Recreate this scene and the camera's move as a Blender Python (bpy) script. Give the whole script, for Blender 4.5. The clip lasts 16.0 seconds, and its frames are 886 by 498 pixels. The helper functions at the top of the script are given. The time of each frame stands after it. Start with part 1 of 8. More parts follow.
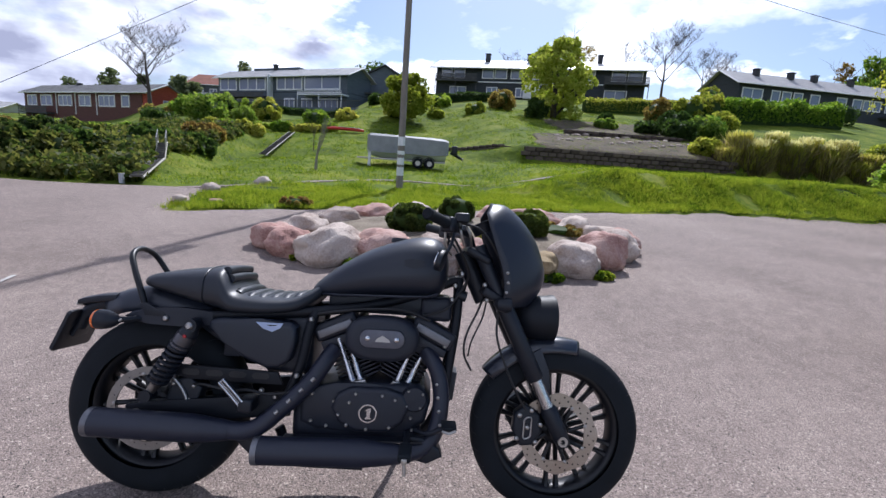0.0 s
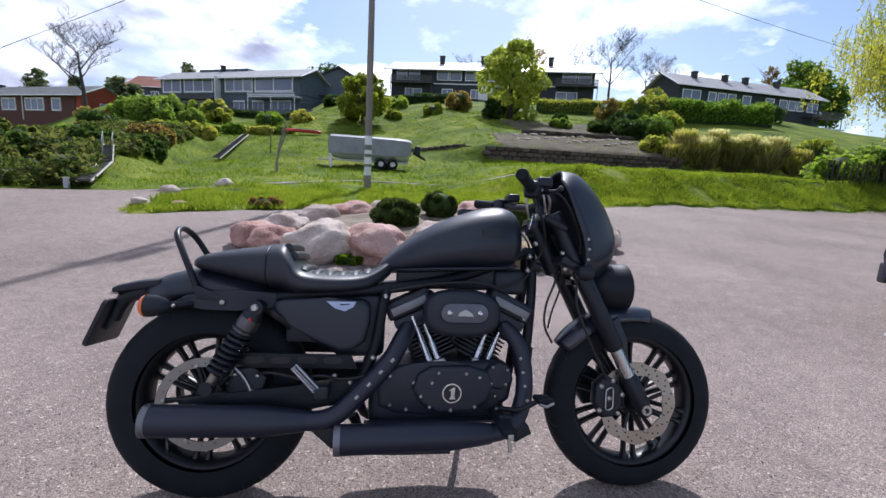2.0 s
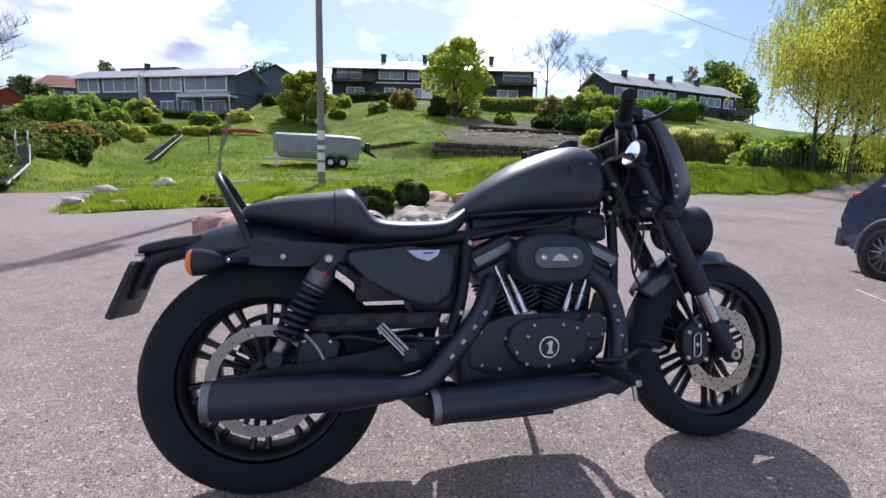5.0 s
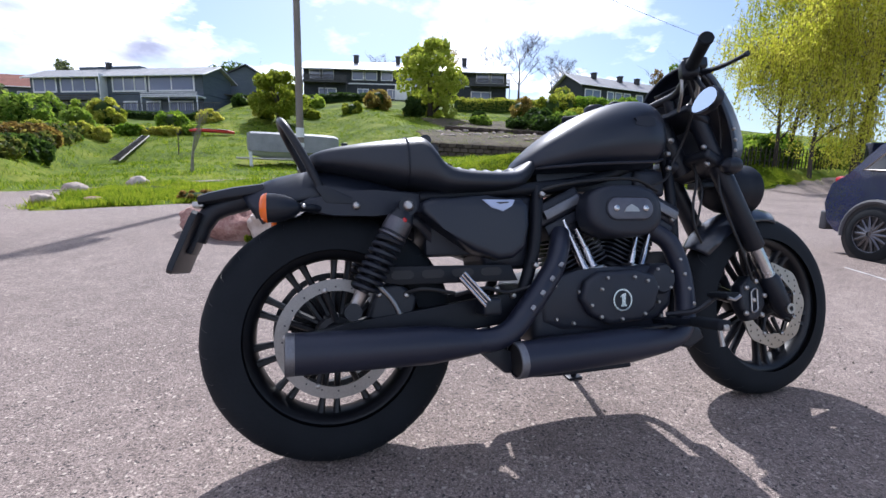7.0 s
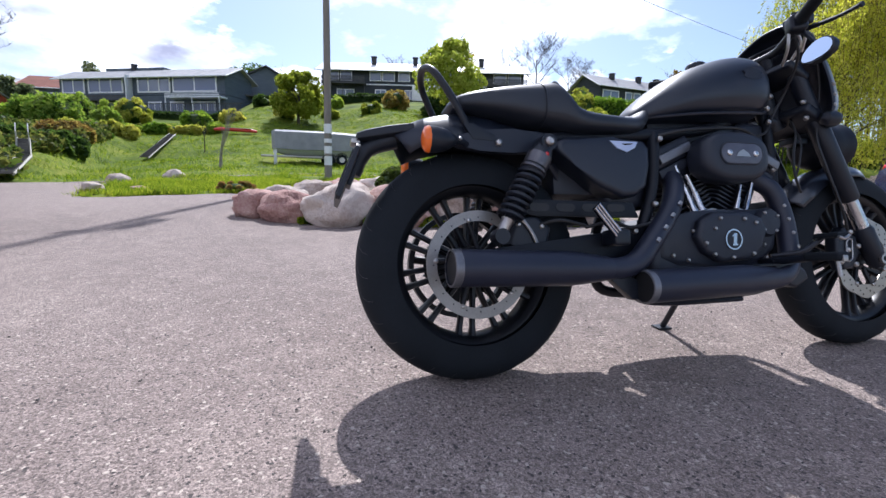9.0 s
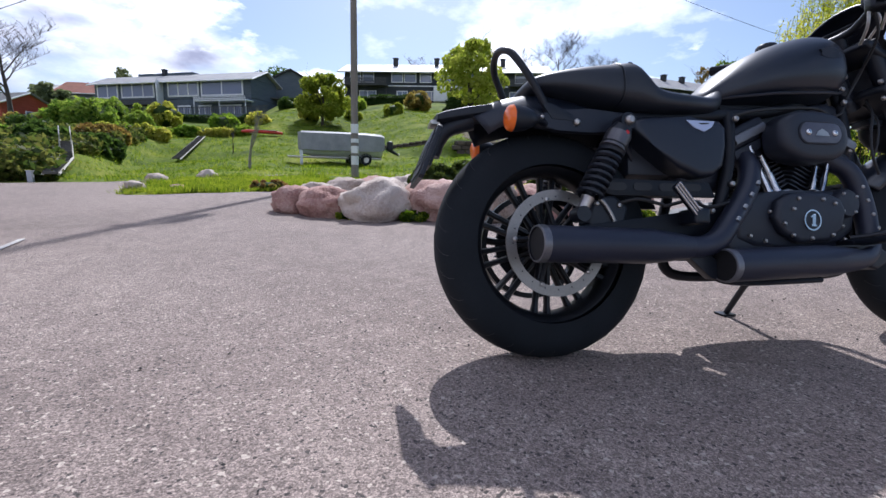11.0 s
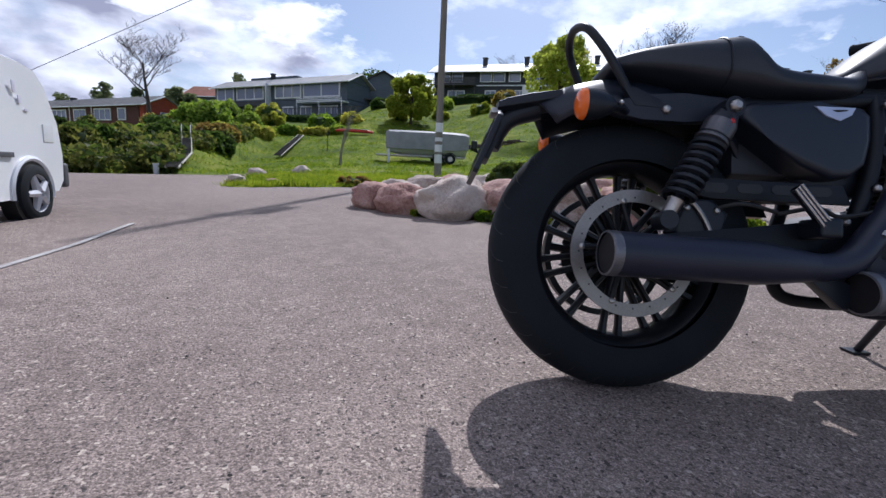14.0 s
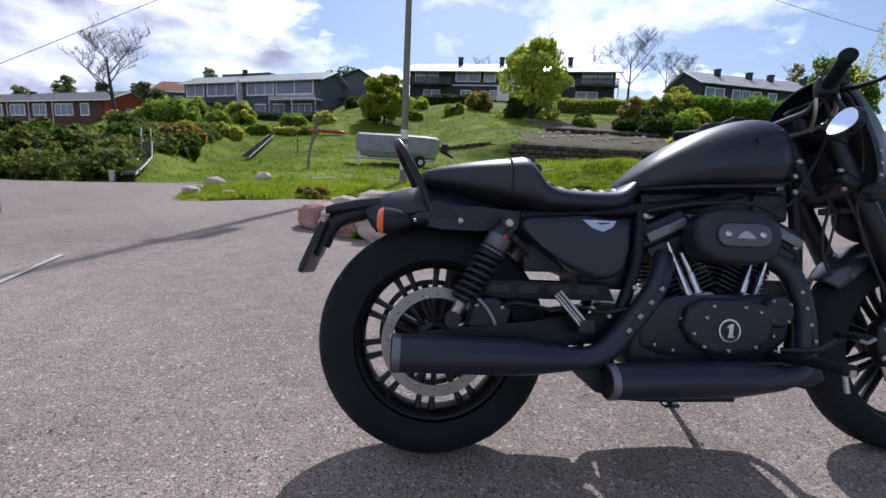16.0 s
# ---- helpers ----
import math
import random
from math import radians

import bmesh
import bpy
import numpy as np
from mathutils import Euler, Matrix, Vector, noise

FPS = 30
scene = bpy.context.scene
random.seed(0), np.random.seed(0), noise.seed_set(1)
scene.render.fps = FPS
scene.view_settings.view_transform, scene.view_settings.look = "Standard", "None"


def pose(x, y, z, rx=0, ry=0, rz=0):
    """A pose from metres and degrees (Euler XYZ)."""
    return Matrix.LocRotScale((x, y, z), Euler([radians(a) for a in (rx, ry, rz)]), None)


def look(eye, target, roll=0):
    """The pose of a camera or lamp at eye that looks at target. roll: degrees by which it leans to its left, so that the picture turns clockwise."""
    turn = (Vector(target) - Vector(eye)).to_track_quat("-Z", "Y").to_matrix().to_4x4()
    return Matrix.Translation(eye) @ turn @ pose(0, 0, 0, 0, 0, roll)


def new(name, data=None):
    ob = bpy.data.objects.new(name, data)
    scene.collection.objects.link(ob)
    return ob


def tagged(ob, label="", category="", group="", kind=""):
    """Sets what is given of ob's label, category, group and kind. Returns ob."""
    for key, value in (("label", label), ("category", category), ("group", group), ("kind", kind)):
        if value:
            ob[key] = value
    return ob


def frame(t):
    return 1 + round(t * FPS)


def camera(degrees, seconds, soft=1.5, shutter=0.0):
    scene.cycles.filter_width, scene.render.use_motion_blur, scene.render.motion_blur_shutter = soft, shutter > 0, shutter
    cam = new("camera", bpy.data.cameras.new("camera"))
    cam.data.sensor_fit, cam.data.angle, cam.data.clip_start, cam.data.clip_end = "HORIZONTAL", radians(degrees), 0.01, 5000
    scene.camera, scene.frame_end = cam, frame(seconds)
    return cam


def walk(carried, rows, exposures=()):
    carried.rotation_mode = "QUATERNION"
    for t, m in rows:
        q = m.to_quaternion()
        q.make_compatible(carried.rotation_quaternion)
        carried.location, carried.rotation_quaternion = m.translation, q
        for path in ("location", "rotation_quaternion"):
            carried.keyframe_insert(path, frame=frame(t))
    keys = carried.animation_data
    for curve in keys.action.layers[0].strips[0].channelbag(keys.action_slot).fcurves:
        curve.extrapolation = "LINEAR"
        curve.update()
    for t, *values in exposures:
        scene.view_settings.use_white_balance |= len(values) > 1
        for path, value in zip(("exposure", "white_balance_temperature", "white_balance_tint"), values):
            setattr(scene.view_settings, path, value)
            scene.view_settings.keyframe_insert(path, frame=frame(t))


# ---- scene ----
cam = camera(89.6, 16.0)
PATH = [
    (0.0, pose(1.198, -1.827, 1.287, 79.43, -4.17, -4.09)),
    (0.5, pose(1.123, -1.784, 1.256, 79.64, -4.04, -4.91)),
    (1.0, pose(1.014, -1.743, 1.213, 79.93, -3.72, -7.12)),
    (1.5, pose(0.932, -1.740, 1.187, 80.05, -3.41, -8.92)),
    (2.0, pose(0.801, -1.719, 1.134, 80.10, -3.16, -9.71)),
    (2.5, pose(0.730, -1.685, 1.102, 80.09, -3.00, -10.17)),
    (3.0, pose(0.671, -1.645, 1.066, 80.16, -2.72, -11.15)),
    (5.5, pose(0.364, -1.451, 0.875, 80.50, -1.54, -17.85)),
    (6.0, pose(0.306, -1.413, 0.837, 80.58, -1.46, -18.58)),
    (6.5, pose(0.237, -1.391, 0.797, 80.69, -1.38, -19.41)),
    (7.0, pose(0.172, -1.378, 0.757, 80.78, -1.26, -20.18)),
    (7.5, pose(0.082, -1.364, 0.703, 80.83, -1.09, -20.14)),
    (8.0, pose(0.033, -1.359, 0.670, 80.86, -1.20, -19.90)),
    (8.5, pose(-0.091, -1.373, 0.602, 80.84, -1.63, -19.00)),
    (9.0, pose(-0.185, -1.392, 0.579, 80.94, -1.53, -18.41)),
    (11.5, pose(-0.356, -1.361, 0.504, 80.96, -2.15, -14.49)),
    (12.0, pose(-0.337, -1.276, 0.496, 80.91, -4.22, -11.44)),
    (12.5, pose(-0.350, -1.258, 0.490, 80.78, -5.34, -7.12)),
    (13.0, pose(-0.347, -1.276, 0.485, 80.71, -3.51, -5.28)),
    (13.5, pose(-0.307, -1.272, 0.490, 80.67, -2.76, -5.08)),
    (14.0, pose(-0.250, -1.265, 0.506, 80.62, -2.48, -5.21)),
    (14.5, pose(-0.139, -1.257, 0.548, 80.64, -2.01, -5.63)),
    (15.0, pose(-0.069, -1.284, 0.569, 80.69, -2.18, -5.94)),
    (15.5, pose(-0.008, -1.336, 0.624, 80.60, -2.29, -6.28)),
    (16.0, pose(0.136, -1.436, 0.804, 80.42, -2.78, -7.94)),
]
walk(cam, PATH, ((0.0, 0.1, 5750, 14), (3.0, 0.2, 5750, 14), (5.5, 0.32, 5750, 14), (8.0, 0.42, 5750, 14), (9.0, 0.4, 5750, 14), (12.0, 0.0, 5750, 14), (13.5, -0.14, 5750, 14), (15.0, -0.2, 5750, 14), (16.0, -0.05, 5750, 14)))

# ---- world and sun ----
SUN_AZ, SUN_EL = 15.5, 49.0          # degrees to the right of +y, above the ground
world = bpy.data.worlds.new("sky_world")
scene.world = world
world.use_nodes = True


def build_sky():
    nt = world.node_tree
    nt.nodes.clear()
    N, L = nt.nodes.new, nt.links.new
    out, bg, sky = N("ShaderNodeOutputWorld"), N("ShaderNodeBackground"), N("ShaderNodeTexSky")
    sky.sky_type = 'NISHITA'
    sky.sun_disc = False
    sky.sun_elevation, sky.sun_rotation = radians(SUN_EL), radians(SUN_AZ)
    sky.air_density, sky.dust_density, sky.ozone_density = 1.0, 1.2, 1.6
    tc, mp = N("ShaderNodeTexCoord"), N("ShaderNodeMapping")
    mp.inputs["Scale"].default_value = (1.0, 1.0, 2.2)
    mp.inputs["Location"].default_value = (0.35, 0.2, 0.1)
    L(tc.outputs["Generated"], mp.inputs["Vector"])
    n1, n2 = N("ShaderNodeTexNoise"), N("ShaderNodeTexNoise")
    n1.inputs["Scale"].default_value, n1.inputs["Detail"].default_value, n1.inputs["Roughness"].default_value = 2.4, 10.0, 0.58
    n2.inputs["Scale"].default_value, n2.inputs["Detail"].default_value = 5.5, 8.0
    L(mp.outputs[0], n1.inputs["Vector"]), L(mp.outputs[0], n2.inputs["Vector"])
    r1, r2 = N("ShaderNodeValToRGB"), N("ShaderNodeValToRGB")
    r1.color_ramp.elements[0].position, r1.color_ramp.elements[1].position = 0.46, 0.60
    r2.color_ramp.elements[0].position, r2.color_ramp.elements[1].position = 0.24, 0.5
    r2.color_ramp.elements[0].color, r2.color_ramp.elements[1].color = (4.0, 4.1, 5.2, 1), (13.5, 13.6, 14.0, 1)
    sep, tilt = N("ShaderNodeSeparateXYZ"), N("ShaderNodeMath")
    L(tc.outputs["Generated"], sep.inputs[0])
    tilt.operation = 'MULTIPLY_ADD'
    tilt.inputs[1].default_value = -0.17
    L(sep.outputs["X"], tilt.inputs[0]), L(n1.outputs["Fac"], tilt.inputs[2])
    shade = N("ShaderNodeMath")
    shade.operation = 'MULTIPLY_ADD'
    shade.inputs[1].default_value = 0.42
    L(sep.outputs["X"], shade.inputs[0]), L(n2.outputs["Fac"], shade.inputs[2])
    L(tilt.outputs[0], r1.inputs["Fac"]), L(shade.outputs[0], r2.inputs["Fac"])
    mix = N("ShaderNodeMix")
    mix.data_type = 'RGBA'
    L(r1.outputs["Color"], mix.inputs["Factor"])
    L(sky.outputs["Color"], mix.inputs["A"]), L(r2.outputs["Color"], mix.inputs["B"])
    # heaped clouds low over the horizon
    n3, off, band, lift, r3, mix2 = N("ShaderNodeTexNoise"), N("ShaderNodeMath"), N("ShaderNodeMath"), N("ShaderNodeMath"), N("ShaderNodeValToRGB"), N("ShaderNodeMix")
    n3.inputs["Scale"].default_value, n3.inputs["Detail"].default_value, n3.inputs["Roughness"].default_value = 4.6, 10.0, 0.55
    L(mp.outputs[0], n3.inputs["Vector"])
    off.operation, off.inputs[1].default_value = 'SUBTRACT', 0.2
    band.operation = 'ABSOLUTE'
    lift.operation, lift.inputs[1].default_value = 'MULTIPLY_ADD', -0.9
    L(sep.outputs["Z"], off.inputs[0]), L(off.outputs[0], band.inputs[0]), L(band.outputs[0], lift.inputs[0]), L(n3.outputs["Fac"], lift.inputs[2])
    r3.color_ramp.elements[0].position, r3.color_ramp.elements[1].position = 0.5, 0.56
    L(lift.outputs[0], r3.inputs["Fac"])
    mix2.data_type = 'RGBA'
    mix2.inputs["B"].default_value = (13.0, 13.1, 13.6, 1)
    L(r3.outputs["Color"], mix2.inputs["Factor"]), L(mix.outputs["Result"], mix2.inputs["A"])
    L(mix2.outputs["Result"], bg.inputs["Color"])
    bg.inputs["Strength"].default_value = 0.11
    L(bg.outputs[0], out.inputs[0])


build_sky()
sun_data = bpy.data.lights.new("sun", 'SUN')
sun_data.energy, sun_data.angle, sun_data.color = 4.6, radians(0.55), (1.0, 0.955, 0.89)
sun_way = Vector((math.sin(radians(SUN_AZ)) * math.cos(radians(SUN_EL)), math.cos(radians(SUN_AZ)) * math.cos(radians(SUN_EL)), math.sin(radians(SUN_EL))))
sun = new("sun", sun_data)
sun.matrix_world = look(sun_way * 60, (0, 0, 0))

# ---- materials ----
def principled(name, color, rough=0.6, metal=0.0, spec=0.5, coat=0.0):
    m = bpy.data.materials.new(name)
    m.use_nodes = True
    b = m.node_tree.nodes["Principled BSDF"]
    b.inputs["Base Color"].default_value = (*color, 1)
    b.inputs["Roughness"].default_value, b.inputs["Metallic"].default_value = rough, metal
    b.inputs["Specular IOR Level"].default_value, b.inputs["Coat Weight"].default_value = spec, coat
    return m


def noisy(name, stops, scale=5.0, scale2=60.0, rough=0.8, bump=0.2, dist=0.01, metal=0.0, spec=0.4, coat=0.0, mix2=0.35, rand=0.0, stretch=(1, 1, 1), rvar=0.0):
    """A material whose colour wanders between the given stops at two scales, with fine relief."""
    m = principled(name, stops[0], rough, metal, spec, coat)
    nt = m.node_tree
    N, L, b = nt.nodes.new, nt.links.new, nt.nodes["Principled BSDF"]
    tc, mp = N("ShaderNodeTexCoord"), N("ShaderNodeMapping")
    mp.inputs["Scale"].default_value = stretch
    L(tc.outputs["Object"], mp.inputs["Vector"])
    na, nb = N("ShaderNodeTexNoise"), N("ShaderNodeTexNoise")
    na.inputs["Scale"].default_value, na.inputs["Detail"].default_value = scale, 4.0
    nb.inputs["Scale"].default_value, nb.inputs["Detail"].default_value = scale2, 3.0
    L(mp.outputs[0], na.inputs["Vector"]), L(mp.outputs[0], nb.inputs["Vector"])
    f = N("ShaderNodeMix")
    f.inputs["Factor"].default_value = mix2
    L(na.outputs["Fac"], f.inputs["A"]), L(nb.outputs["Fac"], f.inputs["B"])
    fac = f.outputs["Result"]
    if rand:
        oi, gi = N("ShaderNodeObjectInfo"), N("ShaderNodeNewGeometry")
        ad, mu = N("ShaderNodeMath"), N("ShaderNodeMath")
        ad.operation, mu.operation = 'ADD', 'MULTIPLY_ADD'
        L(oi.outputs["Random"], ad.inputs[0]), L(gi.outputs["Random Per Island"], ad.inputs[1])
        sub = N("ShaderNodeMath")
        sub.operation = 'SUBTRACT'
        L(ad.outputs[0], sub.inputs[0])
        sub.inputs[1].default_value = 1.0
        L(sub.outputs[0], mu.inputs[0])
        mu.inputs[1].default_value = rand
        L(fac, mu.inputs[2])
        fac = mu.outputs[0]
    ramp = N("ShaderNodeValToRGB")
    els = ramp.color_ramp.elements
    while len(els) < len(stops):
        els.new(0.5)
    for i, c in enumerate(stops):
        els[i].position = 0.32 + 0.36 * i / max(1, len(stops) - 1)
        els[i].color = (*c, 1)
    L(fac, ramp.inputs["Fac"]), L(ramp.outputs["Color"], b.inputs["Base Color"])
    if rvar:
        rm = N("ShaderNodeMapRange")
        rm.inputs["From Min"].default_value, rm.inputs["From Max"].default_value = 0.3, 0.7
        rm.inputs["To Min"].default_value, rm.inputs["To Max"].default_value = rough - rvar, rough + rvar
        L(f.outputs["Result"], rm.inputs["Value"]), L(rm.outputs["Result"], b.inputs["Roughness"])
    if bump:
        bp = N("ShaderNodeBump")
        bp.inputs["Strength"].default_value, bp.inputs["Distance"].default_value = bump, dist
        L(nb.outputs["Fac"], bp.inputs["Height"]), L(bp.outputs[0], b.inputs["Normal"])
    return m


def leafy(name, a, b_, c=None):
    m = noisy(name, [a, b_] + ([c] if c else []), 1.2, 9.0, 0.6, 0.0, spec=0.25, rand=0.5)
    b = m.node_tree.nodes["Principled BSDF"]
    b.inputs["Transmission Weight"].default_value = 0.0
    b.inputs["Subsurface Weight"].default_value = 0.0
    nt = m.node_tree
    tr, mx = nt.nodes.new("ShaderNodeBsdfTranslucent"), nt.nodes.new("ShaderNodeMixShader")
    src = b.inputs["Base Color"].links[0].from_socket
    glow = nt.nodes.new("ShaderNodeVectorMath")
    glow.operation = "MULTIPLY"
    glow.inputs[1].default_value = (1.28, 1.24, 0.9)     # leaves pass more yellow than they reflect
    nt.links.new(src, glow.inputs[0])
    nt.links.new(glow.outputs[0], tr.inputs["Color"])
    mx.inputs[0].default_value = 0.6
    out = nt.nodes["Material Output"]
    nt.links.new(b.outputs[0], mx.inputs[1]), nt.links.new(tr.outputs[0], mx.inputs[2]), nt.links.new(mx.outputs[0], out.inputs["Surface"])
    return m


# ---- mesh helpers ----
def link(name, bm, material, parent=None, label="", smooth=True, auto=40):
    me = bpy.data.meshes.new(name)
    bmesh.ops.recalc_face_normals(bm, faces=bm.faces)
    bm.to_mesh(me)
    bm.free()
    for mt in (material if isinstance(material, (list, tuple)) else [material]):
        me.materials.append(mt)
    if smooth:
        me.shade_smooth()
        me.set_sharp_from_angle(angle=radians(auto))
    ob = new(name, me)
    if parent is not None:
        ob.parent = parent
    if label:
        ob["label"] = label
    return ob


def part(name, bm, material, parent, label="", smooth=True, auto=40):
    return link(name, bm, material, parent, label, smooth, auto)


def thing(name, m, label, category, group="", kind=""):
    ob = new(name)
    ob.matrix_world = m
    ob.empty_display_size = 0.1
    return tagged(ob, label, category, group, kind)


def box(bm, cx, cy, cz, sx, sy, sz, bevel=0.0, m=None, seg=2):
    mat = Matrix.Translation((cx, cy, cz)) @ Matrix.Diagonal((sx, sy, sz, 1))
    if m is not None:
        mat = m @ mat
    g = bmesh.ops.create_cube(bm, size=1, matrix=mat)
    if bevel:
        es = {e for v in g["verts"] for e in v.link_edges}
        bmesh.ops.bevel(bm, geom=list(es), offset=bevel, segments=seg, affect='EDGES', profile=0.6)
    return bm


def tube(bm, pts, r, n=12, cap=True, closed=False):
    """A round bar along pts; r is one radius or one for each point."""
    pts = [Vector(p) for p in pts]
    k = len(pts)
    rs = [r] * k if isinstance(r, (int, float)) else list(r)
    rings, up = [], None
    for i, p in enumerate(pts):
        if closed:
            d = (pts[(i + 1) % k] - pts[i - 1]).normalized()
        else:
            d = (pts[min(i + 1, k - 1)] - pts[max(i - 1, 0)]).normalized()
        if up is None:
            up = Vector((0, 0, 1)) if abs(d.z) < 0.9 else Vector((1, 0, 0))
        s = d.cross(up).normalized()
        up = s.cross(d).normalized()
        rings.append([bm.verts.new(p + (s * math.cos(2 * math.pi * j / n) + up * math.sin(2 * math.pi * j / n)) * rs[i]) for j in range(n)])
    for i in range(k if closed else k - 1):
        a, b = rings[i], rings[(i + 1) % k]
        for j in range(n):
            bm.faces.new((a[j], a[(j + 1) % n], b[(j + 1) % n], b[j]))
    if cap and not closed:
        bm.faces.new(rings[0][::-1]), bm.faces.new(rings[-1])
    return bm


def curve(pts, steps=8):
    """Catmull-Rom points through pts."""
    P = [Vector(p) for p in pts]
    P = [2 * P[0] - P[1]] + P + [2 * P[-1] - P[-2]]
    out = []
    for i in range(1, len(P) - 2):
        for s in range(steps):
            t = s / steps
            a, b, c, d = P[i - 1], P[i], P[i + 1], P[i + 2]
            out.append(0.5 * (2 * b + (c - a) * t + (2 * a - 5 * b + 4 * c - d) * t * t + (3 * b - a - 3 * c + d) * t ** 3))
    return out + [P[-2]]


def lathe(bm, prof, n=32, m=None, caps=False):
    """Turns (along, radius) pairs about the local y axis."""
    rings = []
    m = m or Matrix()
    for y, r in prof:
        rings.append([bm.verts.new(m @ Vector((r * math.cos(2 * math.pi * j / n), y, r * math.sin(2 * math.pi * j / n)))) for j in range(n)])
    for a, b in zip(rings, rings[1:]):
        for j in range(n):
            bm.faces.new((a[j], a[(j + 1) % n], b[(j + 1) % n], b[j]))
    if caps:
        bm.faces.new(rings[0]), bm.faces.new(rings[-1][::-1])
    return bm


def slab(bm, pts, y0, y1, bevel=0.0, m=None, seg=2):
    """A flat outline of (x, z) points, thick from y0 to y1."""
    m = m or Matrix()
    a = [bm.verts.new(m @ Vector((x, y0, z))) for x, z in pts]
    b = [bm.verts.new(m @ Vector((x, y1, z))) for x, z in pts]
    fs = [bm.faces.new(a), bm.faces.new(b[::-1])]
    for i in range(len(pts)):
        j = (i + 1) % len(pts)
        fs.append(bm.faces.new((a[j], a[i], b[i], b[j])))
    if bevel:
        es = list(set(fs[0].edges) | set(fs[1].edges))
        bmesh.ops.bevel(bm, geom=es, offset=bevel, segments=seg, affect='EDGES', profile=0.6)
    return bm


def loft(bm, rings, closed_ends=True):
    """Skins over rings of equally many points."""
    vs = [[bm.verts.new(p) for p in r] for r in rings]
    n = len(vs[0])
    for a, b in zip(vs, vs[1:]):
        for j in range(n):
            bm.faces.new((a[j], a[(j + 1) % n], b[(j + 1) % n], b[j]))
    if closed_ends:
        bm.faces.new(vs[0][::-1]), bm.faces.new(vs[-1])
    return bm


def oval(cx, cy, cz, ry, rz, n=24, e=2.6, lower=None):
    """A ring in the plane of constant x: a rounded box of half widths ry, rz."""
    out = []
    for j in range(n):
        a = 2 * math.pi * j / n
        c, s = math.cos(a), math.sin(a)
        y = math.copysign(abs(c) ** (2 / e), c) * ry
        z = math.copysign(abs(s) ** (2 / e), s) * (rz if s > 0 or lower is None else lower)
        out.append(Vector((cx, cy + y, cz + z)))
    return out


def lump(bm, c, sx, sy, sz, seed, rough=0.25, sub=3):
    """An uneven boulder."""
    g = bmesh.ops.create_icosphere(bm, subdivisions=sub, radius=1)
    o = Vector((seed * 7.31, seed * 3.17, seed * 1.7))
    for v in g["verts"]:
        d = v.co.normalized()
        k = 1 + rough * noise.noise(d * 1.1 + o) + rough * 0.55 * noise.noise(d * 2.3 + o) + rough * 0.3 * noise.noise(d * 5 + o) + rough * 0.12 * noise.noise(d * 13 + o)
        p = Vector((d.x * sx * k, d.y * sy * k, d.z * sz * k))
        v.co = p + Vector(c)
    return bm

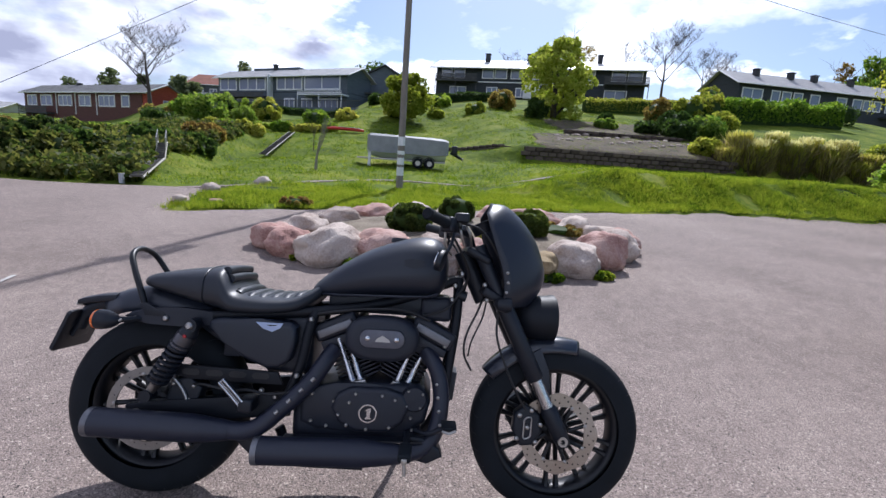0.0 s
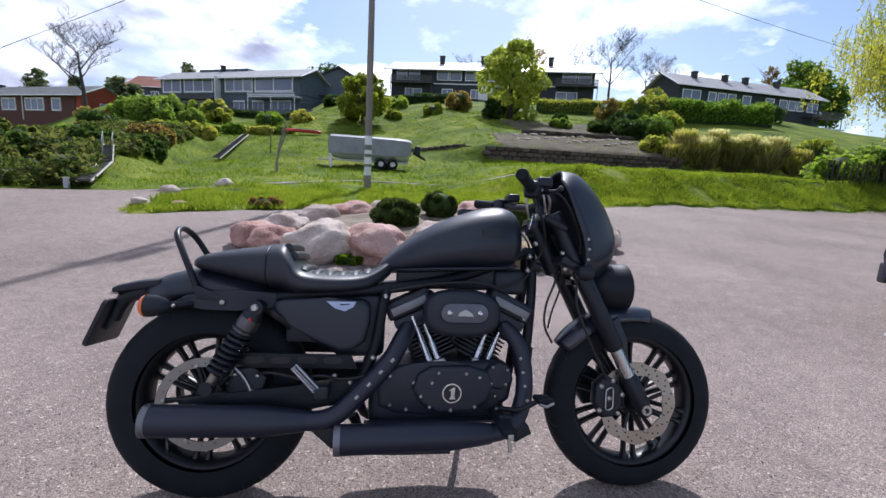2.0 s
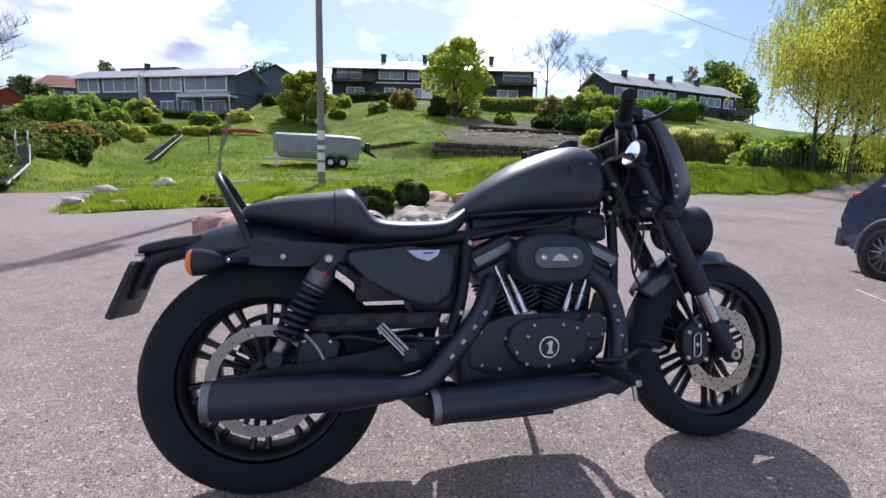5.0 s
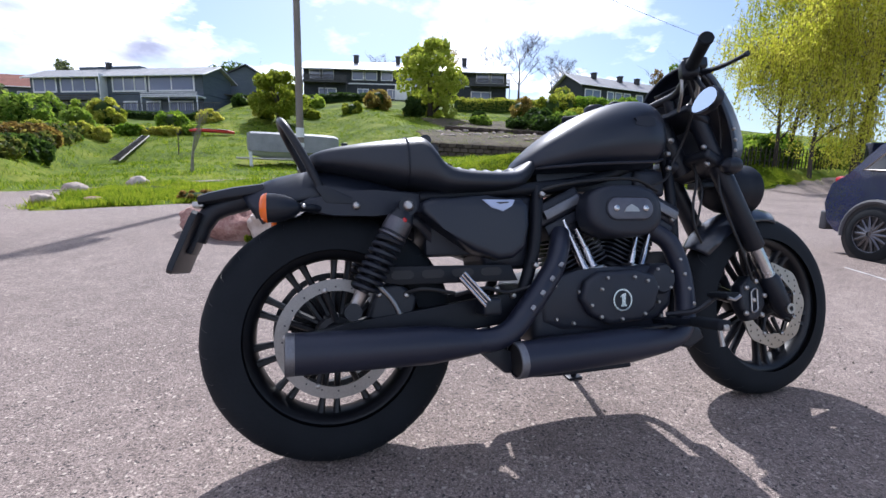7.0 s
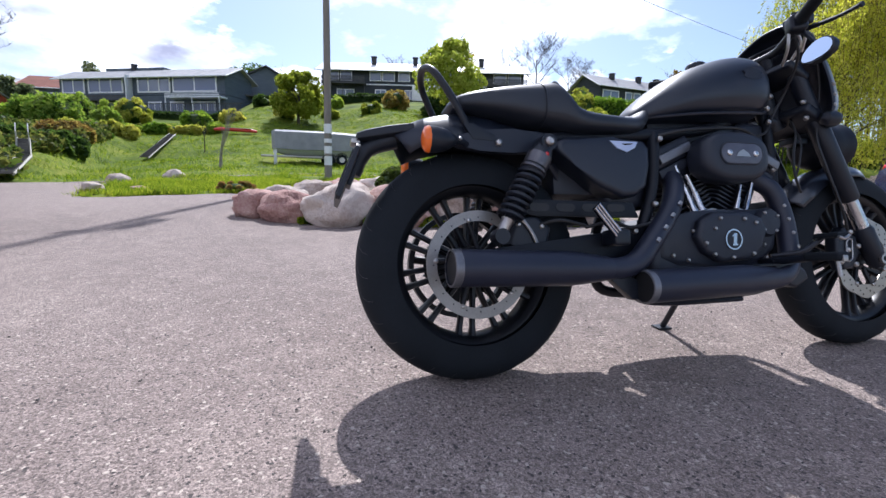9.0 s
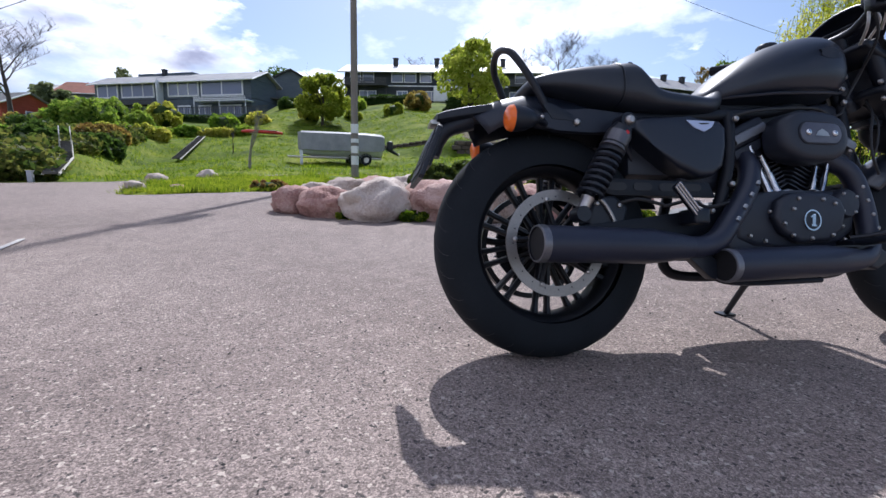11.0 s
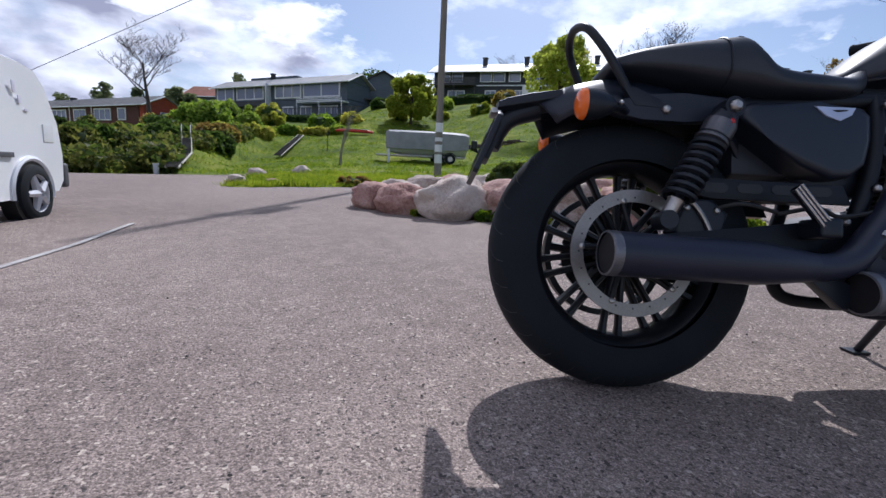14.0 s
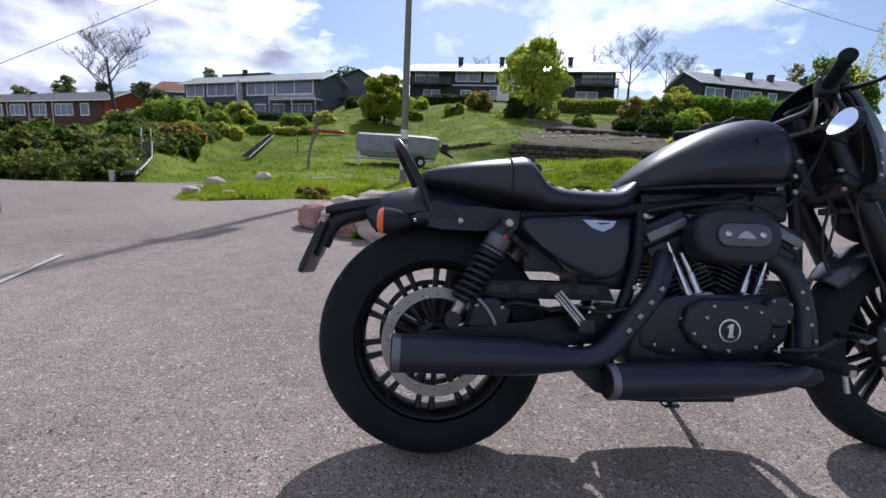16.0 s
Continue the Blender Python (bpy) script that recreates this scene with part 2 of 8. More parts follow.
def asphalt_mat():
    """Worn asphalt: broad pale and dark patches, coarse aggregate with pale and dark chips."""
    m = noisy("asphalt", [(0.166, 0.130, 0.113), (0.224, 0.178, 0.156), (0.286, 0.231, 0.200)], 0.45, 7.0, 0.85, 0.0, mix2=0.4, spec=0.3)
    nt = m.node_tree
    N, L, b = nt.nodes.new, nt.links.new, nt.nodes["Principled BSDF"]
    tc = N("ShaderNodeTexCoord")
    col = b.inputs["Base Color"].links[0].from_socket
    for size, lo, hi, a in ((420.0, 0.5, 1.5, 1.0), (170.0, 0.64, 1.36, 1.0)):
        vo, rp, mul = N("ShaderNodeTexVoronoi"), N("ShaderNodeMapRange"), N("ShaderNodeMix")
        vo.inputs["Scale"].default_value = size
        L(tc.outputs["Object"], vo.inputs["Vector"])
        sp = N("ShaderNodeSeparateColor")
        L(vo.outputs["Color"], sp.inputs[0])
        rp.inputs["To Min"].default_value, rp.inputs["To Max"].default_value = lo, hi
        L(sp.outputs[0], rp.inputs["Value"])
        mul.data_type, mul.blend_type = 'RGBA', 'MULTIPLY'
        mul.inputs["Factor"].default_value = a
        L(col, mul.inputs["A"]), L(rp.outputs["Result"], mul.inputs["B"])
        col = mul.outputs["Result"]
    vo, sp, cut, mx = N("ShaderNodeTexVoronoi"), N("ShaderNodeSeparateColor"), N("ShaderNodeMath"), N("ShaderNodeMix")
    vo.inputs["Scale"].default_value = 130.0
    L(tc.outputs["Object"], vo.inputs["Vector"]), L(vo.outputs["Color"], sp.inputs[0])
    cut.operation = 'GREATER_THAN'
    cut.inputs[1].default_value = 0.975
    L(sp.outputs[1], cut.inputs[0])
    mx.data_type = 'RGBA'
    mx.inputs["B"].default_value = (0.46, 0.39, 0.33, 1)
    L(cut.outputs[0], mx.inputs["Factor"]), L(col, mx.inputs["A"])
    vd, sd, cd, md = N("ShaderNodeTexVoronoi"), N("ShaderNodeSeparateColor"), N("ShaderNodeMath"), N("ShaderNodeMix")
    vd.inputs["Scale"].default_value = 170.0
    L(tc.outputs["Object"], vd.inputs["Vector"]), L(vd.outputs["Color"], sd.inputs[0])
    cd.operation = 'GREATER_THAN'
    cd.inputs[1].default_value = 0.972
    L(sd.outputs[2], cd.inputs[0])
    md.data_type = 'RGBA'
    md.inputs["B"].default_value = (0.07, 0.06, 0.055, 1)
    L(cd.outputs[0], md.inputs["Factor"]), L(mx.outputs["Result"], md.inputs["A"])
    L(md.outputs["Result"], b.inputs["Base Color"])
    vb, bp = N("ShaderNodeTexVoronoi"), N("ShaderNodeBump")
    vb.inputs["Scale"].default_value = 150.0
    L(tc.outputs["Object"], vb.inputs["Vector"])
    bp.inputs["Strength"].default_value, bp.inputs["Distance"].default_value = 0.75, 0.0045
    bp.invert = True
    L(vb.outputs["Distance"], bp.inputs["Height"]), L(bp.outputs[0], b.inputs["Normal"])
    return m


M_ASPHALT = asphalt_mat()
# The darkest grass stop also paints in shadow patches on the lawn.
M_GRASS = noisy("grass_ground", [(0.03, 0.05, 0.006), (0.10, 0.145, 0.011), (0.235, 0.24, 0.035)], 0.42, 5.0, 0.9, 0.6, 0.06, spec=0.1)
M_LEAF = leafy("leaf_green", (0.07, 0.15, 0.02), (0.15, 0.25, 0.03), (0.24, 0.32, 0.06))
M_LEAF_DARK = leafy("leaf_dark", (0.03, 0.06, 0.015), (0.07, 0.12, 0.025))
M_LEAF_YELLOW = leafy("leaf_yellow_green", (0.22, 0.27, 0.03), (0.38, 0.41, 0.06), (0.5, 0.48, 0.11))
M_BARK = noisy("bark", [(0.045, 0.035, 0.03), (0.09, 0.072, 0.06)], 4, 40, 0.9, 0.5, 0.02)
M_PINK = noisy("pink_granite", [(0.17, 0.08, 0.065), (0.36, 0.20, 0.165), (0.50, 0.34, 0.285)], 4.0, 38, 0.85, 0.75, 0.022, rand=0.15)
M_STONE = noisy("pale_granite", [(0.20, 0.145, 0.115), (0.42, 0.335, 0.28), (0.58, 0.49, 0.42)], 4.0, 42, 0.85, 0.75, 0.022, rand=0.15)
M_WOOD_GREY = noisy("weathered_post_wood", [(0.16, 0.14, 0.12), (0.27, 0.245, 0.215)], 1.5, 30, 0.9, 0.4, 0.01, stretch=(6, 6, 0.6))
M_WHITE = noisy("white_paint", [(0.62, 0.63, 0.64), (0.78, 0.79, 0.8)], 2, 40, 0.5, 0.05, 0.002)
M_DARKWALL = noisy("dark_timber", [(0.028, 0.034, 0.042), (0.045, 0.052, 0.06)], 1, 20, 0.75, 0.2, 0.01, stretch=(1, 1, 6))
M_GREYWALL = noisy("blue_grey_timber", [(0.072, 0.092, 0.115), (0.11, 0.132, 0.155)], 1, 20, 0.7, 0.2, 0.01, stretch=(1, 1, 6))
M_REDWALL = noisy("red_timber", [(0.30, 0.05, 0.03), (0.42, 0.085, 0.05)], 1, 20, 0.75, 0.2, 0.01, stretch=(1, 1, 6))
M_ROOF = noisy("pale_roof", [(0.33, 0.33, 0.33), (0.45, 0.44, 0.43)], 1, 15, 0.55, 0.2, 0.02)
M_TILE = noisy("clay_roof", [(0.2, 0.075, 0.05), (0.3, 0.12, 0.08)], 1, 15, 0.8, 0.3, 0.02)
M_PANE = principled("window_glass", (0.17, 0.20, 0.28), 0.06, 0.0, 0.8)
M_BLACK = noisy("satin_black_paint", [(0.006, 0.0082, 0.0135), (0.0105, 0.0135, 0.021)], 6, 200, 0.42, 0.05, 0.0008, spec=0.4, rvar=0.06)
M_RUBBER = noisy("tyre_rubber", [(0.0055, 0.0078, 0.0105), (0.0105, 0.0135, 0.0175)], 8, 150, 0.75, 0.15, 0.001, spec=0.25)

# ---- ground ----
def step(a, b, v):
    t = min(1.0, max(0.0, (v - a) / (b - a)))
    return t * t * (3 - 2 * t)


LEFT = ((3, 7, 18, 20, 25, 30, 38, 50, 62, 78, 140), (0, 0.17, 0.3, 0.65, 0.9, 2.3, 3.7, 5.2, 7.4, 8.6, 15))
MID = ((1.5, 8.5, 13, 22.5, 30, 38, 42, 50, 66, 80, 140), (0, 0.25, 0.42, 1.08, 2.5, 4.2, 5.4, 7.6, 11.2, 12.5, 17))
RIGHT = ((1.5, 11, 11.7, 13.3, 25.4, 26.4, 32, 45, 62, 74, 140), (0, 0.4, 0.6, 1.6, 1.85, 3.1, 4.7, 8.3, 13.1, 13.8, 18))
INNER = ((1.5, 11, 11.7, 13.3, 25.4, 26.4, 32, 45, 62, 74, 140), (0, 0.4, 0.6, 1.55, 1.75, 2.9, 4.4, 7.2, 11.0, 12.0, 17))
FAR = ((3, 7, 14, 18, 22, 26, 30, 38, 50, 62, 78, 140), (0, 0.17, 0.2, 0.22, 0.3, 0.5, 0.75, 1.2, 2.2, 3.4, 4.4, 9))


def lay(x, y):
    """Height of the land at x, y."""
    l, m, r, n, f = (float(np.interp(y, *k)) for k in (LEFT, MID, RIGHT, INNER, FAR))
    u = step(14, 44, x)
    r = n * (1 - u) + r * u
    v = step(0.44, 0.64, -x / (max(y, 0) + 2)) if y > 4 else 0.0
    l = l * (1 - v) + f * v
    if x < -4.5:
        l += 0.85 * step(0.3, -0.8, x + 6.3 + (y - 12) * 0.16) * step(11.3, 16.5, y) * (1 - step(24, 34, y))
    a, b = step(-9, -2, x), step(3, 9, x)
    z = l * (1 - a) + m * a * (1 - b) + r * b
    z -= (r * b) * 0.18 * step(45, 90, x)
    return z


EDGE = ((-3.2, 6.5), (-2.6, 6.9), (-1, 7.7), (0.5, 8.6), (5, 9.9), (10, 11.3), (14, 11.4), (18, 11.5), (24, 12.5), (40, 14.5), (60, 16))


def lot_end(x):
    """How far the asphalt reaches."""
    if x < -3.2:
        return 6.5 + 3.9 * step(-3.2, -3.8, x) + 0.06 * math.sin(x * 2.3) + step(-7, -16, x) * 1.0
    e = float(np.interp(x, [p[0] for p in EDGE], [p[1] for p in EDGE]))
    return e + 0.07 * math.sin(x * 3.1) + 0.05 * math.sin(x * 7.7)


PATHWAY = ((-4.6, 9.9), (-3.6, 11.2), (-2.0, 13.6), (0.6, 15.6), (3.4, 15.4), (6.2, 14.8), (9.0, 14.4))


def off_path(x, y):
    """Distance from the middle of the footpath behind the verge."""
    best = 99.0
    for (ax, ay), (bx, by) in zip(PATHWAY, PATHWAY[1:]):
        t = min(1.0, max(0.0, ((x - ax) * (bx - ax) + (y - ay) * (by - ay)) / ((bx - ax) ** 2 + (by - ay) ** 2)))
        best = min(best, math.hypot(x - ax - (bx - ax) * t, y - ay - (by - ay) * t))
    return best


def sheet(name, xs, ys, height, material):
    bm = bmesh.new()
    V = [[bm.verts.new((x, y, height(x, y))) for x in xs] for y in ys]
    for a, b in zip(V, V[1:]):
        for i in range(len(xs) - 1):
            bm.faces.new((a[i], a[i + 1], b[i + 1], b[i]))
    return link(name, bm, material)


def bumps(x, y):
    return 0.10 * noise.noise((x * 0.55, y * 0.55, 0.3)) + 0.05 * noise.noise((x * 1.7, y * 1.7, 3.3))


def land(x, y):
    z = lay(x, y)
    on = y < lot_end(x) + 0.1 or (9 < y < 18 and off_path(x, y) < 0.22)
    if on:
        return z - 0.12
    return z + bumps(x, y) * min(1.0, (y - lot_end(x)) * 0.5 + 0.1)


XS = sorted(set([-900, -500, -300, -200, -140] + [-100 + i * 2.5 for i in range(25)] + [-38 + i * 0.5 for i in range(137)] + [31 + i * 2.5 for i in range(36)] + [140, 200, 300, 500, 900]))
YS = sorted(set([-900, -400, -200, -100, -60, -30, -15, -6, 0] + [2 + i * 0.4 for i in range(100)] + [42 + i * 1.5 for i in range(40)] + [110, 140, 200, 320, 500, 900]))
ground = tagged(sheet("ground", XS, YS, land, M_GRASS), "rough green grass slope rising behind the lot", "ground", kind="structure")


def lot():
    bm = bmesh.new()
    xs = [-60, -45, -30, -20, -14, -10] + [-8 + 0.25 * i for i in range(17)] + [-3.9 + 0.175 * i for i in range(34)] + [2.2 + 0.35 * i for i in range(78)] + [30, 36, 45, 60]
    fr = [0, 0.2, 0.35, 0.45, 0.5, 0.55, 0.6, 0.65, 0.7, 0.75, 0.8, 0.85, 0.9, 0.94, 0.97, 0.99, 1.0]
    rows = []
    for x in xs:
        e = lot_end(x)
        rows.append([bm.verts.new((x, -30 + (e + 30) * f, lay(x, -30 + (e + 30) * f) + 0.004 * noise.noise((x * .5, (e + 30) * f * .5, 0)) - (0.06 if f == 1.0 else 0))) for f in fr])
    for a, b in zip(rows, rows[1:]):
        for i in range(len(fr) - 1):
            bm.faces.new((a[i], b[i], b[i + 1], a[i + 1]))
    return link("road", bm, M_ASPHALT)


road = tagged(lot(), "worn grey asphalt parking lot with pale patches", "road", kind="structure")


def lane():
    bm = bmesh.new()
    mids = curve([(x, y, 0) for x, y in PATHWAY], 10)
    rows = []
    for i, c in enumerate(mids):
        d = (mids[min(i + 1, len(mids) - 1)] - mids[max(i - 1, 0)]).normalized()
        n = Vector((-d.y, d.x, 0))
        w = 0.15 + 0.03 * math.sin(i * 0.7)
        rows.append([bm.verts.new((c.x + n.x * w * s, c.y + n.y * w * s, lay(c.x + n.x * w * s, c.y + n.y * w * s) + 0.006 - (0.05 if abs(s) == 1 else 0))) for s in (-1, -0.9, -0.4, 0, 0.4, 0.9, 1)])
    for a, b in zip(rows, rows[1:]):
        for i in range(6):
            bm.faces.new((a[i], a[i + 1], b[i + 1], b[i]))
    return link("footpath", bm, M_ASPHALT)


tagged(lane(), "narrow asphalt footpath leading off behind the grass", "footpath", kind="structure")

# ---- motorcycle ----
M_CHROME = noisy("worn_chrome", [(0.50, 0.50, 0.51), (0.66, 0.66, 0.67)], 8, 120, 0.22, 0.04, 0.0005, metal=1.0, rvar=0.08)
M_STEEL = noisy("brushed_steel", [(0.34, 0.32, 0.30), (0.52, 0.50, 0.47)], 10, 220, 0.38, 0.08, 0.0005, metal=1.0, rvar=0.08)
M_RIMBLACK = noisy("gloss_black_alloy", [(0.004, 0.0048, 0.0068), (0.008, 0.009, 0.0122)], 8, 150, 0.40, 0.05, 0.0006, spec=0.4, rvar=0.06)
M_ENGINE = noisy("wrinkle_black_casting", [(0.008, 0.0105, 0.018), (0.014, 0.0175, 0.029)], 10, 420, 0.5, 0.25, 0.0012, spec=0.5, rvar=0.08)
M_DENIM = noisy("matte_denim_black_paint", [(0.0085, 0.0118, 0.021), (0.0135, 0.018, 0.030)], 3, 300, 0.38, 0.06, 0.0006, spec=0.5, rvar=0.05)
M_SHIELD = noisy("heatproof_black_coating", [(0.010, 0.0125, 0.025), (0.017, 0.02, 0.037)], 5, 260, 0.44, 0.08, 0.0008, spec=0.5, rvar=0.06)
M_LEATHER = noisy("black_vinyl", [(0.009, 0.0115, 0.017), (0.016, 0.0195, 0.028)], 7, 330, 0.42, 0.3, 0.0012, spec=0.5, rvar=0.05)
M_FRAME = noisy("dark_frame_paint", [(0.0036, 0.005, 0.0085), (0.0065, 0.0085, 0.0135)], 6, 200, 0.5, 0.05, 0.0008, spec=0.3, rvar=0.06)
M_FENDER = noisy("satin_black_fender_paint", [(0.011, 0.0145, 0.024), (0.017, 0.0215, 0.034)], 3, 300, 0.30, 0.05, 0.0005, spec=0.6, coat=0.35, rvar=0.05)
M_ORANGE = principled("amber_lens", (0.85, 0.16, 0.012), 0.18, 0.0, 0.6)
M_REDLENS = principled("red_lens", (0.45, 0.012, 0.012), 0.15, 0.0, 0.6)
M_MIRROR = principled("mirror_glass", (0.9, 0.9, 0.92), 0.02, 1.0)
M_BADGE = principled("pale_blue_badge_enamel", (0.45, 0.53, 0.72), 0.25, 0.0, 0.6)
M_CABLE = principled("black_cable", (0.012, 0.012, 0.013), 0.55)
M_DISCFLOAT = noisy("used_brake_disc_steel", [(0.36, 0.31, 0.26), (0.50, 0.45, 0.40)], 6, 260, 0.36, 0.06, 0.0004, metal=1.0, rvar=0.07)

BIKE = pose(0.303, -0.249, 0.0, -11.7, 0, -3.59)
bike = thing("motorcycle", BIKE, "matte black cruiser motorcycle leaning on its side stand on the asphalt", "motorcycle")
WR, RR = Vector((0.0, 0, 0.333)), 0.333
WF, RF = Vector((1.505, 0, 0.325)), 0.325
M_ANOD = noisy("grey_anodised", [(0.09, 0.088, 0.095), (0.15, 0.145, 0.155)], 10, 200, 0.35, 0.03, 0.0005, metal=0.8)
M_REARDISC = noisy("bare_disc_steel", [(0.22, 0.205, 0.19), (0.34, 0.315, 0.295)], 6, 240, 0.42, 0.06, 0.0004, metal=0.85, rvar=0.06)
M_STRIP = noisy("satin_cast_alloy", [(0.15, 0.15, 0.16), (0.24, 0.24, 0.255)], 12, 220, 0.42, 0.06, 0.0006, metal=0.7, rvar=0.06)
M_INSERT = noisy("satin_grey_insert", [(0.10, 0.10, 0.12), (0.16, 0.16, 0.18)], 20, 300, 0.4, 0.05, 0.0005, metal=0.6)


def ring_flat(bm, r0, r1, y0, y1, n=48, m=None):
    return lathe(bm, [(y0, r0), (y0, r1), (y1, r1), (y1, r0), (y0, r0)], n, m)


def bolt(name, parent, x, y, z, r=0.006, h=0.006, mat=None, label=""):
    bm = lathe(bmesh.new(), [(0.004, r * 1.15), (0, r * 1.15), (-h * 0.6, r), (-h, r * 0.6), (-h, 0.0005)], 8)
    o = part(name, bm, mat or M_STEEL, parent, label)
    o.location = (x, y, z)
    return o


def stud(bm, x, y, z, r):
    lathe(bm, [(0.003, r), (-0.002, r), (-0.004, r * 0.6), (-0.004, 0.0003)], 8, Matrix.Translation((x, y, z)))


def wheel(name, centre, r, w, rim_r, disc_in, disc_out, disc_y, turned, label):
    """An alloy wheel: rim under the motorcycle, with tyre, hub, two offset sets of split spokes and a floating disc under it."""
    front = name == "front_wheel"
    bm = lathe(bmesh.new(), [(-w * 0.70, rim_r + 0.010), (-w * 0.74, rim_r + 0.002), (-w * 0.66, rim_r - 0.010), (-w * 0.5, rim_r - 0.017), (-w * 0.3, rim_r - 0.022), (w * 0.3, rim_r - 0.022), (w * 0.5, rim_r - 0.017), (w * 0.66, rim_r - 0.010), (w * 0.74, rim_r + 0.002), (w * 0.70, rim_r + 0.010), (0, rim_r - 0.004), (-w * 0.70, rim_r + 0.010)], 72)
    rim = part(name, bm, M_RIMBLACK, bike, label)
    rim.matrix_local = Matrix.Translation(centre)
    prof = []
    for i in range(21):
        a = math.pi * (i / 20)
        c, s = -math.cos(a), math.sin(a)
        prof.append((w * math.copysign(abs(c) ** 0.8, c), rim_r + 0.004 + (r - rim_r - 0.004) * s ** 0.66))
    tyre = part("tyre", lathe(bmesh.new(), prof, 132), M_RUBBER, rim)
    # shallow slanted tread grooves on the shoulders
    bm = bmesh.new()
    for j in range(30):
        for sd in (-1, 1):
            a0 = 2 * math.pi * (j + (0.5 if sd > 0 else 0)) / 30
            pts = []
            for u, da in ((0.30, 0.0), (0.48, 0.05), (0.66, 0.085), (0.80, 0.10)):
                c = u
                th = math.acos(max(-1, min(1, -(c ** (1 / 0.8)))))
                rr = rim_r + 0.004 + (r - rim_r - 0.004) * math.sin(th) ** 0.66
                pts.append((math.cos(a0 + da) * (rr + 0.0002), sd * u * w, math.sin(a0 + da) * (rr + 0.0002)))
            tube(bm, pts, 0.0010, 4)
    tagged(part("tread_pattern", bm, M_CABLE, rim), kind="stuff")
    bm = lathe(bmesh.new(), [(-0.066, 0.0), (-0.066, 0.028), (-0.05, 0.036), (-0.045, 0.05), (-0.02, 0.056), (0.02, 0.056), (0.045, 0.05), (0.05, 0.036), (0.066, 0.028), (0.066, 0.0)], 32)
    part("hub", bm, M_RIMBLACK, rim)
    for k in range(10):
        yy = -0.016 if k % 2 else 0.016
        for off in (-1, 1):
            a0 = 2 * math.pi * k / 10 + turned
            # the two legs of a split spoke run side by side and part slightly towards the rim
            mid, side = Vector((math.cos(a0), 0, math.sin(a0))), Vector((-math.sin(a0), 0, math.cos(a0)))
            p0 = mid * 0.046 + side * off * 0.011 + Vector((0, yy * 0.5, 0))
            p1 = mid * (rim_r - 0.014) + side * off * 0.021 + Vector((0, yy, 0))
            d = (p1 - p0).normalized()
            s = Vector((-d.z, 0, d.x))
            rings = []
            for t, hw, hy in ((0, 0.009, 0.017), (0.3, 0.0082, 0.0125), (0.8, 0.0082, 0.0115), (0.93, 0.010, 0.014), (1, 0.015, 0.018)):
                c = p0.lerp(p1, t)
                rings.append([c + s * hw * i + Vector((0, hy * j, 0)) for i, j in ((1, 0.5), (0.5, 1), (-0.5, 1), (-1, 0.5), (-1, -0.5), (-0.5, -1), (0.5, -1), (1, -0.5))])
            part("spoke", loft(bmesh.new(), rings), M_RIMBLACK, rim)
    n = 72
    bm = bmesh.new()
    rows = []
    for y in (disc_y - 0.0025, disc_y + 0.0025):
        for rr in (disc_in, disc_out):
            ring = []
            for j in range(n):
                q = 2 * math.pi * j / n
                rad = rr + (0.004 * math.cos(8 * q) if front and rr == disc_out else 0) - (0.003 * math.cos(8 * q) if front and rr == disc_in else 0)
                ring.append(bm.verts.new((math.cos(q) * rad, y, math.sin(q) * rad)))
            rows.append(ring)
    for a, b in ((0, 1), (1, 3), (3, 2), (2, 0)):
        for j in range(n):
            bm.faces.new((rows[a][j], rows[a][(j + 1) % n], rows[b][(j + 1) % n], rows[b][j]))
    part("brake_disc", bm, M_DISCFLOAT if front else M_REARDISC, rim, "drilled steel brake disc, browned by use" if front else "bare steel brake disc ring")
    bm = bmesh.new()
    count = 48 if front else 20
    for j in range(count):
        a = 2 * math.pi * j / count
        rr = disc_in + (disc_out - disc_in) * ((0.26, 0.52, 0.78)[j % 3] if front else 0.35)
        lathe(bm, [(-0.0006, 0.0036 if front else 0.0024), (-0.0006, 0.0002)], 8, Matrix.Translation((math.cos(a) * rr, disc_y - 0.003, math.sin(a) * rr)))
    tagged(part("disc_holes", bm, M_CABLE, rim), kind="stuff")
    for j in range(8 if front else 5):
        a = 2 * math.pi * (j + 0.25) / (8 if front else 5)
        e = 0.12 if front else 0.22
        bm = tube(bmesh.new(), [(math.cos(a) * 0.045, disc_y + 0.01, math.sin(a) * 0.045), (math.cos(a + e) * (disc_in + 0.006), disc_y + 0.005, math.sin(a + e) * (disc_in + 0.006))], 0.0075, 8)
        part("disc_carrier_arm", bm, M_RIMBLACK, rim)
        bm = bmesh.new()
        stud(bm, math.cos(a + e) * (disc_in + 0.004), disc_y - 0.004, math.sin(a + e) * (disc_in + 0.004), 0.007)
        part("disc_rivet", bm, M_STEEL, rim)
    return rim


rear = wheel("rear_wheel", WR, RR, 0.074, 0.224, 0.121, 0.151, -0.088, 0.20, "black alloy wheel with split spokes and a wide tyre")
front = wheel("front_wheel", WF, RF, 0.060, 0.234, 0.103, 0.147, -0.072, 0.32, "black alloy wheel with split spokes and a drilled disc")
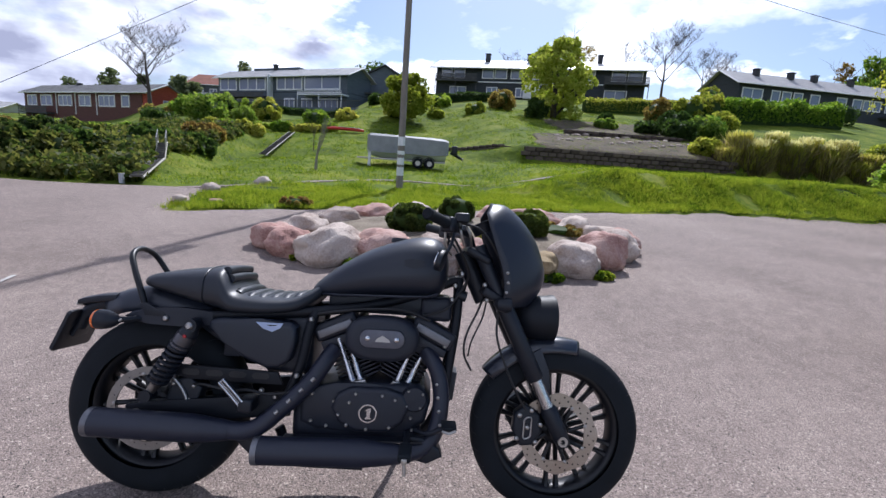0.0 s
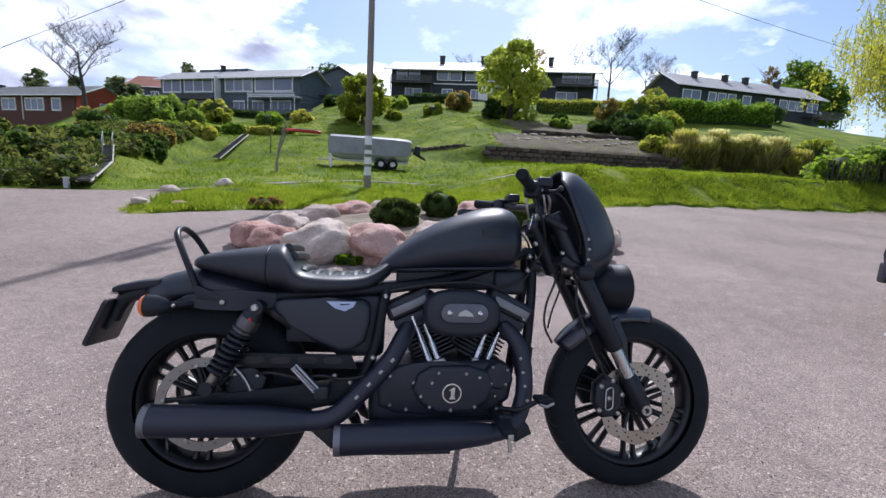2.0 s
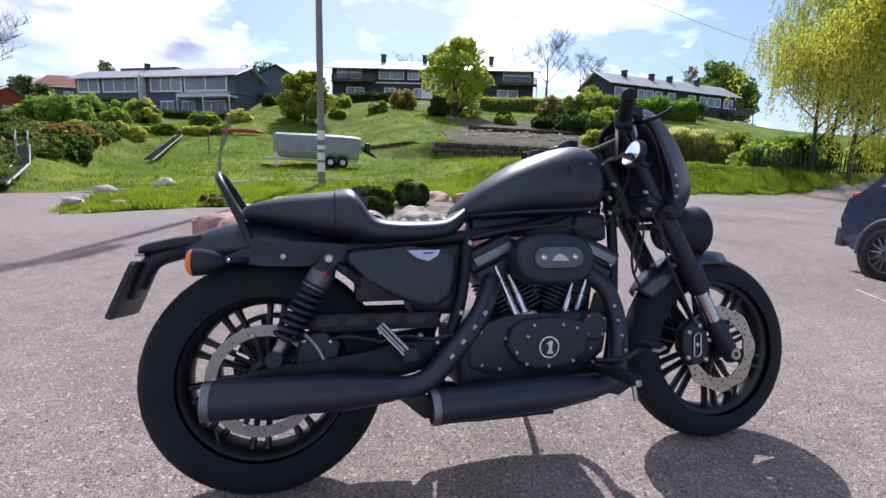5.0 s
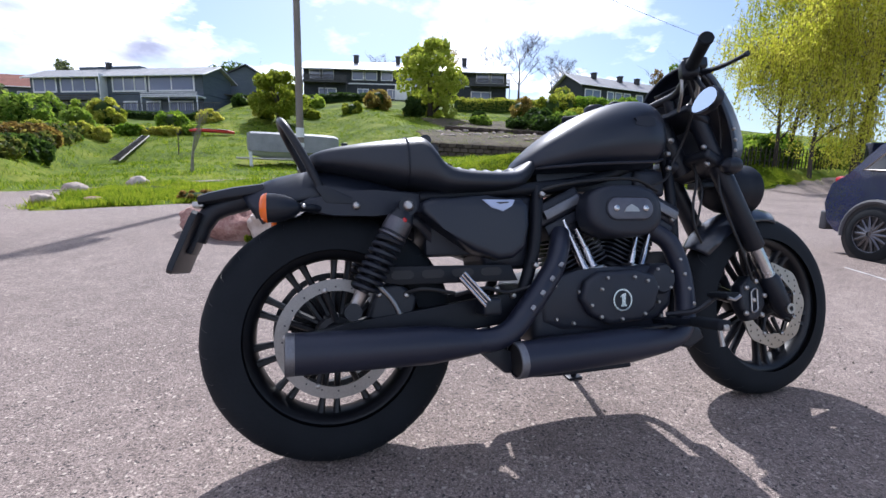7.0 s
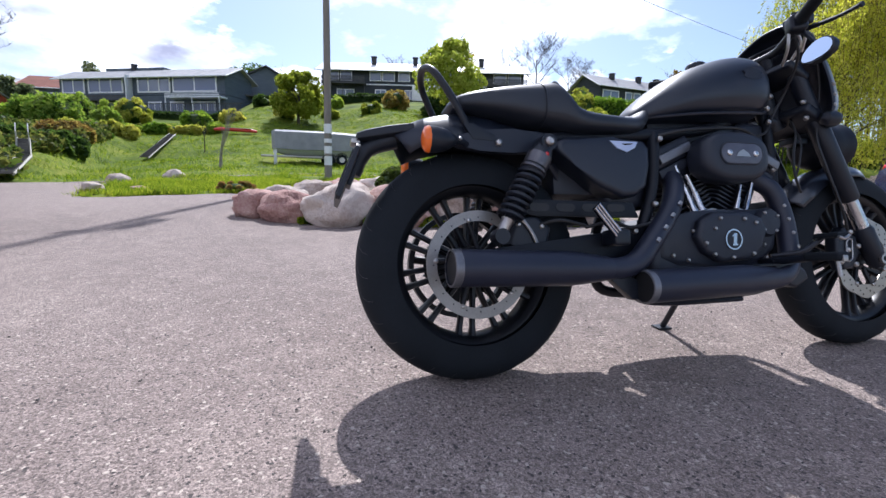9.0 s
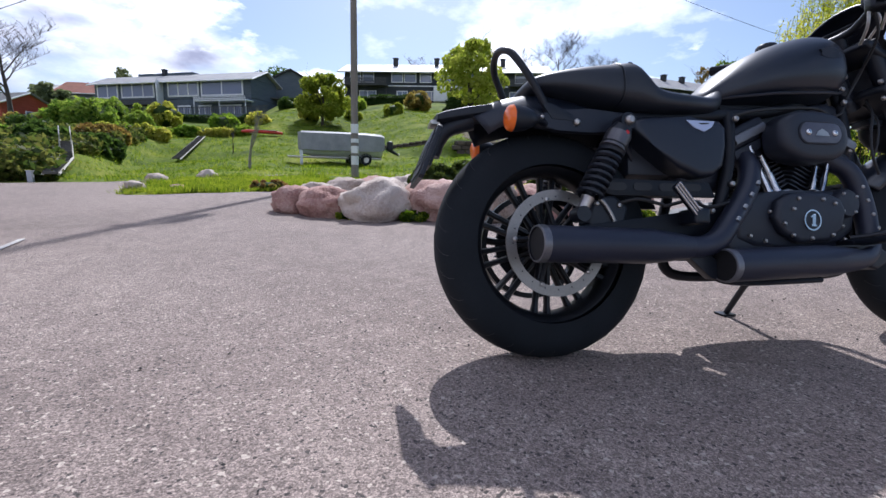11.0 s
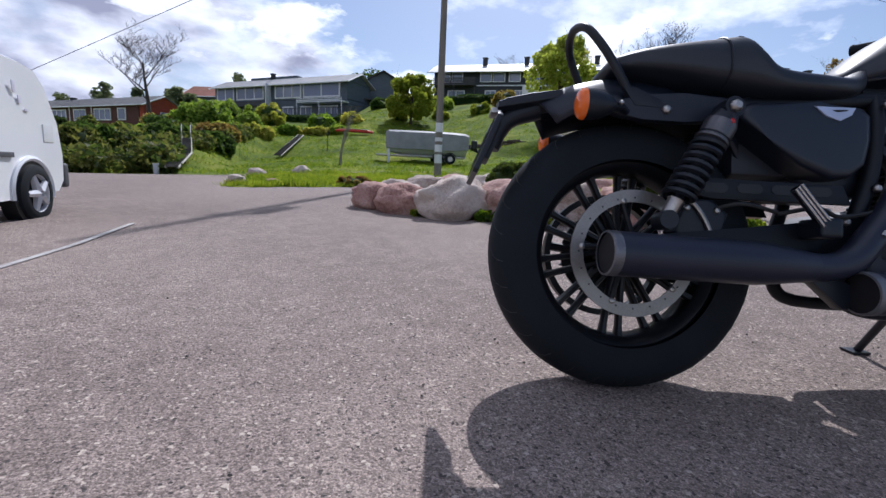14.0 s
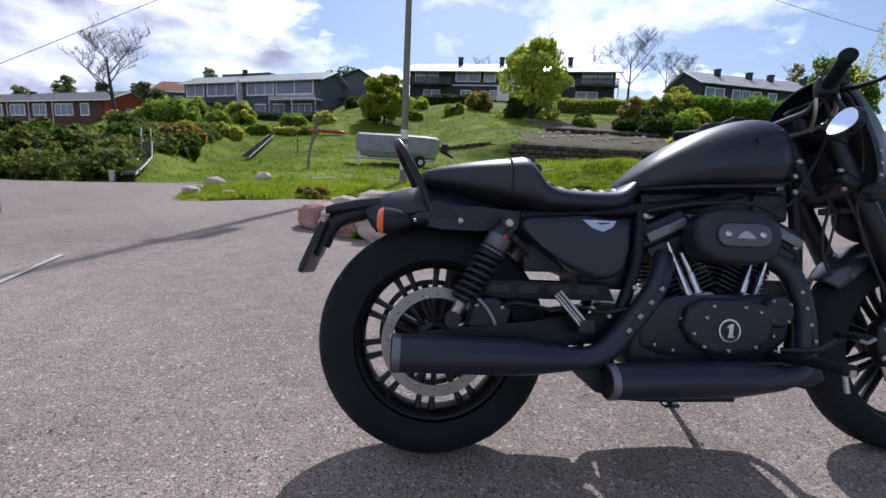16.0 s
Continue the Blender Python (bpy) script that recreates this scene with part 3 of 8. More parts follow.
# toothed belt pulley on the far side of the rear wheel
bm = ring_flat(bmesh.new(), 0.150, 0.166, 0.088, 0.116, 64)
pulley = part("belt_pulley", bm, M_RIMBLACK, rear)
part("pulley_web", ring_flat(bmesh.new(), 0.03, 0.118, 0.094, 0.102, 48), M_RIMBLACK, pulley)
for j in range(5):
    a = 2 * math.pi * j / 5 + 0.5
    part("pulley_arm", tube(bmesh.new(), [(math.cos(a) * 0.04, 0.085, math.sin(a) * 0.04), (math.cos(a) * 0.155, 0.10, math.sin(a) * 0.155)], 0.012, 8), M_RIMBLACK, rear)


# fuel tank
def station_loft(rows, n=28, e=2.4):
    """rows of x, bottom z, top z, half width."""
    bm = bmesh.new()
    loft(bm, [oval(x, 0, zb + (zt - zb) * 0.42, hw, (zt - zb) * 0.58, n, e, lower=(zt - zb) * 0.42) for x, zb, zt, hw in rows])
    return bm


def smooth_rows(rows, steps=4):
    return [tuple(p) for p in np.array([[*c] for c in spline(rows, steps)])]


def spline(rows, steps):
    P = np.array(rows, float)
    P = np.vstack([2 * P[0] - P[1], P, 2 * P[-1] - P[-2]])
    out = []
    for i in range(1, len(P) - 2):
        for s in range(steps):
            t = s / steps
            a, b, c, d = P[i - 1], P[i], P[i + 1], P[i + 2]
            out.append(0.5 * (2 * b + (c - a) * t + (2 * a - 5 * b + 4 * c - d) * t * t + (3 * b - a - 3 * c + d) * t ** 3))
    out.append(P[-2])
    return out


def interp(rows, x, col):
    return float(np.interp(x, [r[0] for r in rows], [r[col] for r in rows]))


TANK = [(0.545, 0.785, 0.805, 0.03), (0.565, 0.776, 0.832, 0.062), (0.64, 0.776, 0.895, 0.108), (0.74, 0.782, 0.958, 0.138), (0.84, 0.786, 1.000, 0.152), (0.925, 0.79, 1.024, 0.156), (0.985, 0.794, 1.027, 0.151), (1.022, 0.806, 1.012, 0.135), (1.045, 0.835, 0.982, 0.104), (1.057, 0.875, 0.94, 0.05)]
tank = part("fuel_tank", station_loft(smooth_rows(TANK), 36), M_DENIM, bike, "matte black teardrop fuel tank")
bm = lathe(bmesh.new(), [(0.0, 0.033), (0.012, 0.033), (0.018, 0.028), (0.018, 0.0)], 24, pose(0.86, 0, 1.0, 90, 0, 0))
part("filler_cap", bm, M_BLACK, tank)
for s in (-1, 1):
    bm = slab(bmesh.new(), [(0.93 + 0.045 * math.cos(a) * (1 if i % 2 else 0.7), 0.925 + 0.018 * math.sin(a)) for i, a in enumerate([2 * math.pi * j / 12 for j in range(12)])], s * 0.14, s * 0.1555)
    part("tank_emblem", bm, M_ENGINE, tank, "dark worn emblem")
    # folded seam along the lower edge of the tank
    bm = tube(bmesh.new(), [(x, s * interp(TANK, x, 3) * 0.86, interp(TANK, x, 1) + 0.014) for x in (0.58, 0.64, 0.74, 0.84, 0.925, 0.985, 1.02)], 0.005, 6)
    part("tank_seam", bm, M_DENIM, tank)

# seat
SEAT = [(-0.065, 0.786, 0.798, 0.05), (-0.05, 0.772, 0.815, 0.085), (0.0, 0.762, 0.830, 0.115), (0.09, 0.742, 0.847, 0.14), (0.185, 0.718, 0.861, 0.155), (0.236, 0.708, 0.866, 0.164), (0.262, 0.703, 0.838, 0.170), (0.288, 0.70, 0.795, 0.174), (0.33, 0.70, 0.777, 0.174), (0.42, 0.704, 0.772, 0.166), (0.5, 0.714, 0.778, 0.142), (0.55, 0.735, 0.802, 0.112), (0.59, 0.772, 0.828, 0.075)]
seat = part("seat", station_loft(smooth_rows(SEAT), 36, 3.0), M_LEATHER, bike, "black vinyl two-up seat with tuck-and-roll pad")
for i in range(6):
    x = 0.300 + i * 0.042
    zt, hw = interp(SEAT, x, 2), interp(SEAT, x, 3) * 0.68
    bm = bmesh.new()
    tube(bm, [(x, -hw, zt - 0.026), (x, -hw * 0.8, zt - 0.017), (x, 0, zt - 0.0135), (x, hw * 0.8, zt - 0.017), (x, hw, zt - 0.026)], 0.0215, 12)
    part("pad_roll", bm, M_LEATHER, seat)
for k, zz in enumerate((0.855, 0.828)):
    bm = tube(bmesh.new(), [(0.249 + k * 0.018, y * (0.1 + 0.008 * k), zz - 0.004 * abs(y)) for y in (-1, -0.5, 0, 0.5, 1)], 0.016, 10)
    part("pad_roll", bm, M_LEATHER, seat)
bm = tube(bmesh.new(), [v * 1.0 for v in oval(0.19, 0, 0.778, 0.1575, 0.0845, 28, 3.0, lower=0.062)], 0.0026, 6, closed=True)
part("seat_seam", bm, M_BLACK, seat, "piped seam between rider and pillion seat")


# fenders
def fender(name, c, r, a0, a1, hw, drop, mat, label, n=30, lip=0.25):
    bm = bmesh.new()
    rows = []
    for i in range(n + 1):
        t = i / n
        a = radians(a0 + (a1 - a0) * t)
        taper = 1 - lip * max(0, abs(t - 0.5) * 2 - 0.7) / 0.3
        ring = []
        for k in range(15):
            u = -1 + k / 7
            rr = r - drop * abs(u) ** 3.0
            ring.append(bm.verts.new((math.cos(a) * rr, u * hw * taper, math.sin(a) * rr)))
        rows.append(ring)
    for p, q in zip(rows, rows[1:]):
        for k in range(14):
            bm.faces.new((p[k], p[k + 1], q[k + 1], q[k]))
    o = part(name, bm, mat, bike, label)
    o.location = c
    md = o.modifiers.new("thickness", 'SOLIDIFY')
    md.thickness = 0.005
    return o


rear_fender = fender("rear_fender", WR + Vector((-0.005, 0, 0.006)), 0.438, 40, 121, 0.105, 0.085, M_DENIM, "matte black bobbed rear fender", lip=0.32)
front_fender = fender("front_fender", WF + Vector((-0.012, 0, 0.0)), 0.351, 75, 143, 0.072, 0.05, M_FENDER, "short satin black front fender")
for s in (-1, 1):
    bm = slab(bmesh.new(), [(0.225, 0.705), (0.225, 0.648), (0.1, 0.642), (0.0, 0.644), (-0.06, 0.652), (-0.095, 0.668), (-0.06, 0.688), (0.0, 0.702), (0.1, 0.71)], s * 0.098, s * 0.122, 0.006)
    part("fender_strut", bm, M_ENGINE, bike)
    bolt("bolt", bike, 0.055, s * 0.126 if s < 0 else 0.118, 0.668, 0.0095, 0.007)
bolt("bolt", bike, -0.055, -0.124, 0.664, 0.006, 0.005)

# tail, plate, tail lamp
bm = bmesh.new()
loft(bm, [oval(x, 0, zc, w, h, 14, 3.2) for x, zc, w, h in ((-0.17, 0.722, 0.062, 0.016), (-0.24, 0.712, 0.05, 0.018), (-0.30, 0.700, 0.045, 0.016), (-0.325, 0.694, 0.04, 0.012))])
tail = part("tail_bracket", bm, M_BLACK, bike)
bm = tube(bmesh.new(), curve([(-0.22, 0, 0.70), (-0.29, 0, 0.672), (-0.322, 0, 0.632), (-0.335, 0, 0.59)], 5), [0.03, 0.029, 0.028, 0.027, 0.026, 0.026, 0.025, 0.025, 0.025, 0.025, 0.024, 0.024, 0.024, 0.024, 0.022, 0.02], 12)
part("plate_arm", bm, M_BLACK, bike)
bm = slab(bmesh.new(), [(-0.082, -0.08), (0.082, -0.08), (0.09, -0.072), (0.09, 0.072), (0.082, 0.08), (-0.082, 0.08), (-0.09, 0.072), (-0.09, -0.072)], -0.007, 0.007, 0.003, pose(0, 0, 0, 0, 0, 90))
plate = part("number_plate_holder", bm, M_BLACK, bike, "black plate holder with a darkened plate")
plate.matrix_local = pose(-0.352, 0.012, 0.588, 0, 22, 0)
bm = box(bmesh.new(), -0.0095, 0, -0.002, 0.003, 0.155, 0.13, 0.001)
part("number_plate", bm, M_ENGINE, plate)
bm = bmesh.new()
for i in range(5):
    box(bm, -0.0122, -0.05 + i * 0.025, -0.004, 0.002, 0.014, 0.064)
tagged(part("plate_bar_row", bm, M_BLACK, plate), kind="stuff")
bm = box(bmesh.new(), 0.012, 0.0, 0.0, 0.016, 0.07, 0.05, 0.004)
part("plate_mount", bm, M_BLACK, plate)
bm = box(bmesh.new(), -0.328, 0, 0.684, 0.026, 0.05, 0.014, 0.004)
part("plate_lamp", bm, M_STEEL, bike)
for s in (-1, 1):
    bm = lathe(bmesh.new(), [(0.0, 0.001), (0.0, 0.028), (0.006, 0.034), (0.024, 0.034), (0.046, 0.030), (0.066, 0.021), (0.08, 0.009), (0.084, 0.001)], 28, pose(0, 0, 0, 0, 0, -90))
    sig = part("turn_signal", bm, M_BLACK, bike, "black bullet turn signal with an amber lens")
    sig.location = (-0.160, s * 0.162, 0.657)
    bm = lathe(bmesh.new(), [(-0.010, 0.001), (-0.0095, 0.018), (-0.006, 0.027), (-0.001, 0.0325), (0.0075, 0.0352), (0.008, 0.024)], 28, pose(0, 0, 0, 0, 0, -90))
    part("lens", bm, M_ORANGE, sig)
    bm = tube(bmesh.new(), [(0.06, 0, 0.002), (0.10, -s * 0.018, 0.003), (0.125, -s * 0.05, 0.004)], [0.012, 0.01, 0.01], 10)
    part("stalk", bm, M_BLACK, sig)
    bolt("set_screw", sig, 0.088, -0.012, 0.003, 0.005, 0.004)
bm = bmesh.new()
tube(bm, curve([(-0.022, -0.112, 0.69), (-0.045, -0.108, 0.745), (-0.085, -0.094, 0.825), (-0.118, -0.066, 0.885), (-0.13, 0, 0.908), (-0.118, 0.066, 0.885), (-0.085, 0.094, 0.825), (-0.045, 0.108, 0.745), (-0.022, 0.112, 0.69)], 5), 0.0105, 12)
rail = part("grab_rail", bm, M_RIMBLACK, bike, "bent black tube grab rail")
for s in (-1, 1):
    part("rail_foot", slab(bmesh.new(), [(-0.045, 0.715), (-0.02, 0.72), (0.045, 0.69), (0.05, 0.672), (-0.02, 0.675)], s * 0.112, s * 0.124, 0.003), M_BLACK, rail)

# shocks
for s in (-1, 1):
    top, bot = Vector((0.175, s * 0.165, 0.655)), Vector((0.035, s * 0.160, 0.405))
    d = bot - top
    bm = tube(bmesh.new(), [top + d * t for t in (0, 0.06, 0.1, 0.2, 0.3, 0.32)], [0.022, 0.028, 0.032, 0.033, 0.033, 0.022], 18)
    shock = part("shock_absorber", bm, M_BLACK, bike, "black coil-over rear shock")
    part("reservoir", tube(bmesh.new(), [top + d * t for t in (0.12, 0.2, 0.24)], [0.0345, 0.035, 0.0345], 20), M_ANOD, shock)
    part("preload_ring", tube(bmesh.new(), [top + d * t for t in (0.255, 0.265, 0.285, 0.295)], [0.033, 0.037, 0.037, 0.033], 20), M_ANOD, shock)
    side = d.cross(Vector((0, 1, 0))).normalized()
    oth = d.normalized().cross(side)
    pts = [top + d * (0.30 + 0.50 * i / 110) + (side * math.cos(i * 0.44) + oth * math.sin(i * 0.44)) * 0.031 for i in range(111)]
    part("spring", tube(bmesh.new(), pts, 0.007, 6), M_BLACK, shock)
    part("damper_rod", tube(bmesh.new(), [top + d * 0.28, top + d * 0.86], 0.014, 10), M_BLACK, shock)
    part("clevis", tube(bmesh.new(), [top + d * t for t in (0.82, 0.84, 0.98)], [0.02, 0.017, 0.015], 12), M_STEEL, shock)
    part("lower_eye", tube(bmesh.new(), [bot + Vector((0, -0.022, 0)), bot + Vector((0, 0.022, 0))], 0.021, 16), M_BLACK, shock)
    part("upper_eye", tube(bmesh.new(), [top + Vector((0, -0.024, 0.004)), top + Vector((0, 0.024, 0.004))], 0.023, 16), M_BLACK, shock)
    bolt("bolt", shock, top.x, top.y - 0.026, top.z + 0.004, 0.0125, 0.010)
    bolt("bolt", shock, top.x - 0.012, top.y - 0.03, top.z - 0.032, 0.006, 0.004, M_REDLENS)

# swingarm, axle, frame
for s in (-1, 1):
    bm = slab(bmesh.new(), [(-0.06, 0.30), (-0.055, 0.36), (0.03, 0.375), (0.25, 0.40), (0.52, 0.435), (0.52, 0.35), (0.25, 0.325), (0.03, 0.295)], s * 0.105, s * 0.138, 0.008)
    arm = part("swingarm", bm, M_FRAME, bike)
    part("axle_adjuster", box(bmesh.new(), -0.05, s * 0.142, 0.333, 0.07, 0.012, 0.03, 0.004), M_BLACK, arm)
    bm = slab(bmesh.new(), [(0.09, 0.512), (0.47, 0.505), (0.49, 0.46), (0.16, 0.462), (0.1, 0.475)], s * 0.122, s * 0.136, 0.004)
    rail = part("frame_rail", bm, M_FRAME, bike)
    for k in range(4):
        bm = slab(bmesh.new(), [(0.165 + k * 0.082 + dx, 0.488 + dz) for dx, dz in ((-0.03, -0.004), (-0.022, -0.011), (0.022, -0.011), (0.03, -0.004), (0.03, 0.004), (0.022, 0.011), (-0.022, 0.011), (-0.03, 0.004))], s * 0.1355, s * 0.1375)
        part("rail_slot", bm, M_CABLE, rail)
    bm = tube(bmesh.new(), curve([(1.10, s * 0.03, 0.88), (1.10, s * 0.055, 0.74), (1.08, s * 0.08, 0.55), (1.055, s * 0.095, 0.36), (1.01, s * 0.1, 0.26), (0.92, s * 0.1, 0.225), (0.55, s * 0.1, 0.225), (0.48, s * 0.105, 0.30)], 6), 0.0175, 10)
    part("frame_tube", bm, M_FRAME, bike)
    bm = tube(bmesh.new(), curve([(1.09, s * 0.03, 0.87), (0.85, s * 0.05, 0.775), (0.58, s * 0.095, 0.725), (0.22, s * 0.11, 0.69)], 6), 0.019, 10)
    part("frame_tube", bm, M_FRAME, bike)
    bm = tube(bmesh.new(), curve([(0.58, s * 0.1, 0.725), (0.565, s * 0.118, 0.655), (0.545, s * 0.122, 0.53), (0.49, s * 0.118, 0.37)], 6), 0.018, 10)
    part("frame_tube", bm, M_FRAME, bike)
axle = part("rear_axle", tube(bmesh.new(), [(0.0, -0.165, 0.333), (0.0, 0.165, 0.333)], 0.012, 12), M_STEEL, bike)
part("axle_washer", ring_flat(bmesh.new(), 0.006, 0.024, -0.003, 0.002, 24, Matrix.Translation((0, -0.164, 0.333))), M_STEEL, axle)
bolt("axle_nut", axle, 0.0, -0.166, 0.333, 0.0175, 0.018, M_CHROME)
bm = slab(bmesh.new(), [(0.075, 0.385), (0.10, 0.46), (0.16, 0.468), (0.205, 0.43), (0.19, 0.375), (0.12, 0.35)], -0.128, -0.07, 0.012, seg=3)
cal = part("rear_caliper", bm, M_BLACK, bike)
for bx, bz in ((0.105, 0.44), (0.175, 0.435), (0.16, 0.385)):
    bolt("bolt", cal, bx, -0.129, bz, 0.007, 0.005)
bm = tube(bmesh.new(), [(0.0 + 0.165 * math.cos(a), -0.132, 0.333 + 0.165 * math.sin(a)) for a in [radians(8 + 5 * i) for i in range(10)]], 0.006, 8)
part("brake_hose_guide", bm, M_STEEL, bike)
bm = slab(bmesh.new(), [(-0.12, 0.30), (0.30, 0.25), (0.45, 0.28), (0.45, 0.335), (0.3, 0.33), (0.1, 0.35), (-0.08, 0.34)], 0.10, 0.12, 0.004)
part("belt_guard", bm, M_FRAME, bike)

# side cover and battery box
COVER = [(0.215, 0.650), (0.222, 0.676), (0.25, 0.689), (0.40, 0.694), (0.505, 0.688), (0.527, 0.668), (0.527, 0.61), (0.512, 0.55), (0.475, 0.522), (0.43, 0.518), (0.36, 0.545), (0.275, 0.605)]
cover = part("side_cover", slab(bmesh.new(), COVER, -0.152, -0.05, 0.020, seg=4), M_DENIM, bike, "matte black side cover with a small pale badge")
bm = slab(bmesh.new(), [(0.385, 0.682), (0.482, 0.682), (0.472, 0.664), (0.445, 0.650), (0.412, 0.660)], -0.1555, -0.145, 0.002)
badge = part("badge", bm, M_BADGE, cover)
part("badge_band", slab(bmesh.new(), [(0.425, 0.674), (0.462, 0.676), (0.460, 0.673), (0.436, 0.670)], -0.1567, -0.155), M_CABLE, badge)
part("side_cover", slab(bmesh.new(), COVER, 0.05, 0.152, 0.018), M_DENIM, bike)
part("battery_box", box(bmesh.new(), 0.38, 0, 0.615, 0.27, 0.15, 0.16, 0.01), M_ENGINE, bike)

# engine
bm = slab(bmesh.new(), [(0.555, 0.335), (0.55, 0.43), (0.585, 0.465), (0.68, 0.48), (0.80, 0.487), (0.93, 0.49), (0.995, 0.475), (1.02, 0.43), (1.005, 0.36), (0.95, 0.318), (0.8, 0.302), (0.62, 0.308)], -0.14, 0.18, 0.022, seg=3)
engine = part("engine_case", bm, M_ENGINE, bike, "wrinkle-black engine case with bright bolts")
bm = slab(bmesh.new(), [(0.70, 0.352), (0.672, 0.40), (0.69, 0.45), (0.735, 0.475), (0.86, 0.478), (0.925, 0.46), (0.945, 0.42), (0.925, 0.36), (0.87, 0.325), (0.76, 0.32)], -0.166, -0.13, 0.016, seg=3)
cam_cover = part("cam_cover", bm, M_ENGINE, engine)
ring_m = pose(0.803, -0.1685, 0.39)
part("emblem_ring", ring_flat(bmesh.new(), 0.0275, 0.0325, -0.002, 0.004, 36, ring_m), M_CHROME, engine)
part("emblem_disc", lathe(bmesh.new(), [(0.004, 0.0275), (-0.0005, 0.0275), (-0.0005, 0.0003)], 36, ring_m), M_BLACK, engine)
part("emblem_bar", slab(bmesh.new(), [(0.795, 0.371), (0.815, 0.371), (0.815, 0.376), (0.811, 0.377), (0.814, 0.409), (0.803, 0.408), (0.792, 0.399), (0.800, 0.399), (0.799, 0.377), (0.795, 0.376)], -0.1715, -0.1688), M_CHROME, engine)
for bx, bz in ((0.60, 0.44), (0.60, 0.345), (0.677, 0.418), (0.736, 0.424), (0.757, 0.456), (0.85, 0.454), (0.895, 0.442), (0.953, 0.374), (0.93, 0.40), (0.88, 0.345), (0.80, 0.335), (0.73, 0.345), (0.70, 0.38), (0.655, 0.33), (0.96, 0.332), (0.99, 0.418)):
    bolt("bolt", engine, bx, -0.142 if not 0.69 < bx < 0.93 else -0.1675, bz, 0.0058, 0.006)
bm = lathe(bmesh.new(), [(0.03, 0.047), (-0.012, 0.047), (-0.022, 0.040), (-0.024, 0.0005)], 28, pose(0.962, -0.138, 0.445))
filt = part("oil_filter_cover", bm, M_ENGINE, engine)
for a in (0.6, 2.2, 3.9, 5.4):
    bolt("bolt", filt, 0.962 + 0.036 * math.cos(a), -0.159, 0.445 + 0.036 * math.sin(a), 0.005, 0.006)


def cylinder(foot, lean_deg, name):
    """A finned cylinder with head and rocker cover, leaning by some degrees."""
    m = Matrix.Translation(foot) @ pose(0, 0, 0, 0, lean_deg, 0)
    bm = tube(bmesh.new(), [m @ Vector((0, 0, z)) for z in (0, 0.13)], 0.055, 20)
    cyl = part(name, bm, M_ENGINE, engine)
    for k in range(9):
        g = bmesh.new()
        slab(g, [(x, y) for x, y in ((-0.082, -0.066), (-0.066, -0.082), (0.066, -0.082), (0.082, -0.066), (0.082, 0.066), (0.066, 0.082), (-0.066, 0.082), (-0.082, 0.066))], -0.0024, 0.0024)
        f = part("fin", g, M_ENGINE, cyl)
        f.matrix_local = m @ Matrix.Translation((0, 0, 0.014 + k * 0.0145)) @ pose(0, 0, 0, 90, 0, 0)
    part("cylinder_head", box(bmesh.new(), 0, 0, 0.158, 0.155, 0.165, 0.045, 0.012, m), M_ENGINE, cyl)
    part("rocker_cover", box(bmesh.new(), 0, 0, 0.205, 0.165, 0.175, 0.05, 0.018, m, seg=3), M_ENGINE, cyl)
    for sx in (-1, 1):
        g = bmesh.new()
        stud(g, 0, 0, 0, 0.006)
        o = part("bolt", g, M_STEEL, cyl)
        o.matrix_local = m @ Matrix.Translation((sx * 0.055, -0.0885, 0.205))
    return cyl


cylinder((0.765, 0.0, 0.478), -25, "rear_cylinder")
cylinder((0.885, 0.0, 0.478), 25, "front_cylinder")
for (x0, z0), (x1, z1) in (((0.668, 0.632), (0.732, 0.478)), ((0.712, 0.605), (0.763, 0.484)), ((0.925, 0.575), (0.893, 0.484)), ((0.978, 0.590), (0.930, 0.476))):
    bm = tube(bmesh.new(), [Vector((x0, -0.088, z0)).lerp(Vector((x1, -0.096, z1)), t) for t in (0, 0.45, 0.47, 0.9, 0.92, 1)], [0.0095, 0.0095, 0.0118, 0.0118, 0.0135, 0.0135], 14)
    part("pushrod_tube", bm, M_CHROME, engine, "polished pushrod tube")
for x, tilt in ((0.748, -14), (0.912, 14)):
    blk = part("tappet_block", box(bmesh.new(), 0, 0, 0, 0.075, 0.05, 0.018, 0.005, Matrix.Translation((x, -0.098, 0.478)) @ pose(0, 0, 0, 0, tilt, 0)), M_STEEL, engine)
    for dx in (-0.034, 0.034):
        bolt("bolt", blk, x + dx, -0.124, 0.478 - math.tan(radians(tilt)) * dx, 0.005, 0.005)

# air cleaner
bm = bmesh.new()
rings = []
for y, k in ((-0.085, 0.86), (-0.105, 1.0), (-0.150, 1.0), (-0.166, 0.965), (-0.176, 0.88), (-0.180, 0.74)):
    ring = []
    for j in range(48):
        a = 2 * math.pi * j / 48
        c, s = math.cos(a), math.sin(a)
        ring.append(Vector((0.833 + math.copysign(abs(c) ** 0.72, c) * 0.130 * k, y, 0.650 + math.copysign(abs(s) ** 0.8, s) * 0.079 * k)))
    rings.append(ring)
loft(bm, rings)
cleaner = part("air_cleaner", bm, M_ENGINE, bike, "black oval air cleaner with a satin insert")
part("insert", slab(bmesh.new(), [(0.836 + (0.047 if math.cos(a) > 0 else -0.047) + 0.031 * math.cos(a), 0.655 + 0.031 * math.sin(a)) for a in [2 * math.pi * (j + 0.5) / 32 for j in range(32)]], -0.1845, -0.176, 0.0015), M_INSERT, cleaner, "satin grey oval insert")
for x in (0.786, 0.887):
    bolt("bolt", cleaner, x, -0.185, 0.655, 0.0095, 0.005, M_CHROME)
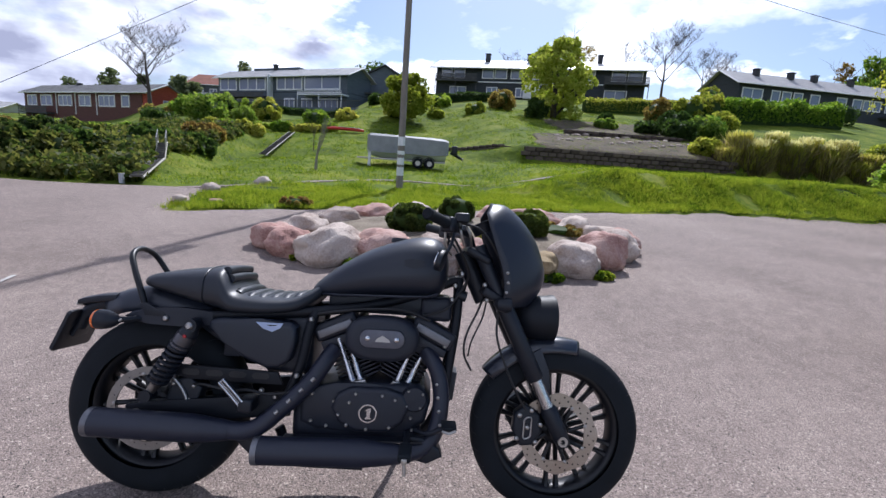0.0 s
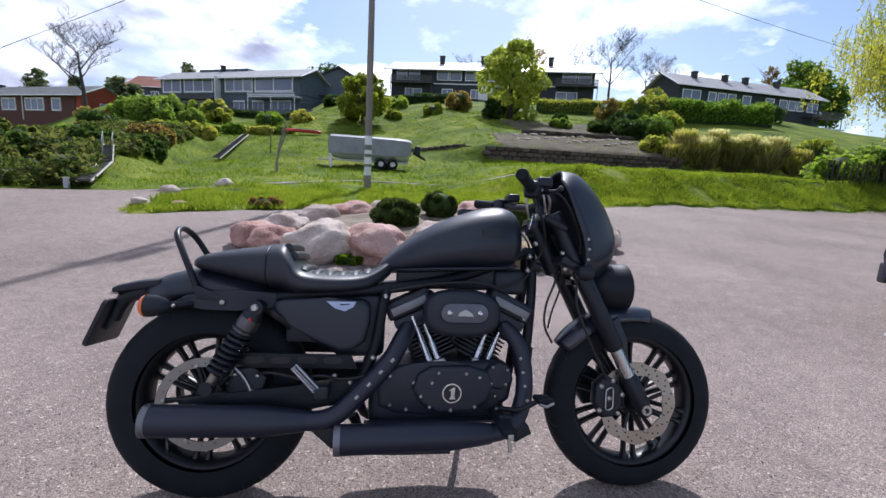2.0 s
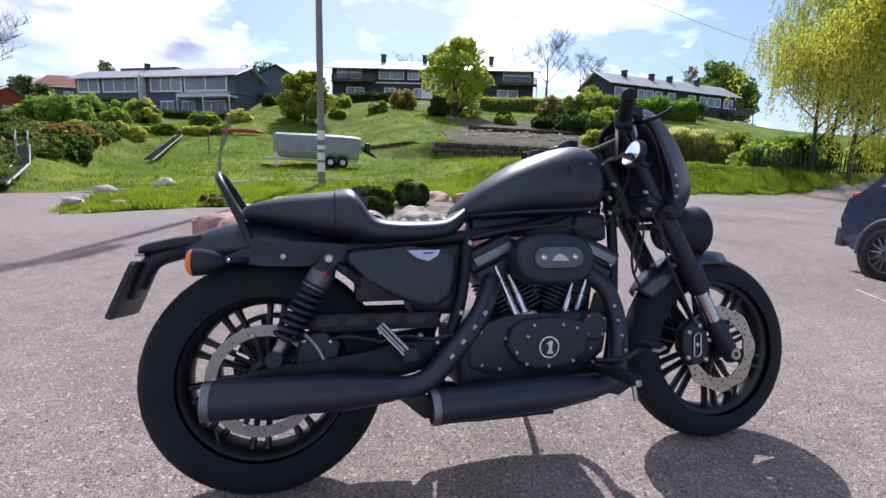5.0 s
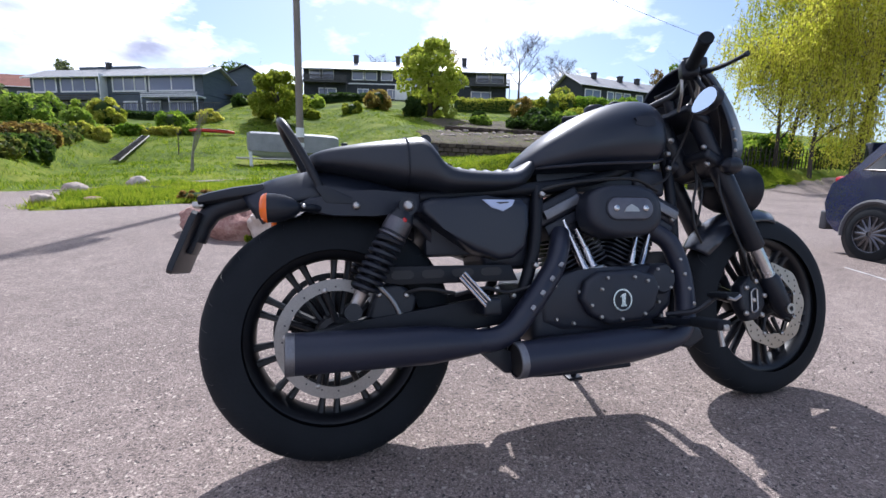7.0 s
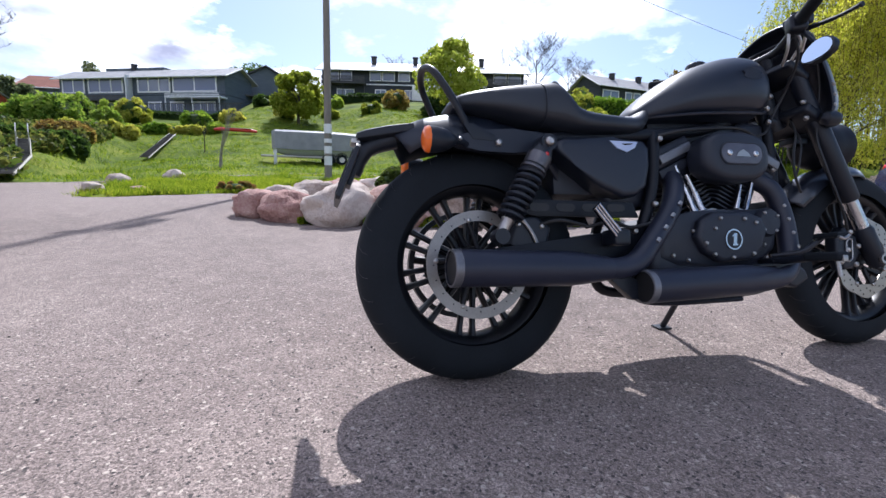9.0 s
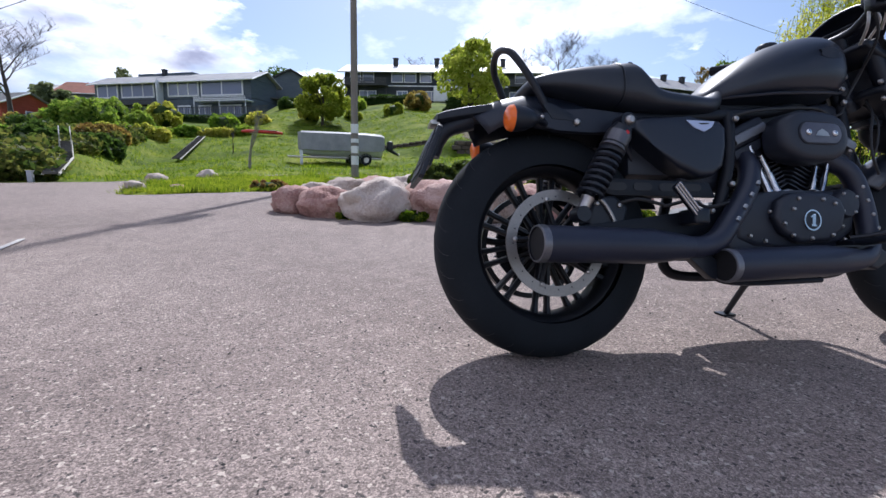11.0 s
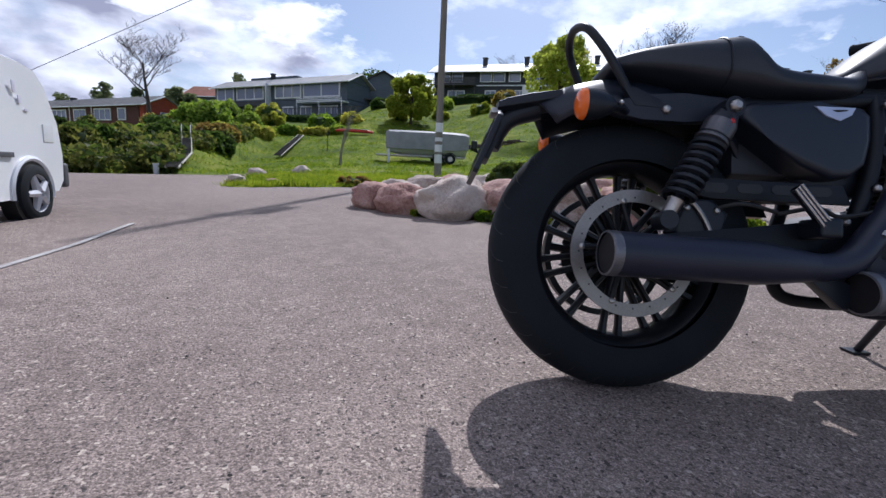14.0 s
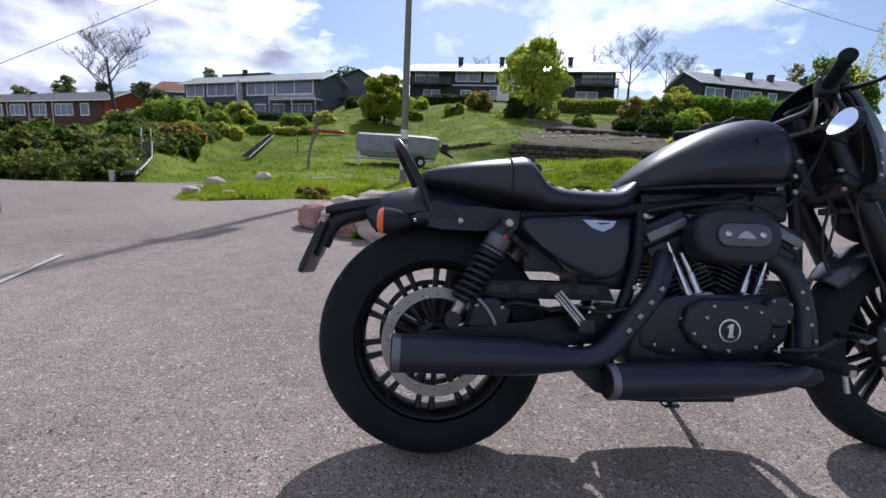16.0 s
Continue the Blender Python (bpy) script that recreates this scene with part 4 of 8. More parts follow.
part("insert_relief", slab(bmesh.new(), [(0.812, 0.645), (0.866, 0.645), (0.858, 0.656), (0.838, 0.667), (0.82, 0.658)], -0.1862, -0.1840), M_STEEL, cleaner)
part("insert_rim", tube(bmesh.new(), [(0.836 + (0.047 if math.cos(a) > 0 else -0.047) + 0.033 * math.cos(a), -0.1815, 0.655 + 0.033 * math.sin(a)) for a in [2 * math.pi * (j + 0.5) / 32 for j in range(32)]], 0.003, 6, closed=True), M_ENGINE, cleaner)

# filling of the middle: oil tank, crankcase, backbone, rocker trims
part("oil_tank", box(bmesh.new(), 0.49, 0.0, 0.60, 0.17, 0.2, 0.22, 0.03, seg=3), M_ENGINE, bike)
part("crankcase", box(bmesh.new(), 0.76, 0.0, 0.36, 0.46, 0.27, 0.17, 0.03, seg=3), M_ENGINE, engine)
part("backbone", box(bmesh.new(), 0.84, 0.0, 0.765, 0.46, 0.09, 0.085, 0.015), M_BLACK, bike)
part("coil_cover", box(bmesh.new(), 1.02, 0.0, 0.755, 0.12, 0.12, 0.09, 0.02, seg=3), M_ENGINE, bike)
part("intake", tube(bmesh.new(), [(0.833, -0.12, 0.64), (0.833, 0.0, 0.64)], 0.037, 16), M_ENGINE, engine)
for (x0, z0), (x1, z1) in (((0.600, 0.643), (0.712, 0.694)), ((0.955, 0.696), (1.072, 0.640))):
    d = Vector((x1 - x0, 0, z1 - z0))
    m = Matrix.Translation(((x0 + x1) / 2, -0.106, (z0 + z1) / 2)) @ pose(0, 0, 0, 0, -math.degrees(math.atan2(d.z, d.x)), 0)
    part("rocker_strip", box(bmesh.new(), 0, 0, 0, d.length + 0.005, 0.012, 0.028, 0.004, m), M_STRIP, engine, "grey cast rocker strip")
    part("rocker_side", box(bmesh.new(), 0, 0.06, 0.004, d.length + 0.04, 0.10, 0.066, 0.014, m, seg=3), M_ENGINE, engine)
    part("rocker_base", box(bmesh.new(), 0, 0.055, -0.045, d.length + 0.02, 0.09, 0.03, 0.006, m), M_ENGINE, engine)
bm = slab(bmesh.new(), [(0.93, 0.325), (1.0, 0.325), (1.06, 0.29), (1.072, 0.262), (1.02, 0.235), (0.955, 0.25)], -0.19, -0.12, 0.010, seg=3)
part("control_bracket", bm, M_BLACK, bike)
part("front_regulator", slab(bmesh.new(), [(1.075, 0.40), (1.105, 0.42), (1.115, 0.52), (1.09, 0.53), (1.065, 0.46)], -0.05, 0.05, 0.006), M_ENGINE, bike)


# exhausts
def muffler(name, tip, end, r, label):
    bm = tube(bmesh.new(), [tip, tip.lerp(end, 0.02), tip.lerp(end, 0.04), tip.lerp(end, 0.72), tip.lerp(end, 0.86), end], [r * 0.97, r, r, r, r * 0.86, r * 0.68], 32, cap=False)
    mf = part(name, bm, M_SHIELD, bike, label)
    d = (end - tip).normalized()
    bm = tube(bmesh.new(), [tip + d * k for k in (-0.004, -0.003, 0.0, 0.003, 0.006, 0.009, 0.012, 0.016, 0.017)], [r * 0.9, r * 1.0, r * 1.01, r * 1.02, r * 1.003, r * 1.02, r * 1.003, r * 1.02, r * 0.99], 32, cap=False)
    part("end_ring", bm, M_STRIP, mf, "brushed steel end ring")
    bm = tube(bmesh.new(), [tip + d * 0.001, tip + d * 0.02, tip + d * 0.1], [r * 0.9, r * 0.7, r * 0.6], 24, cap=True)
    part("baffle", bm, M_CABLE, mf)
    return mf


muffler("upper_muffler", Vector((-0.116, -0.217, 0.325)), Vector((0.34, -0.192, 0.312)), 0.047, "satin black upper muffler")
lower = muffler("lower_muffler", Vector((0.437, -0.211, 0.259)), Vector((0.93, -0.196, 0.268)), 0.0465, "satin black lower muffler")
pipe = part("rear_header_pipe", tube(bmesh.new(), curve([(0.30, -0.193, 0.314), (0.385, -0.19, 0.313), (0.44, -0.187, 0.333), (0.49, -0.176, 0.378), (0.555, -0.158, 0.442), (0.60, -0.142, 0.495), (0.632, -0.12, 0.55), (0.655, -0.085, 0.59)], 6), 0.0305, 18), M_SHIELD, bike)
for k in range(4):
    part("shield_clip", tube(bmesh.new(), [(0.492 + k * 0.036, -0.2045 + k * 0.0105, 0.383 + k * 0.0365), (0.502 + k * 0.036, -0.202 + k * 0.0105, 0.393 + k * 0.0365)], 0.0065, 8), M_STEEL, pipe)
pipe = part("front_header_pipe", tube(bmesh.new(), curve([(0.89, -0.197, 0.268), (0.965, -0.185, 0.272), (1.02, -0.165, 0.300), (1.05, -0.145, 0.355), (1.058, -0.132, 0.43), (1.05, -0.122, 0.50), (1.028, -0.11, 0.56), (0.99, -0.08, 0.60)], 6), 0.0295, 18), M_SHIELD, bike)
for k in range(4):
    bolt("shield_clip", pipe, 1.058 - k * 0.006, -0.171 + k * 0.008, 0.365 + k * 0.045, 0.006, 0.004)
bm = slab(bmesh.new(), [(0.33, 0.30), (0.42, 0.222), (0.56, 0.205), (0.56, 0.235), (0.46, 0.255), (0.38, 0.315)], -0.185, -0.155, 0.006)
part("exhaust_bracket", bm, M_BLACK, bike)
part("exhaust_stay", tube(bmesh.new(), curve([(0.40, -0.16, 0.27), (0.45, -0.17, 0.222), (0.55, -0.18, 0.208), (0.8, -0.185, 0.21)], 4), 0.009, 8), M_BLACK, bike)
part("heat_gap", slab(bmesh.new(), [(0.52, 0.302), (1.0, 0.314), (1.0, 0.308), (0.52, 0.296)], -0.20, -0.16), M_BLACK, bike)

# pegs, pedal, side stand
bm = tube(bmesh.new(), [(0.945, -0.14, 0.318), (0.947, -0.22, 0.322), (0.948, -0.275, 0.327)], 0.012, 10)
peg = part("footpeg", bm, M_BLACK, bike, "folding footpeg with a rubber pad")
part("peg_pad", box(bmesh.new(), 0.948, -0.325, 0.330, 0.042, 0.1, 0.026, 0.010, seg=3), M_RUBBER, peg)
part("peg_edge", box(bmesh.new(), 0.948, -0.372, 0.324, 0.018, 0.012, 0.018, 0.004), M_STEEL, peg)
part("peg_feeler", tube(bmesh.new(), [(0.948, -0.355, 0.322), (0.95, -0.36, 0.275)], 0.006, 8), M_STEEL, peg)
bm = tube(bmesh.new(), curve([(0.97, -0.15, 0.335), (1.02, -0.2, 0.345), (1.06, -0.215, 0.368), (1.085, -0.225, 0.388)], 5), 0.0085, 8)
pedal = part("brake_pedal", bm, M_BLACK, bike)
part("pedal_pad", box(bmesh.new(), 1.085, -0.25, 0.394, 0.05, 0.07, 0.016, 0.006), M_RUBBER, pedal)
part("pedal_edge", tube(bmesh.new(), [(1.062, -0.285, 0.388), (1.085, -0.286, 0.382), (1.108, -0.284, 0.392)], 0.005, 8), M_STEEL, pedal)
bm = bmesh.new()
for off in (-0.0065, 0.0, 0.0065):
    tube(bm, [(0.302 + off, -0.205, 0.484 + off * 0.9), (0.374 + off, -0.198, 0.405 + off * 0.9)], 0.0045, 8)
rp = part("passenger_peg", bm, M_CHROME, bike, "folded ribbed chrome passenger peg")
part("peg_core", tube(bmesh.new(), [(0.305, -0.197, 0.481), (0.376, -0.19, 0.403)], 0.012, 10), M_BLACK, rp)
part("peg_mount", box(bmesh.new(), 0.385, -0.168, 0.398, 0.05, 0.07, 0.045, 0.010, seg=3), M_BLACK, bike)
bm = tube(bmesh.new(), curve([(0.86, 0.10, 0.225), (0.88, 0.165, 0.165), (0.90, 0.262, 0.068)], 4), [0.013] * 4 + [0.011] * 5, 10)
stand = part("side_stand", bm, M_BLACK, bike, "black side stand folded out")
part("stand_foot", box(bmesh.new(), 0, 0, 0, 0.06, 0.05, 0.008, 0.003, Matrix.Translation((0.902, 0.272, 0.062)) @ pose(0, 0, 0, 11.7, 0, 0)), M_BLACK, stand)

# front end
for s in (-1, 1):
    y = s * 0.103
    ax, hd = Vector((1.512, y, 0.315)), Vector((1.158, y, 1.005))
    at = lambda t: hd.lerp(ax, t)
    fork = part("fork_leg", tube(bmesh.new(), [at(0), at(0.01), at(0.28), at(0.29), at(0.68), at(0.69)], [0.025, 0.0275, 0.0275, 0.0315, 0.0315, 0.027], 20), M_BLACK, bike, "black inverted fork leg")
    part("fork_slider", tube(bmesh.new(), [at(0.68), at(0.85)], 0.0228, 18), M_CHROME, fork, "chrome fork slider")
    part("fork_foot", tube(bmesh.new(), [at(0.83), at(0.85), at(0.97), at(1.03)], [0.025, 0.032, 0.031, 0.024], 16), M_BLACK, fork)
    bm = slab(bmesh.new(), [(1.36, 0.605), (1.42, 0.64), (1.455, 0.56), (1.468, 0.43), (1.44, 0.41), (1.41, 0.50)], s * 0.074, s * 0.088, 0.003)
    part("fender_bracket", bm, M_DENIM, fork)
    bm = slab(bmesh.new(), [(1.335, 0.40), (1.375, 0.435), (1.43, 0.40), (1.44, 0.335), (1.405, 0.285), (1.36, 0.28), (1.328, 0.335)], s * 0.055, s * 0.102, 0.014, seg=3)
    cal = part("brake_caliper", bm, M_BLACK, fork)
    bm = tube(bmesh.new(), [(1.382 + 0.0135 * math.cos(a) + 0.006 * math.sin(a), s * 0.106, 0.351 + (0.026 if math.sin(a) > 0 else -0.026) + 0.0135 * math.sin(a)) for a in [2 * math.pi * (j + 0.5) / 24 for j in range(24)]], 0.003, 6, closed=True)
    part("caliper_trim", bm, M_STEEL, cal)
    for bx, bz in ((1.395, 0.415), (1.43, 0.365), (1.415, 0.30), (1.352, 0.395), (1.382, 0.352), (1.345, 0.31)):
        bolt("bolt", cal, bx, s * 0.104 if s < 0 else s * 0.10, bz, 0.0085, 0.006)
    part("axle_cap", ring_flat(bmesh.new(), 0.009, 0.018, -0.004, 0.004, 20, Matrix.Translation((1.508, s * 0.132, 0.318))), M_STEEL, fork)
part("front_axle", tube(bmesh.new(), [(1.505, -0.13, 0.325), (1.505, 0.13, 0.325)], 0.012, 12), M_STEEL, bike)
for t, hx, hz in ((0.05, 0.10, 0.03), (0.27, 0.12, 0.036)):
    c = Vector((1.158, 0, 1.005)).lerp(Vector((1.512, 0, 0.315)), t) + Vector((-0.015, 0, 0))
    part("triple_clamp", box(bmesh.new(), 0, 0, 0, hx, 0.27, hz, 0.012, Matrix.Translation(c) @ pose(0, 0, 0, 0, 27, 0), seg=3), M_BLACK, bike)
part("steering_head", tube(bmesh.new(), [(1.11, 0, 0.985), (1.205, 0, 0.80)], 0.038, 16), M_BLACK, bike)
# handlebar
bar = part("handlebar", tube(bmesh.new(), curve([(1.0, -0.295, 1.078), (1.035, -0.235, 1.07), (1.085, -0.15, 1.055), (1.12, -0.08, 1.048), (1.125, 0, 1.048), (1.12, 0.08, 1.048), (1.085, 0.15, 1.055), (1.035, 0.235, 1.07), (1.0, 0.295, 1.078)], 6), 0.0127, 12), M_BLACK, bike, "low black handlebar")
for s in (-1, 1):
    a, b = Vector((0.965, s * 0.352, 1.09)), Vector((1.028, s * 0.245, 1.073))
    part("grip", tube(bmesh.new(), [a, a.lerp(b, 0.03), a.lerp(b, 0.08), a.lerp(b, 0.1), a.lerp(b, 0.95), b], [0.017, 0.020, 0.020, 0.0182, 0.0182, 0.021], 18), M_RUBBER, bar, "black rubber grip")
    m = Matrix.Translation((1.043, s * 0.215, 1.068)) @ pose(0, 0, 0, 0, 0, s * -59)
    sw = part("switch_housing", box(bmesh.new(), 0, 0, 0, 0.05, 0.05, 0.054, 0.012, m, seg=3), M_BLACK, bar)
    part("switch_button", box(bmesh.new(), -0.012, 0.01, 0.028, 0.014, 0.018, 0.008, 0.002, m), M_ENGINE, sw)
    part("brake_reservoir" if s < 0 else "clutch_perch", box(bmesh.new(), 1.085, s * 0.19, 1.095, 0.05, 0.07, 0.034, 0.009, seg=3), M_BLACK, bar)
    part("lever", tube(bmesh.new(), curve([(1.085, s * 0.205, 1.062), (1.092, s * 0.25, 1.058), (1.09, s * 0.30, 1.052), (1.085, s * 0.345, 1.05), (1.082, s * 0.372, 1.05)], 5), [0.009] * 5 + [0.0075] * 5 + [0.006] * 8 + [0.0065, 0.009, 0.007], 8), M_BLACK, bar, "black hand lever")
    part("mirror_stem", tube(bmesh.new(), curve([(1.06, s * 0.21, 1.06), (1.055, s * 0.245, 1.01), (1.035, s * 0.285, 0.965)], 4), 0.006, 8), M_BLACK, bar)
    mm = Matrix.Translation((1.02, s * 0.295, 0.945)) @ pose(0, 0, 0, 0, 14, s * 10)
    turn = mm @ pose(0, 0, 0, 0, 0, 90)
    bm = slab(bmesh.new(), [(0.055 * math.cos(q), 0.037 * math.sin(q) - 0.008 * math.cos(q) ** 2) for q in [2 * math.pi * j / 28 for j in range(28)]], -0.010, 0.010, 0.006, turn)
    mir = part("mirror", bm, M_BLACK, bar, "small oval mirror slung under the bar")
    bm = slab(bmesh.new(), [(0.050 * math.cos(q), 0.032 * math.sin(q) - 0.008 * math.cos(q) ** 2) for q in [2 * math.pi * j / 28 for j in range(28)]], 0.0098, 0.0115, 0, turn)
    part("mirror_glass", bm, M_MIRROR, mir)
    part("riser", tube(bmesh.new(), [(1.14, s * 0.045, 0.99), (1.125, s * 0.045, 1.04)], 0.018, 12), M_BLACK, bar)
bm = lathe(bmesh.new(), [(-0.025, 0.0005), (-0.025, 0.046), (0.012, 0.052), (0.018, 0.048), (0.018, 0.0005)], 32, pose(1.185, 0, 1.085, 65, 0, 90))
speedo = part("speedometer", bm, M_BLACK, bike)
part("bezel", tube(bmesh.new(), [pose(1.185, 0, 1.085, 65, 0, 90) @ Vector((0.05 * math.cos(q), 0.016, 0.05 * math.sin(q))) for q in [2 * math.pi * j / 28 for j in range(28)]], 0.004, 6, closed=True), M_RIMBLACK, speedo)

# fairing: a curved shell over the headlamp
bm = bmesh.new()
MIDL = spline([(1.205, 1.178), (1.268, 1.168), (1.335, 1.113), (1.395, 1.028), (1.430, 0.925), (1.418, 0.852), (1.372, 0.785)], 5)
SIDE = spline([(1.180, 1.128), (1.192, 1.075), (1.217, 1.00), (1.243, 0.93), (1.255, 0.87), (1.255, 0.82), (1.245, 0.782)], 5)
rows = []
for i, ((xm, zm), (xs_, zs)) in enumerate(zip(MIDL, SIDE)):
    ring = []
    hw = 0.168 - 0.055 * max(0.0, 1 - i / 8) ** 2 - 0.03 * max(0.0, (i - 22) / 8) ** 2
    for k in range(25):
        u = -1 + k / 12
        e = abs(u) ** 2.4
        ring.append(bm.verts.new((xm + (xs_ - xm) * e, u * hw, zm + (zs - zm) * e)))
    rows.append(ring)
for p, q in zip(rows, rows[1:]):
    for k in range(24):
        bm.faces.new((p[k], p[k + 1], q[k + 1], q[k]))
fairing = part("fairing", bm, M_DENIM, bike, "matte black quarter fairing")
md = fairing.modifiers.new("thickness", 'SOLIDIFY')
md.thickness, md.offset = 0.006, -1
for x, z in ((1.262, 0.915), (1.266, 0.88), (1.262, 0.845)):
    bolt("bolt", fairing, x, -0.168, z, 0.0055, 0.004)
# headlamp
LAMP = pose(1.405, 0, 0.745, 0, 0, -90)
bm = lathe(bmesh.new(), [(-0.085, 0.001), (-0.08, 0.04), (-0.058, 0.068), (-0.02, 0.083), (0.02, 0.086), (0.045, 0.088), (0.058, 0.092), (0.072, 0.092), (0.076, 0.086), (0.064, 0.08)], 40, LAMP)
lamp = part("headlamp", bm, M_FRAME, bike, "round black headlamp bucket")
bm = lathe(bmesh.new(), [(0.064, 0.081), (0.07, 0.06), (0.076, 0.03), (0.078, 0.001)], 32, LAMP)
part("headlamp_lens", bm, principled("smoked_lens", (0.02, 0.02, 0.022), 0.12, 0.0, 0.6), lamp)
part("headlamp_bracket", box(bmesh.new(), 1.315, 0, 0.76, 0.11, 0.06, 0.022, 0.005), M_BLACK, lamp)
for s in (-1, 1):
    bm = lathe(bmesh.new(), [(0.0, 0.001), (0.0, 0.024), (0.02, 0.029), (0.05, 0.022), (0.064, 0.001)], 20, pose(0, 0, 0, 0, 0, 90))
    sig = part("front_signal", bm, M_BLACK, bike)
    sig.location = (1.285, s * 0.15, 0.80)
    part("stalk", tube(bmesh.new(), [(-0.03, 0, 0), (-0.035, -s * 0.05, 0.0)], 0.009, 8), M_BLACK, sig)
# cables and hoses
for pts, r in (([(1.045, -0.205, 1.05), (1.09, -0.18, 0.98), (1.13, -0.10, 0.90), (1.10, -0.075, 0.82), (1.05, -0.09, 0.76), (0.97, -0.1, 0.735)], 0.0045),
               ([(1.085, -0.19, 1.08), (1.17, -0.17, 1.05), (1.25, -0.13, 0.92), (1.245, -0.115, 0.76), (1.25, -0.13, 0.66), (1.32, -0.13, 0.50), (1.37, -0.112, 0.42)], 0.0045),
               ([(1.2, -0.06, 0.83), (1.17, -0.1, 0.76), (1.135, -0.115, 0.68), (1.13, -0.12, 0.61), (1.16, -0.115, 0.55)], 0.0042),
               ([(1.21, -0.05, 0.81), (1.19, -0.1, 0.74), (1.155, -0.12, 0.66), (1.145, -0.11, 0.6)], 0.0034),
               ([(1.045, 0.205, 1.05), (1.10, 0.18, 0.98), (1.14, 0.1, 0.86), (1.05, 0.1, 0.6), (0.95, 0.15, 0.42)], 0.0045),
               ([(0.58, -0.11, 0.715), (0.66, -0.128, 0.733), (0.76, -0.12, 0.747), (0.90, -0.125, 0.752), (1.0, -0.11, 0.72)], 0.0055),
               ([(0.30, -0.15, 0.43), (0.38, -0.165, 0.445), (0.45, -0.15, 0.43), (0.55, -0.16, 0.45)], 0.005),
               ([(0.17, -0.125, 0.44), (0.22, -0.15, 0.45), (0.30, -0.15, 0.435)], 0.005)):
    part("cable", tube(bmesh.new(), curve(pts, 6), r, 8), M_CABLE, bike)
for pts in (([(1.08, -0.205, 1.075), (1.085, -0.21, 1.04), (1.10, -0.185, 1.0)]), ([(1.10, -0.17, 1.08), (1.12, -0.17, 1.04), (1.13, -0.13, 1.0)]), ([(1.03, -0.2, 1.045), (1.035, -0.19, 1.0), (1.06, -0.15, 0.965)])):
    part("hose_end", tube(bmesh.new(), curve(pts, 5), 0.0046, 8), M_STEEL, bar)
for bx, by, bz in ((1.108, -0.055, 0.897), (1.085, -0.06, 0.85), (1.075, -0.07, 0.80), (1.06, -0.088, 0.63), (0.575, -0.125, 0.70), (0.54, -0.135, 0.50), (0.42, -0.135, 0.44), (0.47, -0.13, 0.42), (0.395, -0.125, 0.39), (1.19, -0.105, 0.865), (1.20, -0.105, 0.81)):
    bolt("bolt", bike, bx, by - 0.012, bz, 0.0085, 0.007)
part("horn", tube(bmesh.new(), [(1.09, -0.05, 0.82), (1.13, -0.05, 0.81)], 0.02, 12), M_BLACK, bike)

# ---- plants ----
def clump_mesh(centres, per, size, spread, seed, flat=0.0, droop=0.0):
    """Many small leaves, as bent quads, scattered round the given centres (each with a radius)."""
    rng = np.random.default_rng(seed)
    V, F = [], []
    for cx, cy, cz, r in centres:
        n = max(4, int(per * (r / spread) ** 2)) if spread else per
        d = rng.normal(size=(n, 3))
        d /= np.linalg.norm(d, axis=1)[:, None] + 1e-9
        p = d * (r * rng.uniform(0.45, 1.0, (n, 1)) ** 0.6) * np.array([1, 1, 1 - flat]) + (cx, cy, cz)
        u = rng.normal(size=(n, 3))
        u[:, 2] -= droop
        u /= np.linalg.norm(u, axis=1)[:, None]
        w = np.cross(u, rng.normal(size=(n, 3)))
        w /= np.linalg.norm(w, axis=1)[:, None] + 1e-9
        s = size * rng.uniform(0.6, 1.3, (n, 1))
        for a, b, c, k in zip(p, u * s, w * s * 0.6, range(n)):
            i = len(V)
            V.extend((a - b, a + c, a + b, a - c))
            F.append((i, i + 1, i + 2, i + 3))
    return V, F


def mesh_part(name, V, F, material, parent=None, label=""):
    me = bpy.data.meshes.new(name)
    me.from_pydata([tuple(v) for v in V], [], F)
    me.materials.append(material)
    ob = new(name, me)
    if parent is not None:
        ob.parent = parent
    if label:
        ob["label"] = label
    return ob


def limbs(bm, base, height, radius, seed, levels=3, spread=0.6, kids=5, start=0.35, droop=0.0, sides=6, wobble=0.12):
    """A trunk with limbs that fork; returns the tips."""
    rng = random.Random(seed)
    tips = []

    def grow(p, d, length, r, level):
        n = 5 if level == 0 else 4
        pts, rs, q, dd = [p.copy()], [r], p.copy(), d.copy()
        for i in range(n):
            dd = (dd + Vector((rng.uniform(-1, 1), rng.uniform(-1, 1), rng.uniform(-0.5, 1) - droop * level)) * wobble).normalized()
            q = q + dd * (length / n)
            pts.append(q.copy())
            rs.append(r * (1 - 0.75 * (i + 1) / n))
        tube(bm, pts, rs, max(3, sides - 2 * level), cap=False)
        if level == levels:
            tips.append(q.copy())
            return
        for k in range(kids):
            t = start + (1 - start) * (k + rng.random()) / kids if level == 0 else 0.2 + 0.8 * (k + rng.random()) / kids
            i = min(n - 1, int(t * n))
            c = pts[i].lerp(pts[i + 1], t * n - i)
            ang = rng.uniform(0, 2 * math.pi)
            axis = Vector((math.cos(ang), math.sin(ang), 0))
            nd = (dd * (1 - spread) + axis * spread + Vector((0, 0, 0.25))).normalized()
            grow(c, nd, length * rng.uniform(0.42, 0.62), max(rs[i] * 0.5, radius * 0.06), level + 1)
        tips.append(q.copy())

    grow(Vector(base), Vector((0, 0, 1)), height, radius, 0)
    return tips


